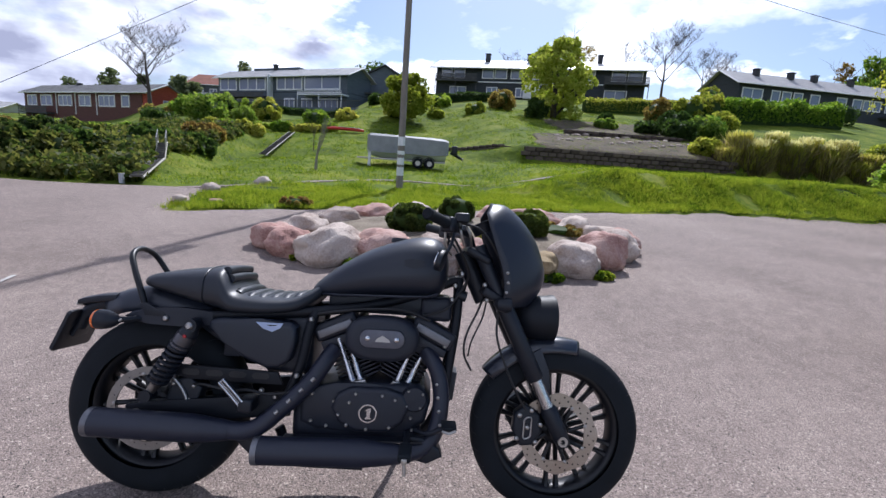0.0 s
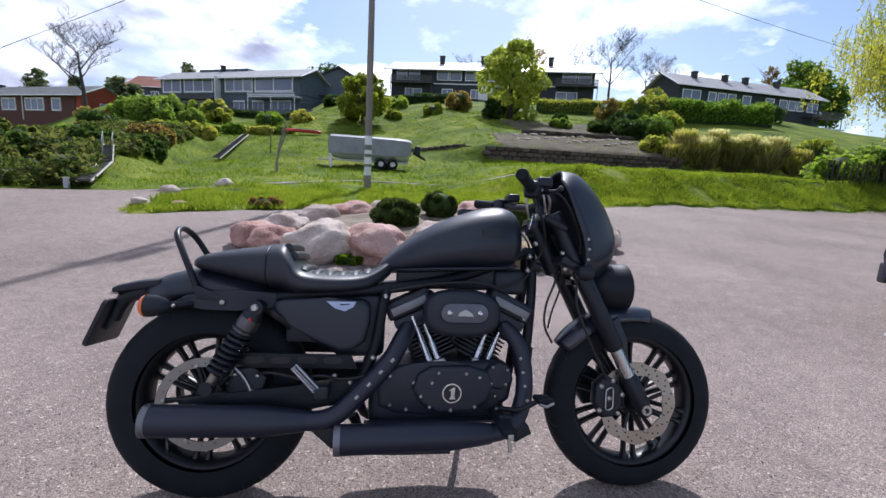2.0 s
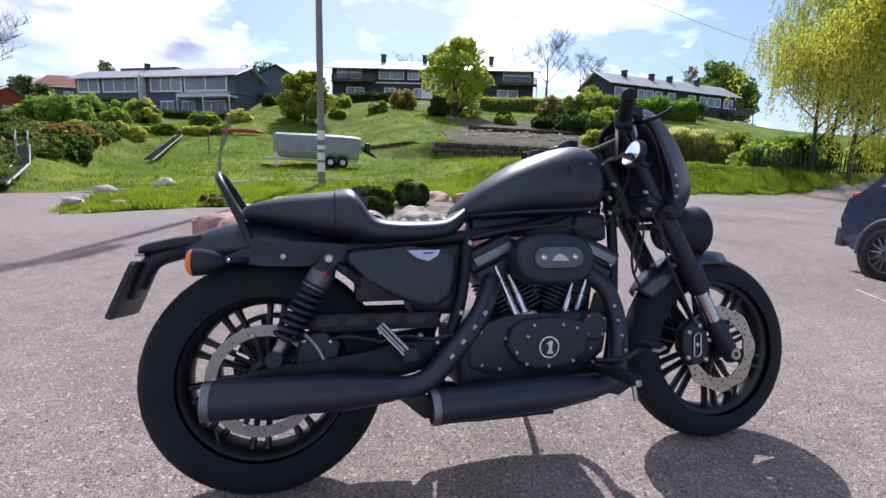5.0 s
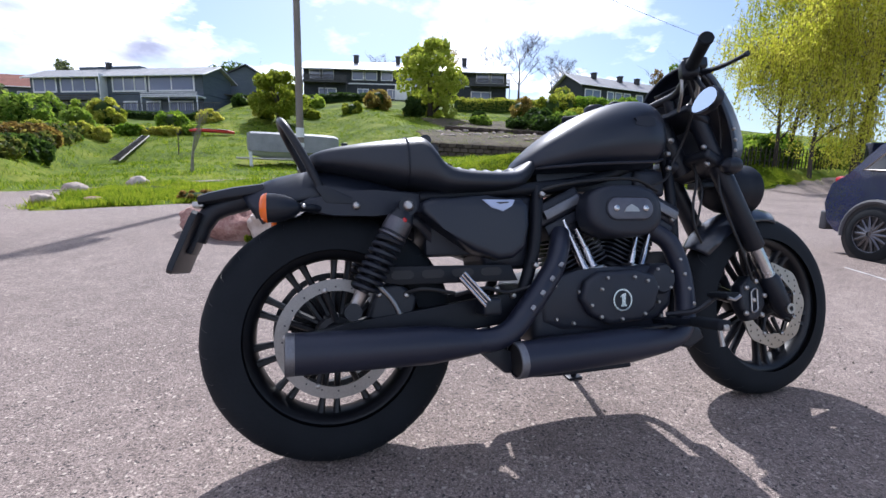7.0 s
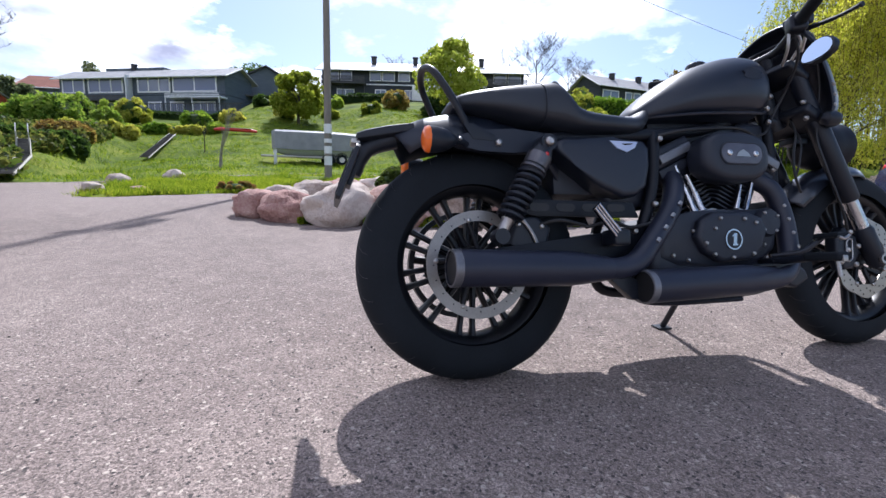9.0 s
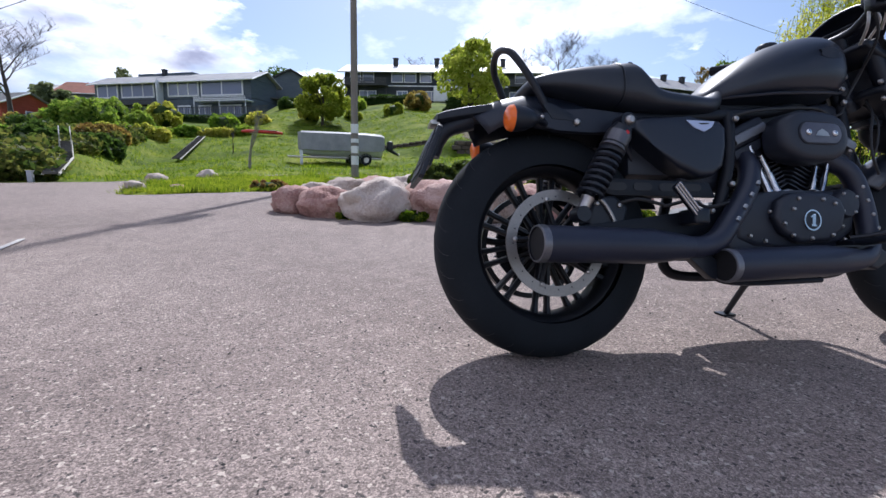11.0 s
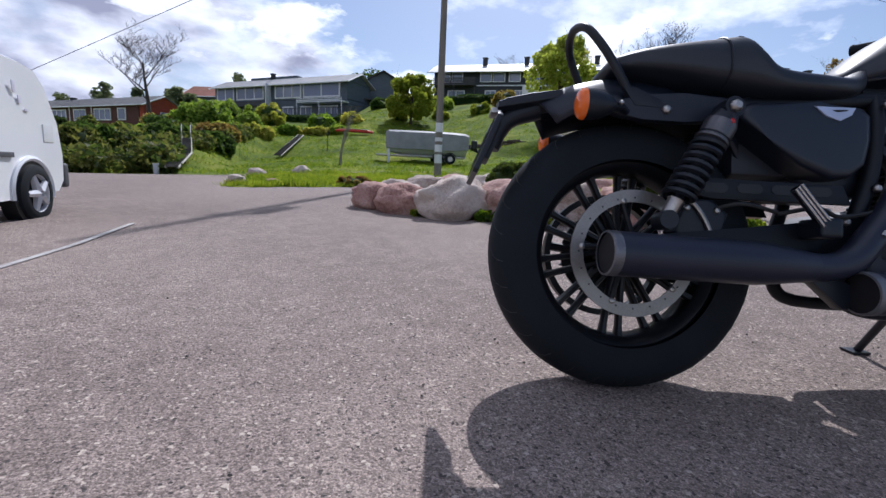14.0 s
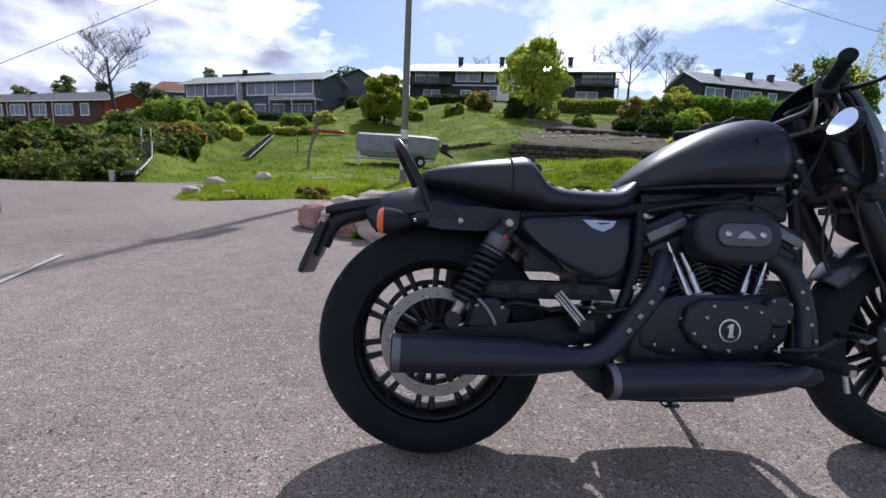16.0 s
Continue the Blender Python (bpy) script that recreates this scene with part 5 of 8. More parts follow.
def leafy_tree(name, x, y, h, width, seed, mat, label, leaf=0.22, per=26, trunk=0.28, low=0.32, sink=0.15, z=None):
    t = thing(name, pose(x, y, (lay(x, y) if z is None else z) - sink), label, "tree")
    bm = bmesh.new()
    limbs(bm, (0, 0, 0), h * 0.8, trunk, seed, 2, 0.62, 6, low)
    part("trunk", bm, M_BARK, t)
    rng = random.Random(seed)
    cs = []
    for i in range(70):
        a, u = rng.uniform(0, 6.283), rng.uniform(0, 1)
        zz = h * (low + (1 - low) * u)
        prof = math.sin(math.pi * min(1, 0.2 + 0.74 * u)) ** 0.6
        rr = width * prof * math.sqrt(rng.uniform(0.1, 0.95))
        cs.append((math.cos(a) * rr, math.sin(a) * rr, zz * 0.94, width * rng.uniform(0.16, 0.3)))
    V, F = clump_mesh(cs, per * 5, leaf, width * 0.3, seed, 0.15)
    mesh_part("crown", V, F, mat, t)
    return t


def bare_tree(name, x, y, h, seed, label, trunk=0.25, spread=0.55, kids=6, z=None, levels=3, mat=None):
    t = thing(name, pose(x, y, (lay(x, y) if z is None else z) - 0.2), label, "tree")
    bm = bmesh.new()
    limbs(bm, (0, 0, 0), h * 0.68, trunk, seed, levels, spread, kids, 0.4, sides=7)
    part("trunk", bm, mat or M_BARK, t)
    return t


def shrub(name, x, y, rx, ry, h, seed, mat, label, leaf=0.12, n=900, group="", z=None, fill=0.66):
    base = (min(lay(x + i * rx * 0.7, y + j * ry * 0.7) for i in (-1, 0, 1) for j in (-1, 0, 1)) if z is None else z)
    t = thing(name, pose(x, y, base), label, "shrub", group)
    # Added solid core blocks see-through; its dark green stands for inner shade.
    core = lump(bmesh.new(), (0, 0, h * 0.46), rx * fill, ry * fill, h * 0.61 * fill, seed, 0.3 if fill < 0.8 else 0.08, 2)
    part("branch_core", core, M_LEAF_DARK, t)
    rng = random.Random(seed)
    cs = []
    for i in range(30):
        a, u = rng.uniform(0, 6.283), rng.uniform(0.05, 1.0)
        k = math.sqrt(max(0.1, 1 - (2 * u - 1) ** 2 * 0.9))
        cs.append((math.cos(a) * rx * 0.75 * k, math.sin(a) * ry * 0.75 * k, h * (0.04 + 0.84 * u), 0.27 * min(rx, h)))
    V, F = clump_mesh(cs, n // 14, leaf, 0, seed)
    mesh_part("foliage", V, F, mat, t)
    return t


def hedge(name, p, q, w, h, seed, mat, label, leaf=0.12, per_m=220, zoff=0.0, wave=0.12):
    """A long hedge from p to q that follows the land."""
    L = math.hypot(q[0] - p[0], q[1] - p[1])
    t = thing(name, pose(0, 0, 0), label, "hedge")
    rng = np.random.default_rng(seed)
    n = int(L * per_m)
    s = rng.uniform(0, 1, n)
    side = rng.uniform(-1, 1, n)
    up = rng.uniform(0.02, 1, n) ** 0.8
    push = rng.integers(0, 3, n)
    side = np.where(push == 0, -1 + 0.25 * rng.random(n), side)
    up = np.where(push == 1, 0.85 + 0.2 * rng.random(n), up)
    nx, ny = -(q[1] - p[1]) / L, (q[0] - p[0]) / L
    V, F = [], []
    bm = bmesh.new()
    rings = []
    for i in range(max(2, int(L / 1.2)) + 1):
        k = i / max(2, int(L / 1.2))
        x, y = p[0] + (q[0] - p[0]) * k, p[1] + (q[1] - p[1]) * k
        z0 = lay(x, y) + zoff
        hh = h * (0.86 + wave * noise.noise((x * 0.4, y * 0.4, seed)))
        rings.append([Vector((x + nx * w * 0.4 * a, y + ny * w * 0.4 * a, z0 + hh * b)) for a, b in ((-1, -0.1), (-1, 0.7), (-0.6, 0.92), (0.6, 0.92), (1, 0.7), (1, -0.1))])
    # Dark solid filler stands in for the shaded inside of the hedge.
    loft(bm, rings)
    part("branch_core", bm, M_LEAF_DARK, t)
    for k, a, u in zip(s, side, up):
        x, y = p[0] + (q[0] - p[0]) * k, p[1] + (q[1] - p[1]) * k
        hh = h * (0.95 + wave * 1.6 * noise.noise((x * 0.4, y * 0.4, seed)) + wave * noise.noise((x * 1.3, y * 1.3, seed)))
        c = np.array((x + nx * w * 0.5 * a, y + ny * w * 0.5 * a, lay(x, y) + zoff + hh * u * (1 - 0.12 * abs(a))))
        b = rng.normal(size=3)
        b *= leaf * rng.uniform(0.6, 1.3) / np.linalg.norm(b)
        e = np.cross(b, rng.normal(size=3))
        e *= leaf * 0.5 / (np.linalg.norm(e) + 1e-9)
        i = len(V)
        V.extend((c - b, c + e, c + b, c - e))
        F.append((i, i + 1, i + 2, i + 3))
    mesh_part("foliage", V, F, mat, t)
    return t


M_RUSSET = leafy("leaf_russet", (0.17, 0.11, 0.035), (0.28, 0.21, 0.06), (0.34, 0.3, 0.09))
M_LEAF_FRESH = leafy("leaf_fresh", (0.12, 0.22, 0.02), (0.23, 0.35, 0.035), (0.34, 0.43, 0.07))
M_CONIFER = leafy("needle_green", (0.05, 0.075, 0.016), (0.10, 0.135, 0.028))
M_PINE = leafy("pine_needles", (0.11, 0.145, 0.075), (0.19, 0.225, 0.125))
M_PALEBARK = noisy("pale_grey_bark", [(0.16, 0.145, 0.125), (0.30, 0.28, 0.25)], 6, 40, 0.9, 0.4, 0.01)
# trees on the slope
M_MAPLE = leafy("maple_leaf", (0.19, 0.27, 0.025), (0.32, 0.39, 0.045), (0.42, 0.46, 0.09))
leafy_tree("maple_tree", 14.6, 42, 7.4, 3.25, 11, M_MAPLE, "fresh yellow-green broad tree on the grass slope", 0.17, 58, 0.3, 0.04)
leafy_tree("small_tree", 0.4, 40, 4.5, 2.2, 5, M_LEAF_YELLOW, "yellow-green round tree beside the terraced lawn", 0.14, 44, 0.16, 0.22)
leafy_tree("oak_tree", 89.8, 82, 14.5, 5.2, 21, M_LEAF, "green round tree behind the long dark house", 0.34, 26, 0.4, 0.2, z=13.5)
leafy_tree("oak_tree", 95.6, 82.5, 13.0, 5.0, 22, M_LEAF, "tall green tree behind the long dark house", 0.34, 26, 0.4, 0.2, z=13.0)
leafy_tree("ridge_tree", 33, 86, 12, 3.0, 23, M_RUSSET, "half-leafed tree behind the pale roof", 0.2, 7, 0.3, 0.3, z=14.0)
leafy_tree("ridge_tree", 87.5, 87, 12, 2.2, 24, M_RUSSET, "half-leafed slim tree behind the chimneys", 0.2, 7, 0.25, 0.3, z=16.0)
leafy_tree("ridge_tree", -6.5, 84, 8.5, 4.2, 25, M_LEAF_DARK, "dark tree behind the gabled house", 0.25, 18, 0.3, 0.2, z=10.2)
bare_tree("bare_tree", -26.8, 50, 10.2, 3, "leafless ash tree with fine twigs beside the red house", 0.26, 0.6, 6, None, 4)
bare_tree("bare_tree", 48.5, 85, 15, 4, "leafless grey tree on the ridge", 0.3, 0.6, 6, 15, 4)
bare_tree("bare_tree", 57, 86, 11, 5, "leafless grey tree on the ridge", 0.25, 0.62, 6, 15.5, 4)
bare_tree("bare_tree", 62, 88, 12.5, 6, "leafless grey tree on the ridge", 0.25, 0.62, 6, 16, 4)
bare_tree("bare_tree", 22, 86, 10.5, 7, "leafless grey tree behind the pale roof", 0.22, 0.62, 6, 13, 4)
bare_tree("bare_tree", 40, 84, 10.5, 8, "half-leafed tree on the ridge", 0.2, 0.62, 6, 15, 4)
bare_tree("small_bare_tree", -2.75, 17.6, 2.3, 9, "pruned leafless fruit tree with a pale trunk on the lawn", 0.075, 0.26, 5, None, 3, M_PALEBARK)
bare_tree("small_bare_tree", -4.67, 26.1, 2.6, 19, "thin bent leafless sapling on the lawn", 0.035, 0.5, 4)


def conifer(x, y, h, w, seed, z):
    t = thing("pine_tree", pose(x, y, z), "dark pine tree on the hilltop", "tree")
    part("trunk", tube(bmesh.new(), [(0, 0, 0), (0.1, 0, h * 0.5), (0, 0, h)], [0.2, 0.13, 0.03], 6), M_BARK, t)
    rng = random.Random(seed)
    cs = []
    for i in range(52):
        u = rng.uniform(0.3, 1)
        a = rng.uniform(0, 6.28)
        r = w * (1.15 - u * 0.85) * rng.uniform(0.1, 1)
        cs.append((math.cos(a) * r, math.sin(a) * r, h * u, w * rng.uniform(0.16, 0.3)))
    V, F = clump_mesh(cs, 46, 0.2, 0, seed, 0.45)
    mesh_part("crown", V, F, M_PINE, t)


for i, (x, y, h, w) in enumerate(((-53, 86, 8.5, 2.4), (-50, 90, 7, 2.6), (-46, 84, 7.5, 2), (-42.5, 88, 8.2, 2.3), (-40, 82, 6.5, 2), (-37, 92, 9, 2.4), (-33.5, 96, 10.5, 3.0), (-58, 95, 8, 3), (-3, 92, 8.5, 4), (-8, 94, 7.6, 4), (30, 90, 8.5, 3), (33, 92, 8, 3), (66, 92, 10, 3.2), (-64, 92, 7, 3), (-55.5, 89, 6.2, 2.4), (-48, 93, 5.8, 2.6), (-30.5, 90, 8.4, 2.2), (-25.5, 94, 7.8, 2.4), (-61, 97, 9.0, 2.6), (-44.5, 95, 8.8, 2.2), (-34.6, 73, 3.6, 2.0), (-33.2, 74, 3.0, 1.8))):
    conifer(x, y, h + (5.4 if x < -36 else 8.2 if x < -30 else 9.5 if x < 0 else 13.5) - lay(x, y), w, 40 + i, lay(x, y))
# hedges and shrubs
M_CANE = leafy("cane_leaf", (0.24, 0.26, 0.04), (0.40, 0.40, 0.07), (0.52, 0.48, 0.14))
M_PLUME = leafy("pale_plume", (0.52, 0.50, 0.26), (0.68, 0.66, 0.40))
M_TANGLE = leafy("dry_cane", (0.13, 0.11, 0.055), (0.24, 0.20, 0.10), (0.34, 0.30, 0.14))


def blades(rng, n, rx, ry, z0, z1, lo, hi, w, lean):
    """Upright tapered leaves, each a bent strip, over an oval foot."""
    V, F = [], []
    for _ in range(n):
        a, r = rng.uniform(0, 6.283), math.sqrt(rng.random())
        c = Vector((math.cos(a) * rx * r, math.sin(a) * ry * r, rng.uniform(z0, z1)))
        h = rng.uniform(lo, hi)
        d = rng.uniform(0, 6.283)
        s = Vector((math.cos(d), math.sin(d), 0)) * w * rng.uniform(0.6, 1.3)
        bend = Vector((rng.gauss(0, lean), rng.gauss(0, lean), 0))
        m = c + bend * 0.35 * h + Vector((0, 0, h * 0.6))
        tip = c + bend * h + Vector((0, 0, h))
        k = len(V)
        V.extend((c - s * 0.5, c + s * 0.5, m + s, m - s, tip))
        F.extend(((k, k + 1, k + 2, k + 3), (k + 3, k + 2, k + 4)))
    return V, F


def cane_clump(x, y, r, h, seed, plumed):
    t = thing("hedge_bush", pose(x, y, lay(x, y - 0.5) - 0.15), "tall yellow-green canes of an overgrown hedge above the bank", "hedge", "overgrown hedge")
    rng = random.Random(seed)
    V, F = blades(rng, 900, r, r * 0.8, 0.0, 0.5 * h, 0.2 * h, 0.5 * h, 0.03, 0.35)
    mesh_part("dry_tangle", V, F, M_TANGLE, t, "dry brown canes")
    V, F = blades(rng, 1900, r, r * 0.75, 0.25 * h, 0.66 * h, 0.18 * h, 0.34 * h, 0.045, 0.16)
    mesh_part("cane_foliage", V, F, M_CANE, t)
    if plumed:
        V, F = blades(rng, 260, r * 0.95, r * 0.6, 0.84 * h, 0.95 * h, 0.06 * h, 0.13 * h, 0.04, 0.3)
        mesh_part("plume_fringe", V, F, M_PLUME, t, "pale straw plumes")


for i in range(13):
    cane_clump(21.6 + i * 0.82, 26.3 + 0.3 * math.sin(i * 2.1), 0.78, (2.5 if 0 < i < 11 else 1.9) + 0.16 * math.sin(i * 1.7), 700 + i, 1 < i < 11)
hedge("hedge", (30, 44), (47, 45.5), 2.4, 2.4, 2, M_LEAF_FRESH, "clipped green hedge below the long dark house", 0.17, 380, 0.0, 0.2)
hedge("hedge", (20.5, 50), (33, 50), 1.4, 1.6, 3, M_LEAF_YELLOW, "low yellowish hedge along the upper garden", 0.13, 240)
hedge("hedge", (-1, 54), (13, 55), 1.4, 1.1, 4, M_LEAF_DARK, "dark clipped hedge under the terrace", 0.14, 200)
hedge("hedge", (-22, 56), (-7, 53), 1.6, 0.8, 5, M_LEAF_DARK, "dark hedge under the grey house", 0.14, 200)
SHRUBS = ((-7.4, 40, 1.2, 1.5, M_LEAF_FRESH), (-4.9, 41.5, 1.1, 1.3, M_LEAF_YELLOW), (-12.2, 42, 1.3, 2.2, M_LEAF_YELLOW), (-14.0, 43, 1.2, 1.9, M_LEAF_FRESH), (-16.2, 42, 1.4, 2.3, M_LEAF), (-18.4, 41, 1.5, 2.1, M_LEAF), (-20.6, 44, 1.3, 1.5, M_LEAF_FRESH), (-22.5, 43, 1.6, 1.9, M_RUSSET), (-15.5, 37, 1.7, 2.1, M_LEAF), (-18.5, 36, 1.6, 1.9, M_LEAF_DARK), (-12.6, 37, 1.1, 1.4, M_LEAF),
          (-0.7, 42, 1.0, 2.0, M_LEAF_YELLOW), (3.4, 44, 0.9, 1.0, M_LEAF_YELLOW), (7.2, 43, 1.1, 1.4, M_LEAF_YELLOW), (10.4, 47, 1.5, 2.2, M_RUSSET), (19.0, 40, 0.8, 1.1, M_LEAF_DARK), (12.6, 40.5, 1.2, 2.0, M_LEAF_DARK), (28.2, 42, 1.6, 3.2, M_LEAF_YELLOW), (30.8, 43, 1.5, 3.6, M_LEAF_YELLOW), (33.4, 47, 1.5, 4.0, M_LEAF_YELLOW), (26.0, 44, 1.4, 2.6, M_RUSSET), (34.2, 27.5, 1.5, 1.9, M_LEAF_YELLOW), (20.9, 27.6, 1.1, 1.3, M_LEAF_YELLOW), (51.5, 50, 2.2, 3.0, M_LEAF_DARK),
          (27.5, 19.5, 2.2, 2.0, M_LEAF), (29.5, 15.0, 2.0, 1.8, M_LEAF_FRESH), (20.6, 14.3, 1.1, 1.2, M_LEAF_FRESH), (22.6, 14.6, 1.2, 1.5, M_LEAF), (24.6, 15.2, 1.4, 1.7, M_LEAF_FRESH), (22.4, 33.5, 1.5, 1.6, M_LEAF_DARK), (25.2, 34.6, 1.7, 2.0, M_LEAF), (24.0, 37.2, 1.5, 2.0, M_LEAF_DARK), (27.6, 36.4, 1.6, 2.2, M_LEAF_YELLOW), (20.4, 35.2, 1.2, 1.1, M_LEAF_DARK), (17.6, 36.6, 1.1, 0.9, M_LEAF), (-2.8, 50.5, 1.2, 1.4, M_LEAF_DARK), (1.6, 49.5, 1.1, 1.2, M_LEAF), (4.2, 51.0, 1.3, 1.5, M_LEAF_FRESH), (11.4, 50.0, 1.3, 1.4, M_RUSSET))
for i, (x, y, r, h, mt) in enumerate(SHRUBS):
    shrub("shrub", x, y, r, r, h, 60 + i, mt, "rounded garden shrub on the slope", 0.13, 1100, "shrubs on the slope")
for i, (x, y, r, h) in enumerate(((-22.5, 47.5, 1.7, 0.55), (-20.5, 48, 1.2, 0.5), (-24.5, 47, 1.3, 0.5), (-21.6, 46, 1.0, 0.4), (-18.8, 47, 1.0, 0.7))):
    shrub("topiary", x, y, r, r * 0.8, h + 0.5, 120 + i, M_LEAF, "flat clipped cloud shrub in the garden", 0.1, 800, "clipped shrubs")
M_BRAMBLE_SHADED = leafy("bramble_leaf_shaded", (0.03, 0.055, 0.014), (0.075, 0.11, 0.024), (0.15, 0.16, 0.045))
# wooded bank beyond the lane; its shade is put into dark leaf colours
for i, (x, y, r, h, mt) in enumerate(((-12.2, 22, 1.5, 1.6, M_LEAF_DARK), (-13.6, 25, 1.8, 2.3, M_LEAF), (-15.6, 24, 2.0, 2.6, M_LEAF_DARK), (-17.6, 27, 2.3, 3.3, M_LEAF_DARK), (-18.2, 22, 2.0, 2.4, M_RUSSET), (-20.8, 25, 2.4, 3.0, M_LEAF_DARK), (-22.8, 29, 2.6, 3.8, M_LEAF), (-24.5, 25, 2.5, 3.2, M_LEAF_DARK), (-27, 30, 3.0, 4.2, M_LEAF_DARK), (-14.8, 30, 2.0, 2.3, M_LEAF_DARK), (-19.6, 32, 2.4, 2.8, M_LEAF), (-24.5, 35, 2.6, 3.4, M_LEAF_FRESH), (-29.5, 36, 3.0, 3.6, M_LEAF), (-12.0, 28.5, 1.4, 1.4, M_LEAF), (-31, 27, 3.0, 3.6, M_LEAF_DARK), (-34, 38, 3.2, 3.6, M_LEAF), (-38, 33, 3.4, 4.2, M_LEAF_DARK), (-40, 45, 3.4, 3.6, M_LEAF), (-34, 48, 2.6, 2.8, M_LEAF_FRESH), (-29, 46, 2.2, 2.2, M_LEAF), (-15.2, 20.3, 1.2, 1.1, M_LEAF_YELLOW), (-10.2, 14.6, 1.0, 1, M_LEAF_DARK), (-11.6, 13.2, 1.1, 1, M_LEAF), (-11.2, 16.6, 1.3, 1, M_LEAF_DARK), (-13.0, 15.0, 1.3, 1, M_LEAF_DARK), (-13.4, 18.0, 1.4, 1, M_LEAF), (-15.2, 13.6, 1.3, 1, M_RUSSET), (-15.6, 16.6, 1.5, 1, M_LEAF_DARK), (-17.6, 15.0, 1.5, 1, M_LEAF), (-17.8, 19.0, 1.7, 1, M_LEAF_DARK), (-20.2, 17.0, 1.8, 1, M_LEAF_DARK), (-22.4, 14.5, 1.8, 1, M_LEAF), (-10.4, 19.6, 1.1, 1, M_LEAF_DARK), (-8.3, 19.0, 1.0, 1, M_LEAF), (-9.4, 22.4, 1.2, 1, M_LEAF), (-10.4, 27.6, 1.4, 1, M_LEAF), (-10.8, 31.6, 1.4, 1, M_LEAF_FRESH), (-10.4, 35.0, 1.4, 1, M_LEAF), (-12.6, 33.6, 1.5, 1, M_LEAF_DARK), (-9.2, 17.4, 0.9, 1, M_LEAF_DARK), (-12.0, 24.6, 1.5, 1, M_LEAF), (-14.6, 27.4, 1.7, 1, M_LEAF_DARK), (-16.8, 31.0, 1.9, 1, M_LEAF), (-19.0, 13.0, 1.5, 1, M_LEAF_DARK), (-9.6, 12.9, 0.7, 1, M_LEAF_YELLOW))):
    # nearer bushes get shaded leaf colours, those farther up the sunlit ones
    shrub("bush", x, y, r * 0.9, r * 0.9, max(0.5 if y > 24 else 0.9, 1.3 + 0.018 * y + 0.12 * (i % 4) - lay(x, y)), 150 + i, (M_BRAMBLE_SHADED if i % 3 else M_LEAF_DARK) if y < 20 else (M_LEAF, M_LEAF_YELLOW, M_LEAF_FRESH, M_LEAF, M_RUSSET)[i % 5], "wild bush on the dark overgrown bank", 0.13, 2600, "bushes on the bank")


for i, (x, y, r, h) in enumerate(((-11.2, 30, 0.7, 0.75), (-10.2, 30.2, 0.65, 0.8), (-9.4, 30.0, 0.75, 1.0), (-8.7, 34, 0.9, 0.75), (-7.7, 34.3, 0.8, 0.65), (-6.4, 34, 0.9, 0.7), (-5.2, 34.4, 0.8, 0.7), (-12.2, 30.4, 0.8, 0.7))):
    shrub("clipped_bush", x, y, r, r * 0.8, h, 420 + i, M_LEAF_YELLOW if i % 3 else M_LEAF_FRESH, "clipped yellow-green bush along the top of the lawn", 0.09, 1500, "clipped bushes")


# weeping birch by the fence
def birch(x, y, h, seed):
    t = thing("birch_tree", pose(x, y, lay(x, y) - 0.1), "weeping birch with yellow-green hanging leaves", "tree")
    bm = bmesh.new()
    tips = limbs(bm, (0, 0, 0), h, 0.17 if h > 8 else 0.10, seed, 3, 0.58, 8, 0.22, 0.10, 8)
    part("trunk", bm, M_BARK, t)
    rng = random.Random(seed)
    tw, V, F = bmesh.new(), [], []
    for p in tips:
        if rng.random() < 0.25:
            continue
        for k in range(2):
            L = rng.uniform(0.35, 2.3) * (1.35 if p.z < 0.6 * h else 0.8)
            q = p + Vector((rng.gauss(0, 0.22), rng.gauss(0, 0.22), rng.gauss(0, 0.18)))
            if q.z - L < 0.4:
                L = max(0.2, q.z - 0.4)
            sway = Vector((rng.gauss(0, 0.16), rng.gauss(0, 0.16), 0))
            tube(tw, [q, q + sway - Vector((0, 0, L))], [0.008, 0.003], 3, False)
            for j in range(int(L * 27)):
                u = rng.random()
                c = q + sway * u - Vector((0, 0, L * u)) + Vector((rng.gauss(0, 0.08), rng.gauss(0, 0.08), rng.gauss(0, 0.05)))
                b = Vector((rng.gauss(0, 0.6), rng.gauss(0, 0.6), -1)).normalized() * rng.uniform(0.035, 0.065)
                e = b.cross(Vector((rng.gauss(0, 1), rng.gauss(0, 1), 0.1))).normalized() * 0.032
                i = len(V)
                V.extend((c - b, c + e, c + b, c - e))
                F.append((i, i + 1, i + 2, i + 3))
    tagged(part("twig_mass", tw, M_BARK, t), kind="stuff")
    mesh_part("crown", V, F, M_BIRCH, t)


M_BIRCH = leafy("birch_leaf", (0.36, 0.41, 0.03), (0.52, 0.54, 0.05), (0.64, 0.62, 0.12))
birch(26.4, 12.4, 10.5, 31)
birch(29.4, 13.6, 11.0, 33)
birch(23.6, 12.6, 6.2, 35)
birch(25.2, 14.8, 8.0, 37)
birch(22.2, 13.3, 4.8, 39)


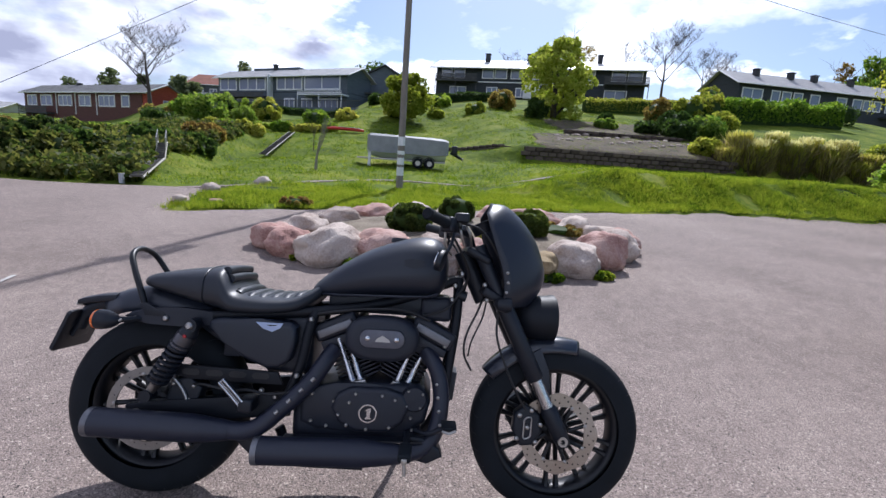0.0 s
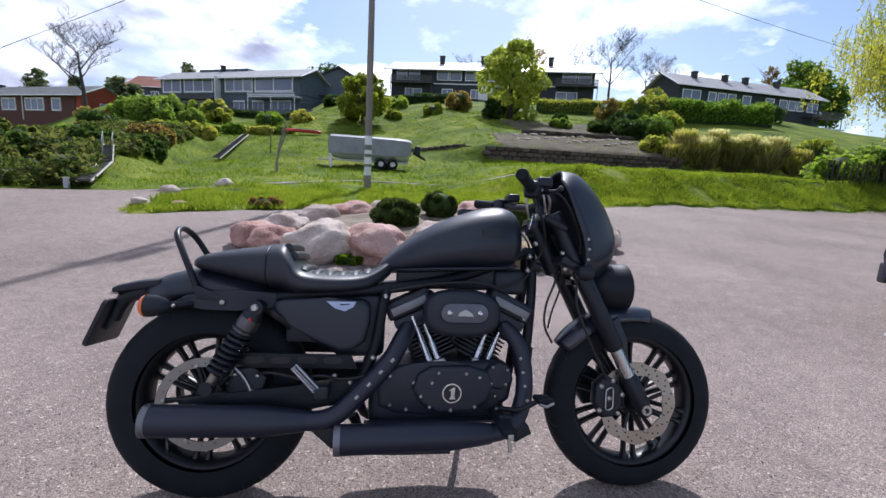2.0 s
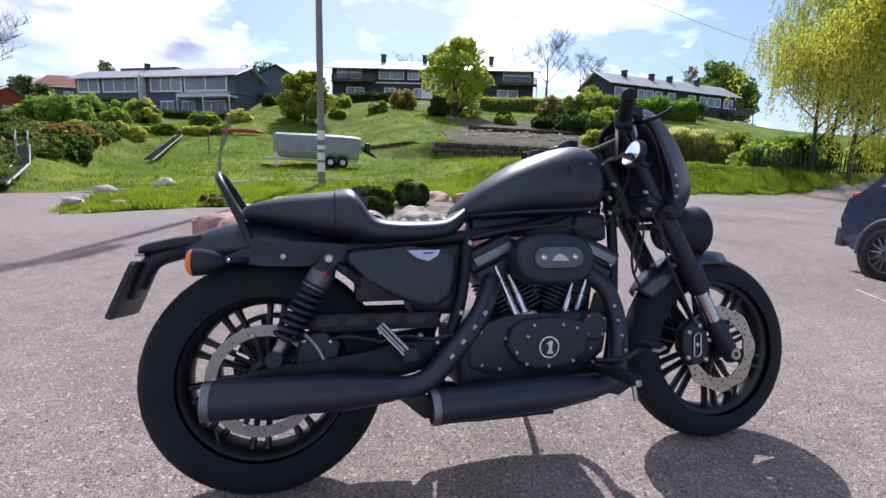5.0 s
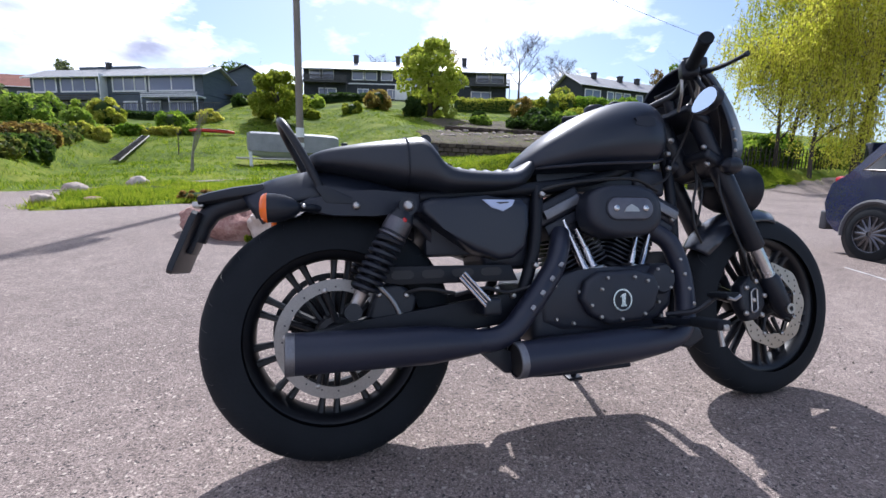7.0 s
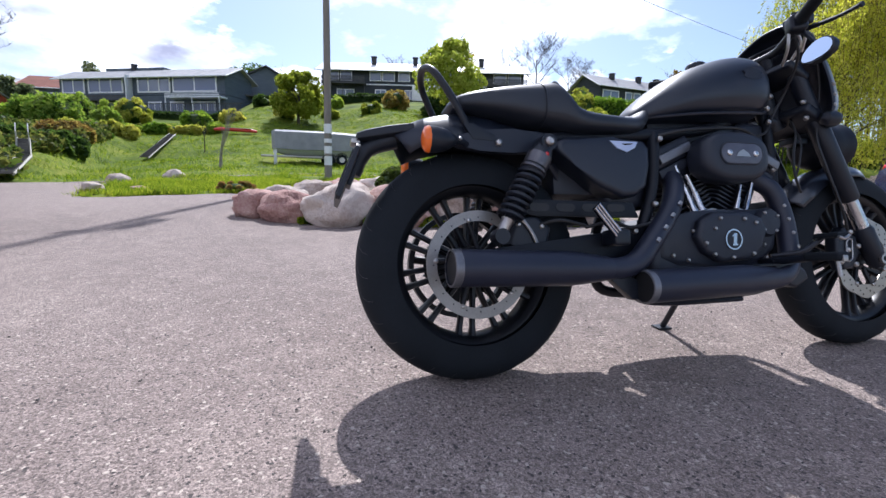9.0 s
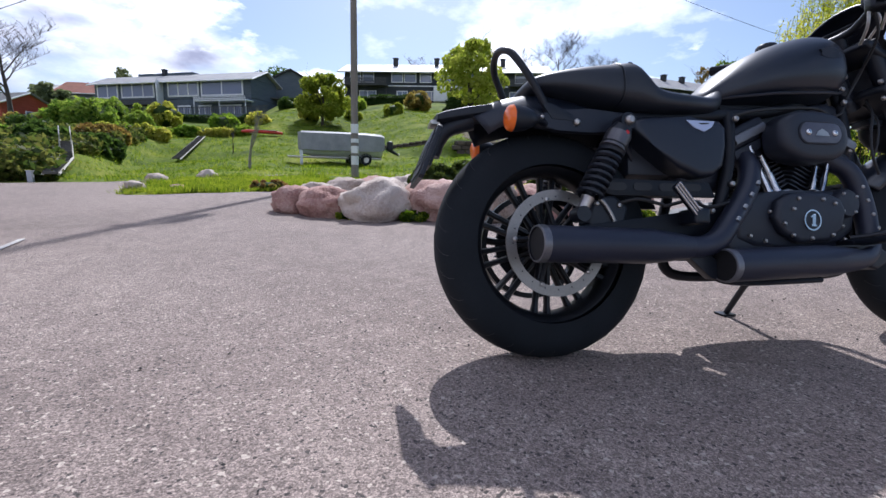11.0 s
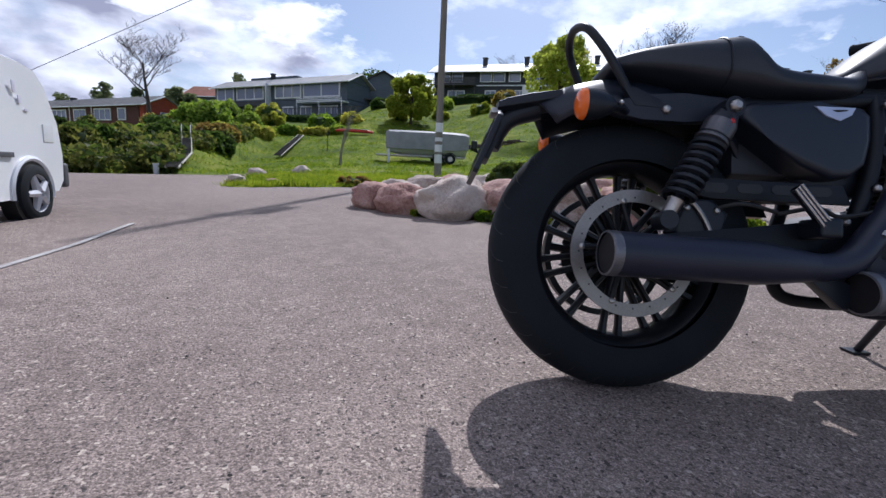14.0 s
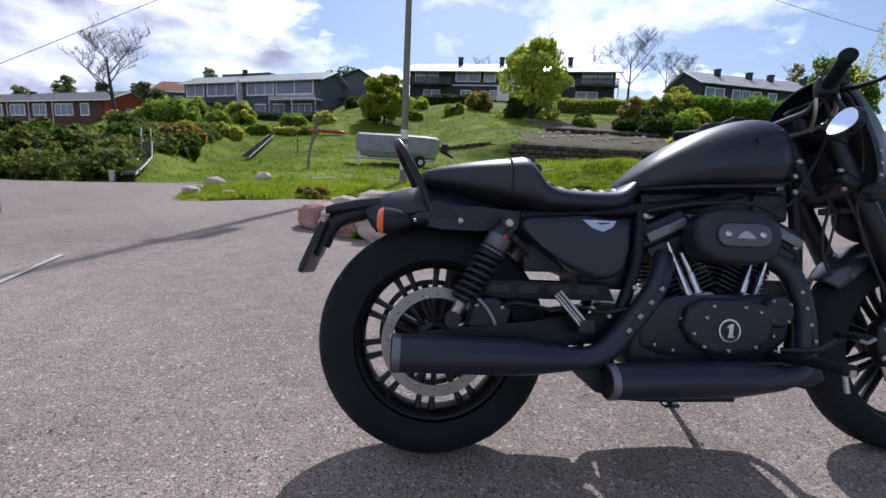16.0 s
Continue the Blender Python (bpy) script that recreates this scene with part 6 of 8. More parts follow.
# tufts on the verge and bank
def tufts(name, n, place, hmin, hmax, seed, mat, label):
    rng = random.Random(seed)
    V, F = [], []
    for _ in range(n):
        x, y = place(rng)
        z = land(x, y)
        lush = 0.65 + 0.9 * noise.noise((x * 1.1, y * 1.1, 5.0)) + 0.4 * noise.noise((x * 3.1, y * 3.1, 9.0))
        if lush < 0.3:
            continue
        for k in range(6):
            a = rng.uniform(0, 6.283)
            h = rng.uniform(hmin, hmax) * (0.5 + 0.7 * lush)
            w = h * 0.075
            c = Vector((x + rng.gauss(0, 0.07), y + rng.gauss(0, 0.07), z - 0.02))
            s = Vector((math.cos(a), math.sin(a), 0)) * w
            tip = c + Vector((rng.gauss(0, h * 0.45), rng.gauss(0, h * 0.45), h))
            i = len(V)
            V.extend((c - s, c + s, tip))
            F.append((i, i + 1, i + 2))
    return tagged(mesh_part(name, V, F, mat), label, "grass", kind="stuff")


def verge(rng):
    x = rng.uniform(-3.3, 22)
    e = lot_end(x)
    return x, e + 0.02 + abs(rng.gauss(0, 2.2))


M_BLADE = leafy("grass_blade", (0.055, 0.105, 0.006), (0.155, 0.25, 0.012), (0.32, 0.37, 0.035))
tufts("grass", 64000, verge, 0.04, 0.13, 71, M_BLADE, "unmown bright green verge grass")
tufts("meadow_grass", 34000, lambda r: (r.uniform(-11, 24), r.uniform(11, 48)), 0.05, 0.17, 72, M_BLADE, "rough sunlit slope grass")


def thicket(rng):
    y = rng.uniform(10.7, 30)
    return rng.uniform(-28, -6.35 - (y - 11.6) * 0.3 if y < 15 else -7.3 - (y - 15) * 0.18), y


def undergrowth():
    """Dense brambles over the bank beside the steps, dark leaves standing in for shade."""
    rng = np.random.default_rng(77)
    pr = random.Random(78)
    cs = []
    for _ in range(1300):
        x, y = thicket(pr)
        r = pr.uniform(0.2, 0.48)
        cs.append((x, y, lay(x, y) + r * pr.uniform(0.3, 1.1), r))
    V, F = clump_mesh(cs, 85, 0.1, 0, 79, 0.2)
    return mesh_part("undergrowth", V, F, M_BRAMBLE_SHADED)


tagged(undergrowth(), "tangled brambles covering the bank, coloured dark for its shade", "undergrowth", kind="stuff")

# ---- planted island ring of boulders ----
M_OCHRE = noisy("ochre_rock", [(0.2, 0.14, 0.07), (0.36, 0.28, 0.16)], 3, 40, 0.9, 0.4, 0.02)
ROCKS = ((-0.5, 4.15, 0.33, 0.30, 0.2, 0), (-0.2, 3.75, 0.32, 0.3, 0.21, 0), (0.32, 3.55, 0.46, 0.36, 0.27, 1), (0.95, 3.45, 0.42, 0.36, 0.28, 0), (1.55, 3.35, 0.4, 0.33, 0.28, 1), (2.15, 3.3, 0.36, 0.3, 0.24, 0), (2.75, 3.35, 0.3, 0.27, 0.2, 2), (3.3, 3.5, 0.36, 0.3, 0.27, 1), (3.85, 3.95, 0.34, 0.32, 0.3, 0), (4.3, 4.5, 0.36, 0.33, 0.27, 1), (4.65, 5.1, 0.3, 0.3, 0.22, 0), (4.7, 5.8, 0.4, 0.3, 0.2, 1), (4.4, 6.5, 0.42, 0.32, 0.22, 1), (3.7, 6.9, 0.5, 0.35, 0.26, 0), (2.9, 7.1, 0.48, 0.33, 0.24, 0), (2.1, 7.05, 0.42, 0.3, 0.22, 1), (1.3, 6.75, 0.42, 0.33, 0.24, 1), (0.6, 6.3, 0.4, 0.33, 0.24, 0), (0.1, 5.7, 0.36, 0.3, 0.22, 1), (-0.3, 5.0, 0.34, 0.3, 0.2, 1))
for i, (x, y, sx, sy, sz, m) in enumerate(ROCKS):
    bm = lump(bmesh.new(), (0, 0, 0), sx, sy, sz, 3 + i * 1.37, 0.32, 4)
    o = link("boulder", bm, (M_PINK, M_STONE, M_OCHRE)[m], auto=60)
    o.location = (x, y, lay(x, y) + sz * 0.55)
    o.rotation_euler = (0, 0, i * 1.9)
    tagged(o, ("rounded pink granite boulder edging the planted island", "rounded pale granite boulder edging the planted island", "small ochre stone edging the planted island")[m], "boulder", "island boulders")


def island():
    bm = bmesh.new()
    cx, cy, rx, ry = 2.1, 5.2, 2.6, 1.95
    rows = []
    for k in range(9):
        f = k / 8
        rows.append([bm.verts.new((cx + math.cos(a) * rx * f, cy + math.sin(a) * ry * f, lay(cx + math.cos(a) * rx * f, cy + math.sin(a) * ry * f) + 0.24 * (1 - f ** 3) + 0.03 + 0.05 * noise.noise((math.cos(a) * f * 5, math.sin(a) * f * 5, 0)))) for a in [2 * math.pi * j / 48 for j in range(48)]])
    for p, q in zip(rows, rows[1:]):
        for j in range(48):
            bm.faces.new((p[j], p[(j + 1) % 48], q[(j + 1) % 48], q[j]))
    return link("planting_bed", bm, noisy("bed_soil", [(0.09, 0.07, 0.05), (0.22, 0.18, 0.13), (0.3, 0.26, 0.2)], 2.5, 60, 0.95, 0.7, 0.03))


tagged(island(), "dry stony soil of the planted island", "planting bed", kind="structure")


def bed_z(x, y):
    f = math.hypot((x - 2.1) / 2.6, (y - 5.2) / 1.95)
    return lay(x, y) + 0.24 * (1 - min(1, f) ** 3) + 0.03


shrub("juniper", 1.25, 4.7, 0.37, 0.34, 0.36, 301, M_CONIFER, "dark green dwarf conifer mound in the island", 0.022, 11000, "", bed_z(1.35, 4.6) - 0.05, 0.8)
shrub("juniper", 2.0, 5.5, 0.3, 0.3, 0.44, 302, M_CONIFER, "dark green round dwarf conifer in the island", 0.022, 11000, "", bed_z(2.15, 5.4) - 0.05, 0.8)
shrub("juniper", 3.05, 4.8, 0.3, 0.3, 0.4, 303, M_CONIFER, "dark green dwarf conifer in the island", 0.022, 11000, "", bed_z(3.05, 4.7) - 0.05, 0.8)
shrub("dry_plant", 3.6, 5.2, 0.55, 0.5, 0.16, 304, M_RUSSET, "low brown-green ground cover in the island", 0.03, 2000, "", bed_z(3.6, 5.2) - 0.03)
shrub("dry_plant", 2.5, 4.2, 0.4, 0.3, 0.14, 305, M_LEAF_YELLOW, "low yellow-green ground cover in the island", 0.03, 1600, "", bed_z(2.5, 4.2) - 0.03)
for i, (x, y) in enumerate(((0.65, 3.22), (0.0, 3.42), (2.9, 3.08), (1.2, 3.15), (4.05, 4.0), (3.6, 3.3))):
    shrub("weed_tuft", x, y, 0.17, 0.1, 0.1, 320 + i, M_BLADE, "grass tuft at the foot of a boulder", 0.028, 500, "weed tufts")
# stones on the verge
for i, (x, y, sx, sy, sz, m) in enumerate(((-3.5, 9.3, 0.21, 0.18, 0.14, M_STONE), (-3.25, 7.3, 0.16, 0.14, 0.09, M_STONE), (-3.0, 11.5, 0.23, 0.19, 0.14, M_STONE), (-2.65, 7.5, 0.17, 0.12, 0.06, M_PINK))):
    bm = lump(bmesh.new(), (0, 0, 0), sx, sy, sz, 31 + i, 0.3, 3)
    o = link("stone", bm, m, auto=60)
    o.location = (x, y, land(x, y) + sz * 0.6)
    tagged(o, "pale rounded stone lying in the grass verge", "stone", "verge stones")
shrub("heather", -1.2, 7.95, 0.42, 0.26, 0.17, 340, leafy("leaf_rust", (0.16, 0.07, 0.035), (0.28, 0.14, 0.07), (0.27, 0.23, 0.08)), "rust-brown low heather on the verge", 0.026, 6000, "", None)

# ---- utility post with wires ----
post = thing("utility_pole", pose(0.87, 13, lay(0.87, 13) - 0.1), "weathered grey wooden utility pole with white marks", "utility pole")
part("pole", tube(bmesh.new(), [(0, 0, 0), (0, 0, 4), (0, 0, 13.2)], [0.115, 0.10, 0.055], 18), M_WOOD_GREY, post)
for z0, z1 in ((0.55, 0.82), (0.9, 1.12), (1.22, 1.34), (1.5, 1.78)):
    bm = tube(bmesh.new(), [(0, 0, z0), (0, 0, z1)], 0.117, 18, cap=False)
    part("painted_band", bm, M_WHITE, post)
part("cross_arm", box(bmesh.new(), 0, 0, 11.6, 0.34, 0.08, 0.08, 0.01), M_WOOD_GREY, post)
part("pole_drum", tube(bmesh.new(), [(0.2, 0, 10.7), (0.2, 0, 10.75), (0.2, 0, 11.4), (0.2, 0, 11.45)], [0.07, 0.1, 0.1, 0.07], 16), M_STEEL, post)
for a, b, sag in (((0.87, 13, 8.75), (-14.6, 11.8, 0.45), 0.08), ((0.87, 13, 9.6), (30, 16, 6.7), 0.6)):
    a, b = Vector(a), Vector(b)
    w = thing("overhead_wire", Matrix(), "thin dark overhead wire", "wire")
    part("wire", tube(bmesh.new(), [a.lerp(b, k / 24) - Vector((0, 0, sag * 4 * (k / 24) * (1 - k / 24))) for k in range(25)], 0.008, 5), M_CABLE, w)

# ---- covered boat on its trailer ----
M_TARP = noisy("grey_tarpaulin", [(0.20, 0.205, 0.22), (0.30, 0.305, 0.32)], 2.5, 25, 0.6, 0.35, 0.03)
boat = thing("boat_trailer", pose(1.0, 22.5, lay(1.0, 22.5) - 0.02, 0, 0, 1), "small motor boat under a grey tarpaulin on a trailer", "boat")
bm = bmesh.new()
rings = []
for x, zb, zt, hw in ((-2.1, 0.75, 1.55, 0.35), (-1.95, 0.72, 1.62, 0.75), (-1.2, 0.68, 1.62, 0.95), (0, 0.66, 1.6, 1.02), (1.2, 0.66, 1.58, 1.0), (1.9, 0.7, 1.55, 0.9), (2.1, 0.75, 1.5, 0.75)):
    rings.append([Vector((x, y * hw, z + 0.02 * math.sin(x * 9 + y * 4))) for y, z in ((-1, zb), (-1.0, zb + 0.35), (-0.97, zt - 0.12), (-0.8, zt - 0.02), (0, zt), (0.8, zt - 0.02), (0.97, zt - 0.12), (1.0, zb + 0.35), (1, zb))])
loft(bm, rings)
part("tarpaulin", bm, M_TARP, boat, "creased grey tarpaulin")
bm = bmesh.new()
loft(bm, [[Vector((x, y * hw, z)) for y, z in ((-1, 0.80), (-0.8, 0.55), (-0.1, zb), (0.1, zb), (0.8, 0.55), (1, 0.80))] for x, zb, hw in ((-2.05, 0.62, 0.5), (-1.4, 0.4, 0.8), (0, 0.34, 0.92), (1.5, 0.34, 0.9), (2.0, 0.36, 0.85))])
part("hull", bm, M_WHITE, boat, "white hull")
motor = part("outboard_motor", box(bmesh.new(), 2.5, 0, 1.05, 0.3, 0.34, 0.5, 0.08, pose(0, 0, 0, 0, 0, 0), seg=3), M_BLACK, boat, "tilted black outboard motor")
part("motor_leg", tube(bmesh.new(), [(2.3, 0, 0.95), (2.75, 0, 0.72), (2.95, 0, 0.6)], [0.1, 0.08, 0.05], 10), M_BLACK, motor)
part("propeller", lathe(bmesh.new(), [(-0.02, 0.01), (-0.01, 0.1), (0.01, 0.1), (0.02, 0.01)], 12, pose(2.98, 0, 0.6, 0, 0, 70)), M_STEEL, motor)
part("trailer_frame", box(bmesh.new(), -0.3, 0, 0.36, 4.6, 0.9, 0.08, 0.01), M_STEEL, boat)
part("prop_stand", box(bmesh.new(), -1.95, -0.55, 0.3, 0.14, 0.14, 0.7, 0.01), M_WHITE, boat)
for x in (0.55, 1.15):
    for s in (-1, 1):
        w = part("trailer_wheel", lathe(bmesh.new(), [(-0.09, 0.13), (-0.1, 0.2), (-0.07, 0.26), (0.07, 0.26), (0.1, 0.2), (0.09, 0.13)], 24), M_RUBBER, boat)
        w.location = (x, s * 0.85, 0.26)
        part("rim", lathe(bmesh.new(), [(-0.08, 0.001), (-0.085, 0.135), (0.085, 0.135), (0.08, 0.001)], 16), M_STEEL, w)
    part("mudguard", tube(bmesh.new(), [(x + 0.31 * math.cos(a), -0.85, 0.26 + 0.31 * math.sin(a)) for a in [radians(20 + 14 * k) for k in range(11)]], 0.02, 6), M_BLACK, boat)

# red and white kayak
kx, ky = -3.8, 33.4
kayak = thing("kayak", pose(kx, ky, lay(kx, ky) + 0.1, 0, 0, 8) @ Matrix.Scale(0.74, 4), "upturned red and white kayak lying on the lawn", "kayak")
bm = bmesh.new()
loft(bm, [oval(x, 0, 0.26, hw, 0.2 * k, 12, 2, 0.14) for x, hw, k in ((-1.9, 0.03, 0.3), (-1.4, 0.2, 0.8), (-0.6, 0.34, 1), (0.3, 0.36, 1), (1.2, 0.24, 0.9), (1.8, 0.04, 0.5))])
part("hull", bm, noisy("red_gelcoat", [(0.5, 0.03, 0.025), (0.65, 0.06, 0.05)], 2, 30, 0.3, 0.02, 0.002), kayak)
part("stripe", box(bmesh.new(), 0.3, -0.2, 0.44, 2.2, 0.2, 0.03, 0.01), M_WHITE, kayak)

# ---- garden steps with rails ----
M_PLASTIC_GREY = noisy("weathered_grey_plastic", [(0.38, 0.39, 0.41), (0.5, 0.51, 0.53)], 3, 40, 0.6, 0.1, 0.002)
M_PALETIMBER = noisy("pale_timber", [(0.36, 0.34, 0.29), (0.52, 0.49, 0.43)], 2, 30, 0.8, 0.2, 0.006)
M_PLANK = noisy("grey_step_timber", [(0.06, 0.055, 0.05), (0.13, 0.12, 0.105)], 2, 30, 0.85, 0.3, 0.01)


def steps(a, b, w, n, rail, label, za=0.0, zb=0.0):
    t = thing("garden_steps", Matrix(), label, "steps")
    a, b = Vector((*a, lay(*a) + 0.08 + za)), Vector((*b, lay(*b) + 0.08 + zb))
    d = b - a
    side = Vector((-d.y, d.x, 0)).normalized() * w * 0.5
    for s in (-1, 1):
        part("stringer", tube(bmesh.new(), [a + side * s + Vector((0, 0, 0.14)), b + side * s + Vector((0, 0, 0.19))], 0.03, 6), M_PALETIMBER, t)
    for k in range(n):
        c = a + d * ((k + 0.5) / n)
        bm = box(bmesh.new(), 0, 0, 0, w, 0.34, 0.07, 0.01, Matrix.Translation(c + Vector((0, 0, 0.16))) @ pose(0, 0, 0, 0, 0, math.degrees(math.atan2(side.y, side.x))))
        part("tread", bm, M_PLANK, t)
    if rail:
        for s in (-1, 1):
            part("handrail", tube(bmesh.new(), [a + d * 0.45 + side * s + Vector((0, 0, 0.6)), b + side * s + Vector((0, 0, 0.6))], 0.014, 6), M_STEEL, t)
            for k in (0.45, 0.72, 1.0):
                part("rail_post", tube(bmesh.new(), [a + d * k + side * s, a + d * k + side * s + Vector((0, 0, 0.6))], 0.012, 6), M_STEEL, t)


steps((-6.85, 23.6), (-7.3, 31.4), 0.36, 24, False, "straight timber garden steps up the lawn")
steps((-5.95, 10.6), (-6.94, 13.6), 0.27, 15, False, "pale timber steps up the overgrown bank", -0.06, 0.1)
steps((-6.98, 13.7), (-7.5, 14.9), 0.26, 7, True, "upper timber steps with steel rails", 0.1, 0.25)
u = thing("utility_cabinet", pose(-6.3, 10.55, lay(-6.3, 10.55) + 0.02), "small grey utility post beside the lane", "cabinet")
part("body", box(bmesh.new(), 0, 0, 0.08, 0.1, 0.1, 0.24, 0.012), M_PLASTIC_GREY, u)
part("cap", box(bmesh.new(), 0, 0, 0.21, 0.115, 0.115, 0.03, 0.008), M_PLASTIC_GREY, u)

# ---- retaining walls and terraces ----
def stone_wall(p, q, h, label, sw=0.55, sh=0.28, mat=None, zoff=0.0):
    t = thing("retaining_wall", Matrix(), label, "wall", kind="structure")
    L = math.hypot(q[0] - p[0], q[1] - p[1])
    ang = math.degrees(math.atan2(q[1] - p[1], q[0] - p[0]))
    bm = bmesh.new()
    rng = random.Random(int(L * 10))
    loft(bm, [[Vector((p[0] + (q[0] - p[0]) * k, p[1] + (q[1] - p[1]) * k + dy, lay(p[0] + (q[0] - p[0]) * k, p[1] + (q[1] - p[1]) * k - 0.6) + zoff + dz)) for dy, dz in ((0.12, -0.3), (0.12, h - 0.06), (0.6, h - 0.06), (0.6, -0.3))] for k in [i / 12 for i in range(13)]])
    part("wall_core", bm, M_BARK, t)
    mesh = None
    for j in range(int(h / sh)):
        for i in range(int(L / sw)):
            k = (i + 0.5 * (j % 2)) / (L / sw)
            x, y = p[0] + (q[0] - p[0]) * k, p[1] + (q[1] - p[1]) * k
            if mesh is None:
                b = box(bmesh.new(), 0, 0, 0, sw * 0.94, 0.3, sh * 0.9, 0.03, seg=1)
                mesh = bpy.data.meshes.new("stone_block")
                b.to_mesh(mesh)
                b.free()
                mesh.materials.append(mat or M_WALLSTONE)
            o = new("stone_block", mesh)
            o.parent = t
            o.matrix_local = pose(x, y + rng.uniform(-0.03, 0.03), lay(x, y - 0.6) + zoff + sh * (j + 0.45), 0, 0, ang)
    return t


M_WALLSTONE = noisy("brown_wall_stone", [(0.035, 0.026, 0.023), (0.07, 0.052, 0.043), (0.11, 0.085, 0.07)], 2, 25, 0.9, 0.4, 0.02, rand=0.35)


def soil_terrace(x0, x1, y0, y1):
    xs = [x0 + (x1 - x0) * i / 44 for i in range(45)]
    ys = [y0 + (y1 - y0) * i / 20 for i in range(21)]

    def height(x, y):
        e = min((x - x0) / (x1 - x0), (x1 - x) / (x1 - x0), (y1 - y) / (y1 - y0)) + 0.06 * noise.noise((x * 0.5, y * 0.5, 5))
        return land(x, y) + (0.06 + 0.07 * abs(noise.noise((x * 1.3, y * 1.3, 2))) if e > 0.04 else -0.25)

    tagged(sheet("soil_terrace", xs, ys, height, M_SOILBANK), "bare brown soil terrace above the retaining wall", "planting bed", kind="structure")


M_SOILBANK = noisy("dry_soil_bank", [(0.035, 0.03, 0.02), (0.085, 0.065, 0.038), (0.15, 0.125, 0.06)], 0.9, 9, 0.95, 0.8, 0.08)
soil_terrace(9.0, 22.5, 26.2, 31.4)
soil_terrace(12.0, 26.5, 32.2, 40.5)
stone_wall((8.2, 25.8), (22.2, 25.8), 1.15, "long brown stone retaining wall", 0.55, 0.28)
stone_wall((12.5, 31.5), (21.5, 31.5), 0.55, "low stone terrace wall", 0.5, 0.25)
# This low run imitates the dark shadow line along the lawn terrace.
stone_wall((2.6, 29.2), (8.0, 26.4), 0.36, "low dark blocks standing in for the shadow line of the terraced lawn", 0.42, 0.18)
for i in range(26):
    x, y = 11 + (i * 0.43) % 10.5, 28.5 + (i * 1.7) % 3
    bm = lump(bmesh.new(), (0, 0, 0), 0.18 + 0.1 * (i % 3), 0.16, 0.12, 200 + i, 0.3, 2)
    o = link("rock", bm, M_STONE, auto=60)
    o.location = (x, y, lay(x, y) + 0.06)
    tagged(o, "pale stone in the terraced rock bed", "rock", "terrace rocks")


# ---- fence by the birch ----
M_FENCE = noisy("dark_fence_wood", [(0.025, 0.022, 0.018), (0.05, 0.043, 0.035)], 4, 40, 0.9, 0.3, 0.01)
fence = thing("fence", Matrix(), "dark weathered slat fence beside the birch trees", "fence")
for i in range(30):
    x = 18.6 + i * 0.27
    y = 13.2 + 0.05 * math.sin(i)
    part("slat", box(bmesh.new(), x, y, lay(x, y) + 0.42, 0.05, 0.03, 0.95, 0.004), M_FENCE, fence)
for z in (0.3, 0.75):
    part("rail", tube(bmesh.new(), [(18.5, 13.25, lay(18.5, 13.2) + z), (26.6, 13.25, lay(26.6, 13.2) + z)], 0.015, 6), M_FENCE, fence)

# ---- painted lines on the lot ----
M_LINE = noisy("worn_line_paint", [(0.26, 0.24, 0.23), (0.55, 0.53, 0.51)], 5, 90, 0.8, 0.2, 0.002)


def line(a, b, w=0.03):
    a, b = Vector((*a, 0)), Vector((*b, 0))
    d = b - a
    s = Vector((-d.y, d.x, 0)).normalized() * w * 0.5
    bm = bmesh.new()
    loft(bm, [[Vector((p.x + s.x * k, p.y + s.y * k, lay(p.x + s.x * k, p.y + s.y * k) + z)) for k, z in ((-1, 0.006), (-1, 0.010), (1, 0.010), (1, 0.006))] for p in [a + d * t / 10 for t in range(11)]])
    tagged(link("lot_line", bm, M_LINE), "worn white parking line painted on asphalt", "road marking", kind="structure")


line((-2.3, 2.35), (-1.98, 0.45), 0.035)
line((5.36, 1.56), (4.2, -0.2))


def pebbles():
    """Loose chippings lying about on the asphalt."""
    rng = random.Random(91)
    V, F = [], []
    for _ in range(1500):
        x, y = rng.uniform(-3.2, 5.0), -0.9 + abs(rng.gauss(0, 1.7))
        if 0.0 < ((x - 2.1) / 2.7) ** 2 + ((y - 5.2) / 2.0) ** 2 < 1 or y > 6:
            continue
        r = rng.choice((0.0015, 0.002, 0.0025, 0.003, 0.004)) * rng.uniform(0.8, 1.3)
        z = lay(x, y) + r * 0.3 + 0.002
        i = len(V)
        a = rng.uniform(0, 6.28)
        c, s = math.cos(a) * r, math.sin(a) * r
        V.extend(((x + c * 1.4, y + s * 1.4, z), (x - s, y + c, z), (x - c * 1.2, y - s * 1.2, z), (x + s, y - c, z), (x + c * 0.2, y + s * 0.2, z + r * 0.8), (x, y, z - r * 0.6)))
        F.extend(((i, i + 1, i + 4), (i + 1, i + 2, i + 4), (i + 2, i + 3, i + 4), (i + 3, i, i + 4), (i + 1, i, i + 5), (i + 2, i + 1, i + 5), (i + 3, i + 2, i + 5), (i, i + 3, i + 5)))
    return mesh_part("gravel", V, F, noisy("loose_chippings", [(0.05, 0.045, 0.042), (0.2, 0.17, 0.15), (0.5, 0.46, 0.42)], 30, 200, 0.85, 0.0, rand=0.6))


tagged(pebbles(), "small loose stone chippings scattered on asphalt", "gravel", kind="stuff")

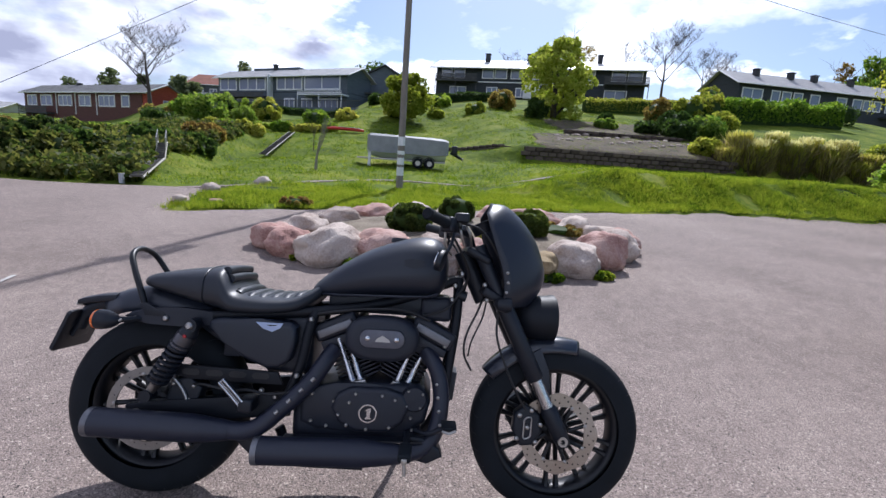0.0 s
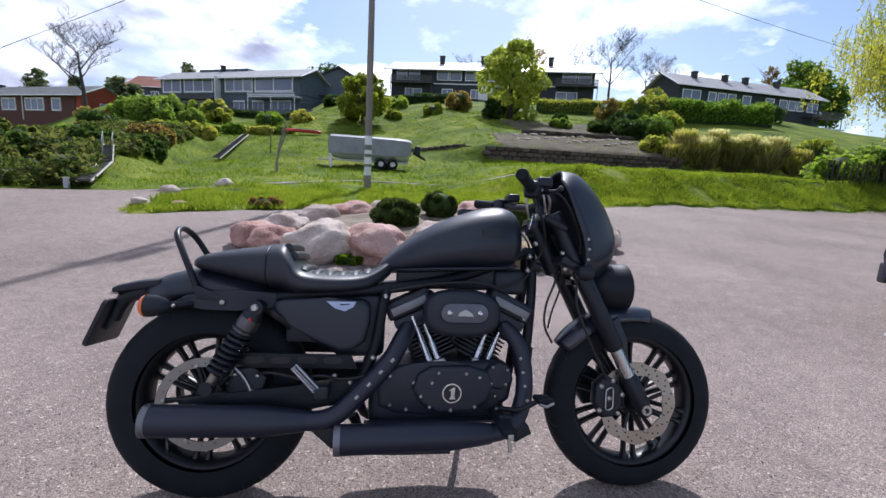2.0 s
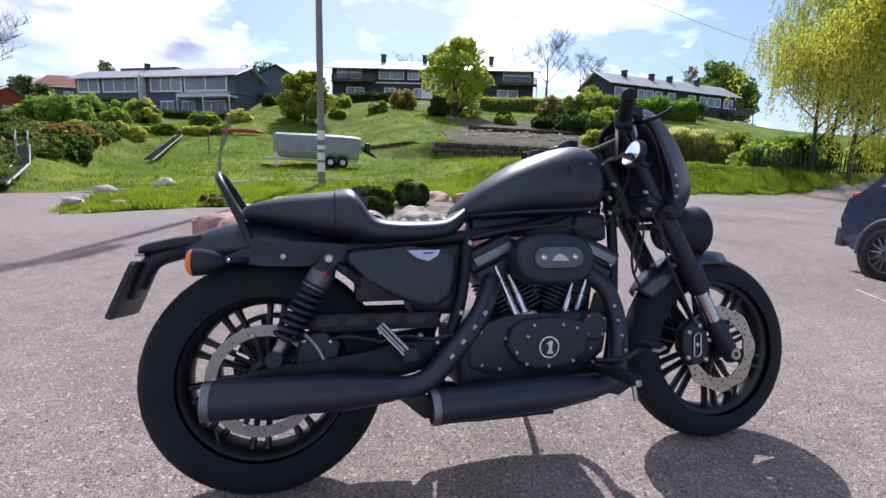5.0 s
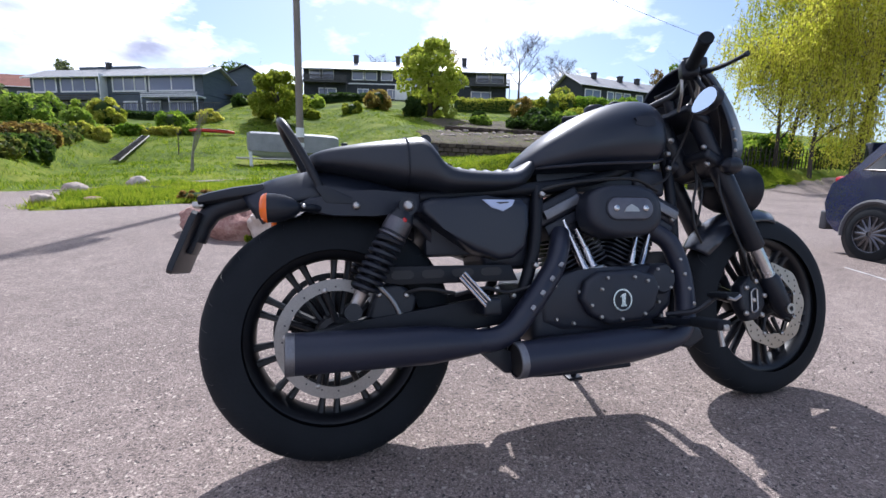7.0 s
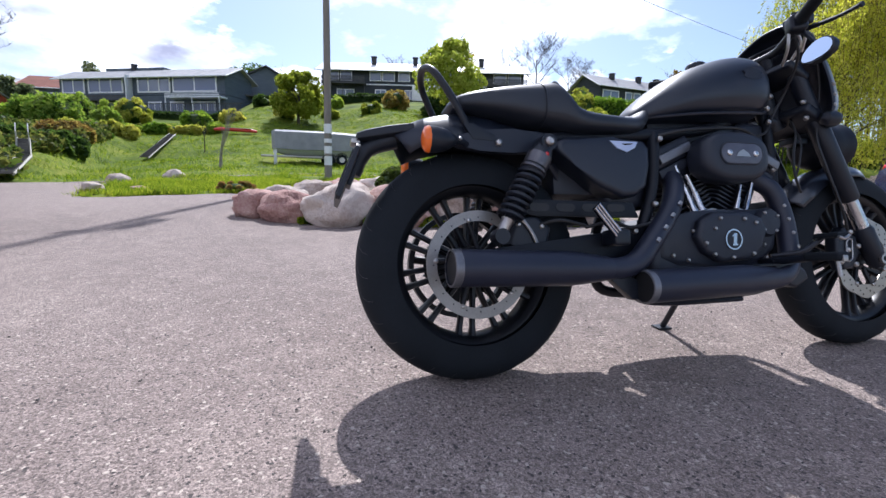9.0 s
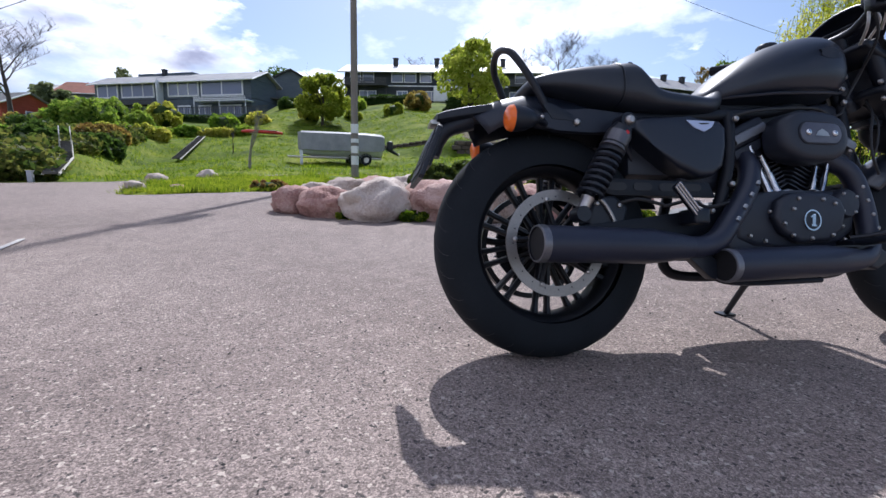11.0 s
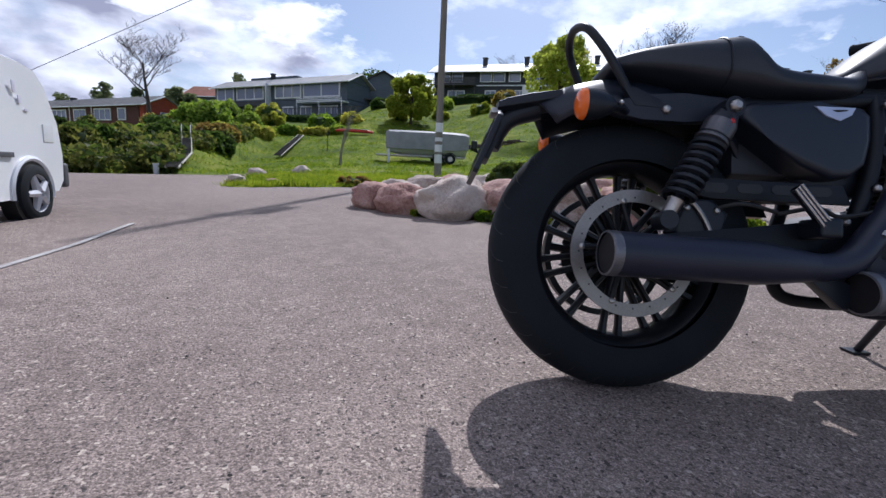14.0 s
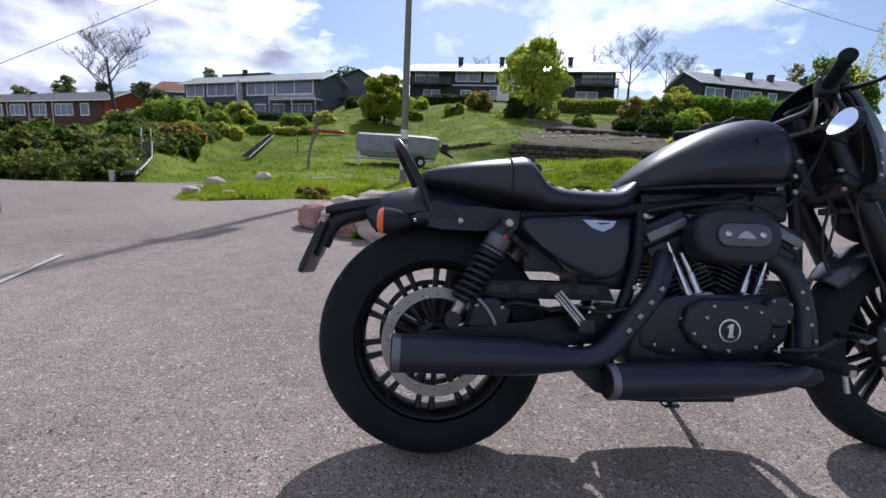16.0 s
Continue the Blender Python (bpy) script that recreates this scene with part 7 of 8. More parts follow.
# ---- houses on the ridge ----
M_TRIM = noisy("white_trim_paint", [(0.66, 0.66, 0.66), (0.8, 0.8, 0.8)], 2, 30, 0.5, 0.05, 0.002)
M_CHIM = noisy("dark_chimney", [(0.03, 0.03, 0.035), (0.06, 0.06, 0.065)], 2, 30, 0.8, 0.3, 0.01)
M_RAILING = noisy("dark_railing_wood", [(0.05, 0.05, 0.052), (0.1, 0.098, 0.095)], 2, 30, 0.8, 0.2, 0.01)


def window(house, x, z, w, h, panes=1, y=0.0, trim=None, bar=0.12):
    """A window in the front wall: frame, sill and panes."""
    bm = bmesh.new()
    for cx, cz, sx, sz in ((x - w / 2, z, bar, h + bar), (x + w / 2, z, bar, h + bar), (x, z - h / 2, w - bar, bar), (x, z + h / 2, w - bar, bar)):
        box(bm, cx, y - 0.03, cz, sx, 0.12, sz, 0.008, seg=1)
    for i in range(1, panes):
        box(bm, x - w / 2 + w * i / panes, y - 0.03, z, bar * 0.8, 0.1, h - bar)
    f = part("window", bm, trim or M_TRIM, house)
    for i in range(panes):
        pw = w / panes
        part("pane", box(bmesh.new(), x - w / 2 + pw * (i + 0.5), y - 0.045, z, pw - bar * 0.8, 0.02, h - bar), M_PANE, f, smooth=False)
    return f


def siding(house, L, z0, z1, depth, mat, name="wall"):
    """A clad box of a storey: core and boards."""
    bm = bmesh.new()
    box(bm, L / 2, depth / 2, (z0 + z1) / 2, L, depth, z1 - z0)
    w = part(name, bm, mat, house, smooth=False)
    bm = bmesh.new()
    zz = z0 + 0.1
    while zz < z1 - 0.1:
        box(bm, L / 2, -0.012, zz, L, 0.02, 0.13)
        zz += 0.155
    tagged(part("cladding", bm, mat, w, smooth=False), kind="stuff")
    return w


def roof(house, L, z, depth, rise, over, mat, gable=None):
    t = 0.14
    bm = bmesh.new()
    for s in (0, 1):
        y0, y1 = (-over, depth / 2) if s == 0 else (depth + over, depth / 2)
        k = over / (depth / 2) * rise
        za, zb = z - k, z + rise
        v = [bm.verts.new(p) for p in ((-over, y0, za), (L + over, y0, za), (L + over, y1, zb), (-over, y1, zb), (-over, y0, za + t), (L + over, y0, za + t), (L + over, y1, zb + t), (-over, y1, zb + t))]
        for f in ((0, 1, 2, 3), (4, 5, 6, 7), (0, 1, 5, 4), (1, 2, 6, 5), (2, 3, 7, 6), (3, 0, 4, 7)):
            bm.faces.new([v[i] for i in f])
    r = part("roof", bm, mat, house, smooth=False)
    bm = bmesh.new()
    n = int((L + 2 * over) / 0.6)
    for i in range(n + 1):
        x = -over + (L + 2 * over) * i / n
        k = over / (depth / 2) * rise
        tube(bm, [(x, -over, z - k + t + 0.01), (x, depth / 2, z + rise + t + 0.01)], 0.022, 4, False)
    tagged(part("roof_ribbing", bm, mat, r, smooth=False), kind="stuff")
    part("gutter", tube(bmesh.new(), [(-over, -over - 0.07, z - over / (depth / 2) * rise + 0.05), (L + over, -over - 0.07, z - over / (depth / 2) * rise + 0.05)], 0.07, 8), M_TRIM, r)
    for x in (0, L):
        bm = bmesh.new()
        v = [bm.verts.new(p) for p in ((x - 0.06, 0, z), (x - 0.06, depth, z), (x - 0.06, depth / 2, z + rise), (x + 0.06, 0, z), (x + 0.06, depth, z), (x + 0.06, depth / 2, z + rise))]
        for f in ((0, 1, 2), (3, 4, 5), (0, 1, 4, 3), (1, 2, 5, 4), (2, 0, 3, 5)):
            bm.faces.new([v[i] for i in f])
        part("gable", bm, gable or M_TRIM, house, smooth=False)
        xo = x + (-over if x == 0 else over)
        bm = bmesh.new()
        k = over / (depth / 2) * rise
        tube(bm, [(xo, -over, z - k + 0.05), (xo, depth / 2, z + rise + 0.05)], 0.11, 4)
        part("barge_board", bm, M_TRIM, r)
    return r


def chimney(house, x, y, z, h=1.0, w=0.6):
    c = part("chimney", box(bmesh.new(), x, y, z + h / 2, w, w, h, 0.02), M_CHIM, house)
    part("chimney_cap", box(bmesh.new(), x, y, z + h + 0.05, w * 1.25, w * 1.25, 0.12, 0.02), M_CHIM, c)


def balcony(house, x0, x1, z, out=1.3, h=0.95, mat=None):
    b = part("balcony", box(bmesh.new(), (x0 + x1) / 2, -out / 2, z, x1 - x0, out, 0.16, 0.01), mat or M_RAILING, house)
    part("balcony_rail", box(bmesh.new(), (x0 + x1) / 2, -out, z + h, x1 - x0, 0.09, 0.08, 0.01), mat or M_RAILING, b)
    bm = bmesh.new()
    for k in range(max(1, int((h - 0.1) / 0.2))):
        box(bm, (x0 + x1) / 2, -out, z + 0.2 + k * 0.2, x1 - x0, 0.04, 0.13)
    tagged(part("balcony_cladding", bm, mat or M_RAILING, b, smooth=False), kind="stuff")
    n = max(2, int((x1 - x0) / 3))
    for i in range(n + 1):
        x = x0 + 0.06 + (x1 - x0 - 0.12) * i / n
        part("balcony_post", box(bmesh.new(), x, -out + 0.03, z - 0.9, 0.1, 0.1, 1.9, 0.008), mat or M_RAILING, b)


def house_at(A, B, z0, label, name="house"):
    """A house whose front runs from A to B; returns the thing and the front's length."""
    L = math.hypot(B[0] - A[0], B[1] - A[1])
    ang = math.degrees(math.atan2(B[1] - A[1], B[0] - A[0]))
    return thing(name, pose(A[0], A[1], z0, 0, 0, ang), label, "house"), L


# grey two-storey house with wide windows
h, L = house_at((-28.7, 72.2), (-7.6, 60.0), 7.2, "blue-grey timber house with wide white-framed windows")
siding(h, L, -1.5, 2.55, 5.2, M_GREYWALL, "lower_wall")
siding(h, L, 2.6, 4.85, 5.2, M_GREYWALL, "upper_wall")
roof(h, L, 4.85, 5.2, 1.2, 0.6, M_ROOF, M_GREYWALL)
for x, w, n in ((2.2, 3.4, 2), (7.2, 5.2, 3), (14.4, 4.6, 3), (20.2, 6.0, 2)):
    window(h, x, 3.85, w, 1.75, n, bar=0.2)
for x, w, n in ((2.7, 1.2, 1), (4.7, 1.1, 1), (7.3, 2.0, 2), (10.9, 1.0, 1), (14.4, 1.8, 2), (17.6, 1.8, 2), (21.4, 3.0, 3)):
    window(h, x, 1.1, w, 1.25, n, bar=0.17)
balcony(h, 0.2, 10.6, 1.9, 1.2, 0.5)
balcony(h, 17.2, L + 0.3, 2.1, 1.5, 0.4, mat=M_TRIM)
part("terrace", box(bmesh.new(), L / 2 + 3, -2.2, -0.6, L + 4, 3.2, 1.5, 0.02), M_GREYWALL, h)
tr = part("terrace_rail", box(bmesh.new(), L / 2 + 3, -3.75, 0.95, L + 4, 0.06, 0.08), M_RAILING, h)
for i in range(104):
    part("baluster", box(bmesh.new(), 1.2 + i * 0.27, -3.75, 0.55, 0.05, 0.03, 0.8), M_RAILING, tr, smooth=False)
part("divider", box(bmesh.new(), 11.2, -0.5, 3.3, 0.16, 1.0, 3.2, 0.01), M_TRIM, h)
chimney(h, 9.0, 2.7, 5.9, 1.0, 0.5)
part("roof_box", box(bmesh.new(), 9.0, 3.4, 6.3, 9, 1.4, 0.5, 0.02), M_GREYWALL, h)
part("porch_roof", box(bmesh.new(), -2.6, 0.5, 2.35, 4.2, 3.0, 0.14, 0.01), M_TRIM, h)
for x in (-4.5, -3.4, -2.3, -1.2):
    part("porch_post", box(bmesh.new(), x, -0.9, 1.1, 0.1, 0.1, 2.4, 0.01), M_TRIM, h)

# red terrace
h, L = house_at((-60.5, 77), (-34.0, 62.4), 5.0, "red and brown timber terrace with white gable trim")
siding(h, L, -2, 3.0, 5.4, M_REDWALL)
part("brown_front", box(bmesh.new(), L * 0.49, -0.05, 0.5, L * 0.97, 0.12, 4.9), noisy("red_brown_timber", [(0.075, 0.028, 0.022), (0.12, 0.045, 0.035)], 1, 20, 0.75, 0.2, 0.01, stretch=(1, 1, 6)), h, smooth=False)
roof(h, L, 3.0, 5.4, 1.3, 0.5, noisy("grey_felt_roof", [(0.14, 0.14, 0.14), (0.22, 0.22, 0.22)], 1, 12, 0.85, 0.3, 0.02), M_REDWALL)
for x, w, n in ((2.5, 2.6, 2), (6.5, 3.0, 2), (11.6, 3.4, 3), (16.6, 2.8, 2), (21.8, 3.6, 3), (26.0, 1.6, 1)):
    window(h, x, 1.75, w, 1.45, n, -0.1, bar=0.17)
for x in (9.2, 14.2, 19.4):
    part("drain_pipe", tube(bmesh.new(), [(x, -0.15, -0.2), (x, -0.15, 2.9)], 0.08, 8), M_TRIM, h)
g = part("gable_window", box(bmesh.new(), L + 0.03, 2.7, 1.6, 0.1, 0.9, 1.3, 0.02), M_TRIM, h)
part("pane", box(bmesh.new(), L + 0.075, 2.7, 1.6, 0.03, 0.7, 1.1), M_PANE, g, smooth=False)
balcony(h, 0.5, 8.5, -0.2, 1.2, 0.9)
chimney(h, 10, 2.7, 3.8, 0.8)

# brown-roofed house behind
h, L = house_at((-37.2, 81), (-31, 80), 10.0, "small house with a brown tiled roof behind the garden", "cottage")
siding(h, L, -3, 2.0, 7, M_GREYWALL)
roof(h, L, 2.0, 7, 1.9, 0.5, M_TILE, M_GREYWALL)
window(h, 2.0, 0.6, 1.2, 1.2, 2)
window(h, 4.4, 0.6, 1.2, 1.2, 2)
# pale houses far on the hilltop
for (ax, ay), (bx, by), z in (((-46, 96), (-38, 94), 11.5), ((-78, 82), (-68, 80), 2.4)):
    h, L = house_at((ax, ay), (bx, by), z, "pale house far up on the hilltop", "far_house")
    siding(h, L, -3, 2.6, 7, M_TRIM)
    roof(h, L, 2.6, 7, 1.5, 0.5, M_ROOF, M_TRIM)
    for x in (1.8, 4.2, 6.4):
        window(h, x, 1.2, 1.3, 1.1, 2, trim=M_RAILING)

# grey gabled garage house, gable to the front
h = thing("gabled_house", pose(-6.4, 66, 10.0), "plain grey timber house with its gable to the front", "house")
part("wall", box(bmesh.new(), 3.2, 4.5, 0.6, 6.4, 9, 4.6), M_GREYWALL, h, smooth=False)
bm = bmesh.new()
v = [bm.verts.new(p) for p in ((0, 0, 2.9), (6.4, 0, 2.9), (3.2, 0, 4.6), (0, 9, 2.9), (6.4, 9, 2.9), (3.2, 9, 4.6))]
for f in ((0, 1, 2), (3, 4, 5), (0, 1, 4, 3), (1, 2, 5, 4), (2, 0, 3, 5)):
    bm.faces.new([v[i] for i in f])
part("gable", bm, M_GREYWALL, h, smooth=False)
for s in (0, 1):
    bm = bmesh.new()
    x0, x1 = (-0.5, 3.2) if s == 0 else (6.9, 3.2)
    v = [bm.verts.new(p) for p in ((x0, -0.5, 2.64), (x1, -0.5, 4.62), (x1, 9.5, 4.62), (x0, 9.5, 2.64), (x0, -0.5, 2.8), (x1, -0.5, 4.78), (x1, 9.5, 4.78), (x0, 9.5, 2.8))]
    for f in ((0, 1, 2, 3), (4, 5, 6, 7), (0, 1, 5, 4), (1, 2, 6, 5), (2, 3, 7, 6), (3, 0, 4, 7)):
        bm.faces.new([v[i] for i in f])
    part("roof", bm, M_CHIM, h, smooth=False)
part("carport", box(bmesh.new(), 1.5, -1.5, 0.4, 5.5, 2.5, 0.15), M_RAILING, h, smooth=False)
window(h, 1.6, -0.4, 3.0, 0.9, 3, 0.0)

# long dark house with pale roof
h, L = house_at((4.5, 72.6), (33.6, 62.4), 12.1, "long dark timber terrace with a pale bright roof")
siding(h, L, -2.5, 2.3, 9, M_DARKWALL, "lower_wall")
siding(h, L, 2.35, 4.6, 9, M_DARKWALL, "upper_wall")
roof(h, L, 4.5, 9, 1.85, 0.9, noisy("bright_metal_roof", [(0.55, 0.55, 0.55), (0.7, 0.7, 0.69)], 1, 12, 0.42, 0.15, 0.01), M_DARKWALL)
for x, w, n in ((1.7, 1.6, 1), (3.7, 1.7, 1), (8.2, 1.7, 1), (10.2, 1.8, 1), (12.6, 1.7, 1), (15.4, 1.9, 1), (20.5, 1.8, 1), (23, 1.8, 1), (27.2, 1.9, 1), (29.4, 1.9, 1)):
    window(h, x, 3.55, w, 1.35, n)
for x, w in ((3.6, 2.6), (9.0, 1.6), (13.5, 1.6), (27, 3.0)):
    window(h, x, 0.9, w, 1.3, 2)
balcony(h, 0.2, 6.8, 2.25, 1.5, 0.95)
balcony(h, 25.2, 31.2, 2.25, 1.5, 0.95)
part("white_porch", box(bmesh.new(), 16.3, -1.2, 0.9, 4.6, 1.4, 2.2, 0.02), M_TRIM, h)
part("porch_door", box(bmesh.new(), 17.0, -1.93, 0.8, 1.2, 0.06, 1.9, 0.01), M_CHIM, h)
part("belt_course", box(bmesh.new(), L / 2, -0.06, 2.32, L, 0.14, 0.16), M_TRIM, h)
for x in (7.4, 14.0, 24.5):
    chimney(h, x, 3.4, 5.6, 1.5, 0.7)

# long dark house to the other side, running away
h, L = house_at((50.0, 65.8), (79.2, 67.5), 13.2, "long dark timber terrace with a row of white windows")
siding(h, L, -2.5, 4.0, 8, M_DARKWALL)
roof(h, L, 3.9, 8, 2.2, 0.7, noisy("grey_tile_roof", [(0.33, 0.32, 0.32), (0.43, 0.42, 0.41)], 1, 12, 0.55, 0.3, 0.03), M_DARKWALL)
for x, w, n in ((2.4, 3.4, 2), (6.4, 1.4, 1), (8.3, 1.5, 1), (10.3, 1.5, 1), (13.3, 1.6, 1), (18.1, 1.7, 1), (21.0, 1.6, 1), (22.9, 1.5, 1), (24.7, 1.3, 1), (27.4, 2.2, 2)):
    window(h, x, 2.3, w, 1.5, n, bar=0.17)
balcony(h, 25.4, 32.0, 0.6, 2.0, 0.9)
part("carport_slab", box(bmesh.new(), 29.4, -1.2, -1.3, 6, 2.4, 0.2), M_TRIM, h, smooth=False)
for x in (5.0, 11.2, 15.5, 22.3):
    chimney(h, x, 3.0, 5.0, 1.6, 0.75)

# ---- parked vehicles ----
M_VANWHITE = noisy("white_car_paint", [(0.82, 0.825, 0.83), (0.88, 0.88, 0.885)], 1.2, 40, 0.25, 0.0, 0.001, spec=0.5, coat=0.6)
M_BLUE = noisy("dark_blue_car_paint", [(0.012, 0.016, 0.06), (0.018, 0.024, 0.085)], 1.5, 60, 0.22, 0.0, 0.001, spec=0.55, coat=0.8)
M_PLASTIC = noisy("grey_bumper_plastic", [(0.06, 0.062, 0.068), (0.1, 0.102, 0.11)], 4, 150, 0.6, 0.15, 0.001)
M_CARGLASS = principled("tinted_car_glass", (0.015, 0.018, 0.02), 0.05, 0.0, 0.8)
M_BRIGHTALLOY = noisy("silver_painted_rim", [(0.55, 0.55, 0.57), (0.68, 0.68, 0.7)], 6, 120, 0.35, 0.03, 0.001, metal=0.25)
M_DECAL = noisy("faded_violet_film", [(0.60, 0.58, 0.66), (0.72, 0.70, 0.76)], 8, 60, 0.5, 0.0)
M_DARKALLOY = noisy("dark_alloy_rim", [(0.10, 0.10, 0.11), (0.2, 0.2, 0.21)], 6, 120, 0.3, 0.03, 0.001, metal=0.9)


def car_wheel(parent, x, y, r, w, spokes, mat, twin=False):
    side = -1 if y < 0 else 1
    t = part("wheel", lathe(bmesh.new(), [(-w, r * 0.66), (-w * 1.02, r * 0.8), (-w * 0.8, r * 0.97), (-w * 0.5, r), (w * 0.5, r), (w * 0.8, r * 0.97), (w * 1.02, r * 0.8), (w, r * 0.66), (0, r * 0.6), (-w, r * 0.66)], 40), M_RUBBER, parent)
    t.location = (x, y, r)
    part("rim", lathe(bmesh.new(), [(side * w * 0.96, r * 0.68), (side * w * 0.9, r * 0.64), (side * w * 0.2, r * 0.6), (side * -w * 0.2, r * 0.55), (side * -w * 0.2, 0.001)], 36), mat, t)
    for k in range(spokes):
        a = 2 * math.pi * k / spokes
        for o in ((-0.1, 0.1) if twin else (0,)):
            bm = tube(bmesh.new(), [(math.cos(a) * r * 0.1, side * w * 0.82, math.sin(a) * r * 0.1), (math.cos(a + o) * r * 0.63, side * w * 0.78, math.sin(a + o) * r * 0.63)], [r * (0.075 if twin or spokes > 8 else 0.16), r * (0.04 if twin or spokes > 8 else 0.095)], 6)
            part("spoke", bm, mat, t)
    part("hub_cap", lathe(bmesh.new(), [(side * w * 0.75, r * 0.17), (side * w * 0.92, r * 0.14), (side * w * 0.94, 0.001)], 20), mat, t)
    return t


def shell(prof, hw, taper, rnd=0.08, n=6):
    """A car body from a side outline (x, z) in two halves, narrowing upwards."""
    bm = bmesh.new()
    ring = []
    zs = [p[1] for p in prof]
    zm = max(zs)
    cols = []
    for k in range(-n, n + 1):
        u = k / n
        e = abs(u) ** 5
        col = []
        for x, z in prof:
            f = 1 - taper * max(0, (z - 0.9) / (zm - 0.9)) ** 1.3
            cx = sum(p[0] for p in prof) / len(prof)
            col.append(bm.verts.new((cx + (x - cx) * (1 - rnd * 0.5 * e), u * hw * f, z - (z - 0.55) * rnd * e if z > 0.55 else z + 0.02 * e)))
        cols.append(col)
    m = len(prof)
    for a, b in zip(cols, cols[1:]):
        for i in range(m):
            bm.faces.new((a[i], a[(i + 1) % m], b[(i + 1) % m], b[i]))
    bm.faces.new(cols[0]), bm.faces.new(cols[-1][::-1])
    return bm


def vehicle(name, m, prof, hw, taper, paint, label, r, wx, track, spokes, mat, twin, glass, lamps, extra):
    t = thing(name, m, label, "van" if name == "van" else "car")
    body = part("body", shell(prof, hw, taper), paint, t, auto=35)
    for x in wx:
        for s in (-1, 1):
            car_wheel(t, x, s * track, r, 0.11, spokes, mat, twin)
            part("wheel_arch", tube(bmesh.new(), [(x + (r + 0.06) * math.cos(a), s * (hw - 0.003), r + (r + 0.06) * math.sin(a)) for a in [math.pi * (-0.05 + 1.1 * k / 16) for k in range(17)]], 0.03, 6), paint if name == "van" else M_PLASTIC, body)
            # Black drum on the uncut body stands in for the shaded wheel hollow.
            part("wheel_well_shade", lathe(bmesh.new(), [(-0.13, 0.001), (-0.13, r + 0.055), (0.005, r + 0.055), (0.005, 0.001)], 24, Matrix.Translation((x, s * (hw - 0.0), r)) @ pose(0, 0, 0, 0, 0, 180 if s < 0 else 0) @ Matrix.Translation((0, 0.0, 0))), M_CABLE, body)
    for s in (-1, 1):
        for pts in glass:
            zt = max(z for x, z in prof)
            bm = bmesh.new()
            f = lambda z: hw * (1 - taper * max(0, (z - 0.9) / (zt - 0.9)) ** 1.3)
            a = [bm.verts.new((x, s * (f(z) + 0.006), z)) for x, z in pts]
            b = [bm.verts.new((x, s * (f(z) - 0.03), z)) for x, z in pts]
            bm.faces.new(a), bm.faces.new(b[::-1])
            for i in range(len(pts)):
                j = (i + 1) % len(pts)
                bm.faces.new((a[i], a[j], b[j], b[i]))
            g = part("side_window", bm, M_CARGLASS, body, smooth=False)
            bm = tube(bmesh.new(), [(x, s * (f(z) + 0.008), z) for x, z in pts], 0.012, 5, closed=True)
            part("window_trim", bm, M_STEEL if name != "van" else M_PLASTIC, body)
    for cx, cy, cz, sx, sy, sz, mt, nm in lamps + extra:
        for s in ((-1, 1) if cy else (1,)):
            part(nm, box(bmesh.new(), cx, s * cy, cz, sx, sy, sz, min(sx, sy, sz) * 0.3, seg=3), mt, body)
    return t


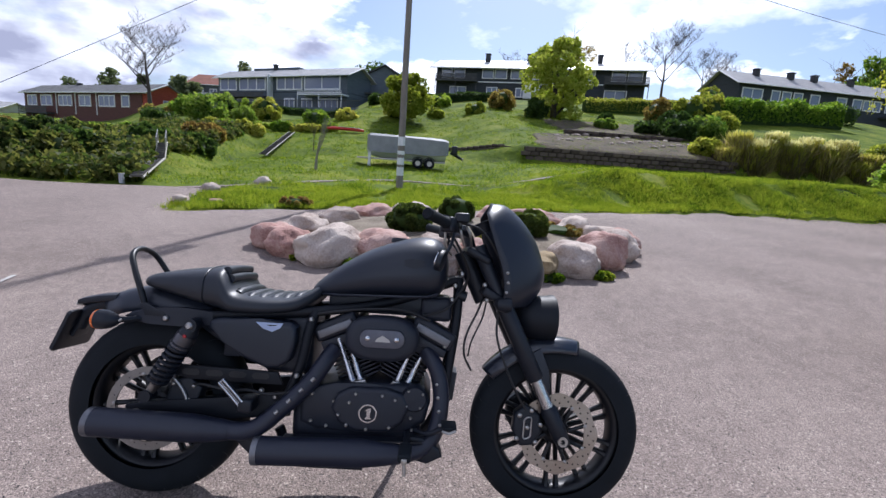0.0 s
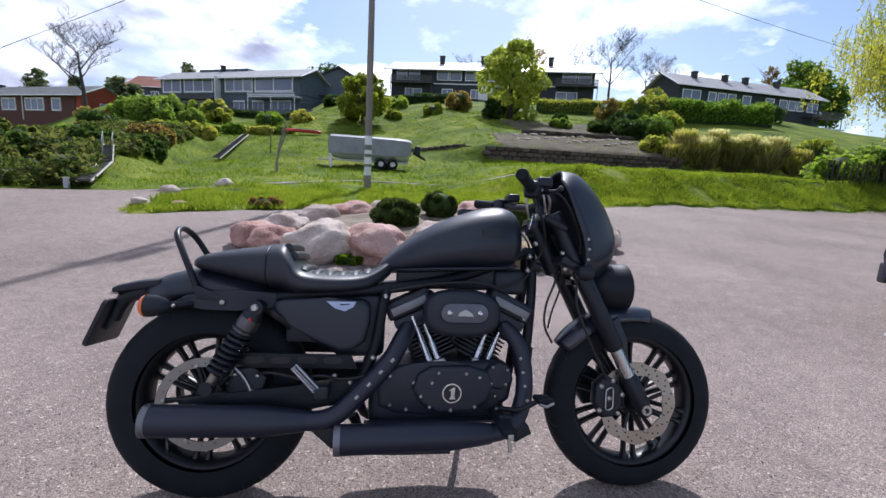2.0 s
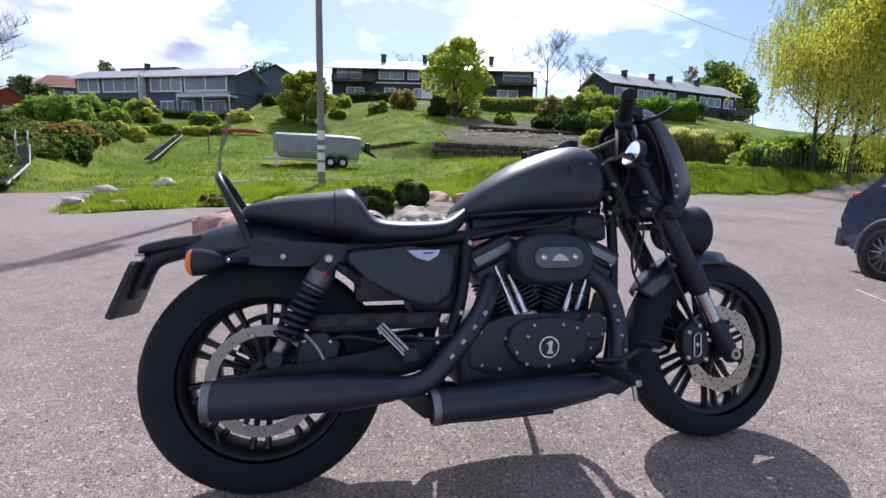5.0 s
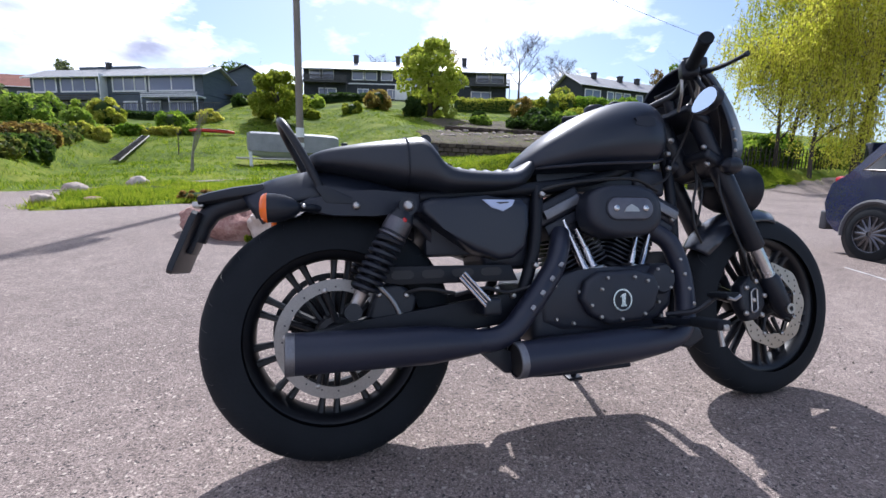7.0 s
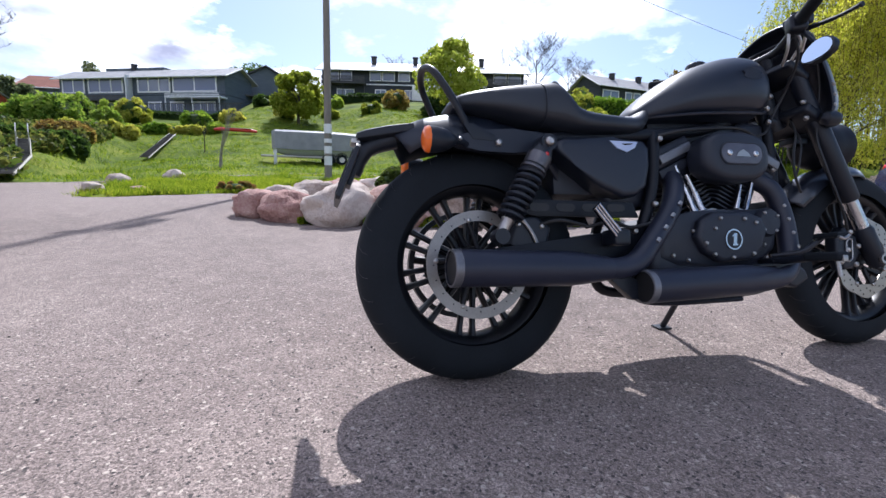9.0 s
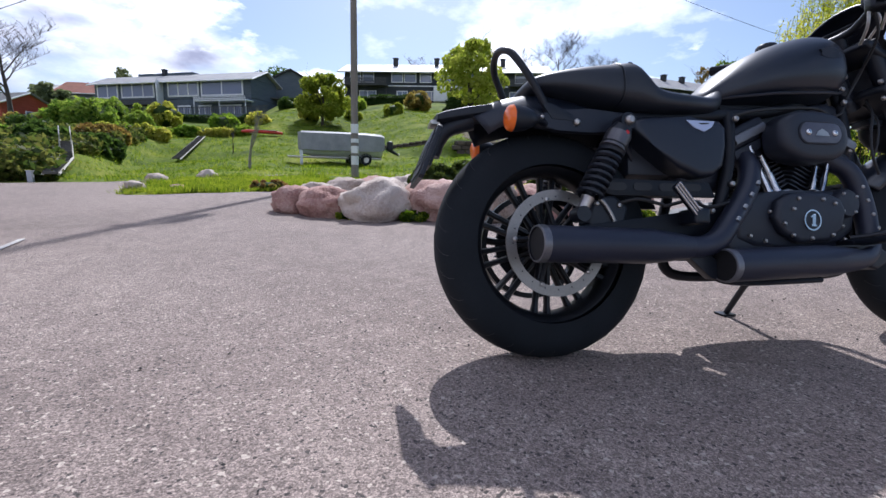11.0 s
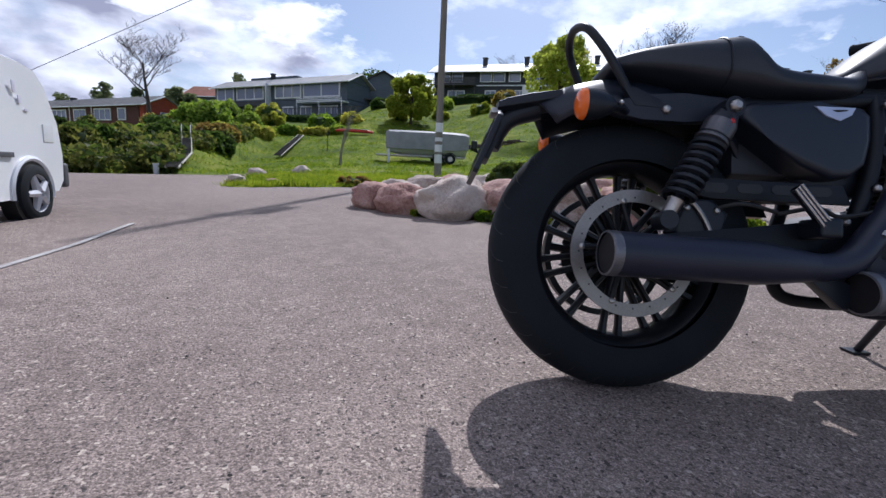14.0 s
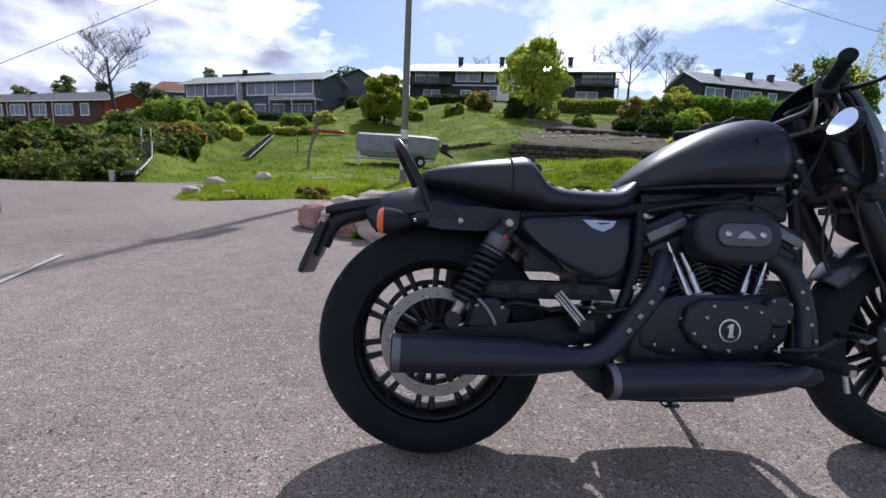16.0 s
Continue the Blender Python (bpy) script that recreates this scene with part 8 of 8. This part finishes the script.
# the van: nose along its own +x
VAN = [(-2.02, 0.42), (-2.05, 0.75), (-2.03, 1.15), (-1.93, 1.58), (-1.80, 1.76), (-1.5, 1.81), (0.3, 1.82), (0.75, 1.76), (1.4, 1.22), (1.9, 1.02), (2.12, 0.85), (2.18, 0.55), (2.1, 0.3), (1.7, 0.24), (-0.8, 0.24), (-1.9, 0.3)]
vehicle("van", pose(-3.58, 1.52, 0.0, 0, 0, 281.3) @ Matrix.Diagonal((0.72, 0.72, 0.72, 1)), VAN, 0.89, 0.12, M_VANWHITE, "small white delivery van parked on the asphalt", 0.315, (-1.3, 1.38), 0.835, 5, M_BRIGHTALLOY, False,
        [[(0.35, 1.15), (0.35, 1.65), (0.72, 1.64), (1.25, 1.2)]],
        [(-1.955, 0.765, 1.12, 0.1, 0.1, 0.42, M_REDLENS, "tail_lamp"), (2.02, 0.7, 0.82, 0.2, 0.25, 0.2, M_PANE, "headlamp")],
        [(-2.08, 0, 0.5, 0.14, 1.74, 0.3, M_PLASTIC, "rear_bumper"), (2.14, 0, 0.5, 0.14, 1.7, 0.3, M_PLASTIC, "front_bumper"), (-2.045, 0, 1.38, 0.03, 1.2, 0.42, M_CARGLASS, "rear_window"), (-2.07, 0, 0.82, 0.02, 0.5, 0.12, noisy("green_plate", [(0.05, 0.22, 0.14), (0.09, 0.3, 0.2)], 4, 40, 0.5, 0.0), "plate"), (-0.4, 0.893, 0.72, 1.2, 0.02, 0.05, M_PLASTIC, "side_strip"), (-1.72, 0.876, 0.98, 0.2, 0.012, 0.2, M_VANWHITE, "fuel_flap"), (1.0, 0.95, 1.25, 0.12, 0.16, 0.2, M_PLASTIC, "door_mirror"), (-1.2, 0.853, 1.42, 0.06, 0.008, 0.12, M_DECAL, "decal"), (-1.27, 0.858, 1.3, 0.05, 0.008, 0.08, M_DECAL, "decal"), (-1.36, 0.868, 1.2, 0.06, 0.008, 0.03, M_DECAL, "decal")])

SUV = [(-2.0, 0.42), (-2.08, 0.7), (-2.02, 0.98), (-1.82, 1.12), (-1.52, 1.5), (-1.25, 1.62), (-0.6, 1.66), (0.2, 1.62), (0.95, 1.16), (1.6, 1.02), (2.1, 0.9), (2.22, 0.62), (2.12, 0.3), (1.7, 0.24), (-0.8, 0.24), (-1.85, 0.3)]
vehicle("car", pose(6.14, 0.06, 0.0, 0, 0, -107.2) @ Matrix.Diagonal((0.82, 0.82, 0.82, 1)), SUV, 0.91, 0.16, M_BLUE, "dark blue hatchback car parked on the asphalt", 0.34, (-1.3, 1.4), 0.835, 14, M_DARKALLOY, False,
        [[(-1.55, 1.12), (-1.3, 1.36), (-1.05, 1.45), (-0.95, 1.1)], [(-0.88, 1.1), (-0.9, 1.48), (0.05, 1.48), (0.1, 1.1)], [(0.17, 1.1), (0.12, 1.46), (0.75, 1.16), (0.8, 1.08)]],
        [(-1.84, 0.73, 0.97, 0.26, 0.26, 0.15, M_REDLENS, "tail_lamp"), (2.0, 0.66, 0.82, 0.24, 0.3, 0.15, M_PANE, "headlamp")],
        [(-2.06, 0, 0.45, 0.12, 1.7, 0.26, M_PLASTIC, "rear_bumper"), (-1.78, 0, 1.33, 0.1, 1.3, 0.3, M_CARGLASS, "rear_window"), (-1.45, 0, 1.6, 0.3, 1.3, 0.04, M_BLUE, "roof_spoiler"), (-0.3, 0.6, 1.67, 1.6, 0.03, 0.03, M_STEEL, "roof_rail"), (0, 0.915, 0.36, 2.0, 0.02, 0.08, M_PLASTIC, "sill"), (-0.55, 0.918, 0.9, 0.16, 0.02, 0.03, M_BLUE, "door_handle"), (0.75, 1.0, 1.12, 0.12, 0.18, 0.13, M_BLUE, "door_mirror"), (-0.92, 0.905, 0.8, 0.01, 0.012, 0.75, M_CABLE, "door_gap")])
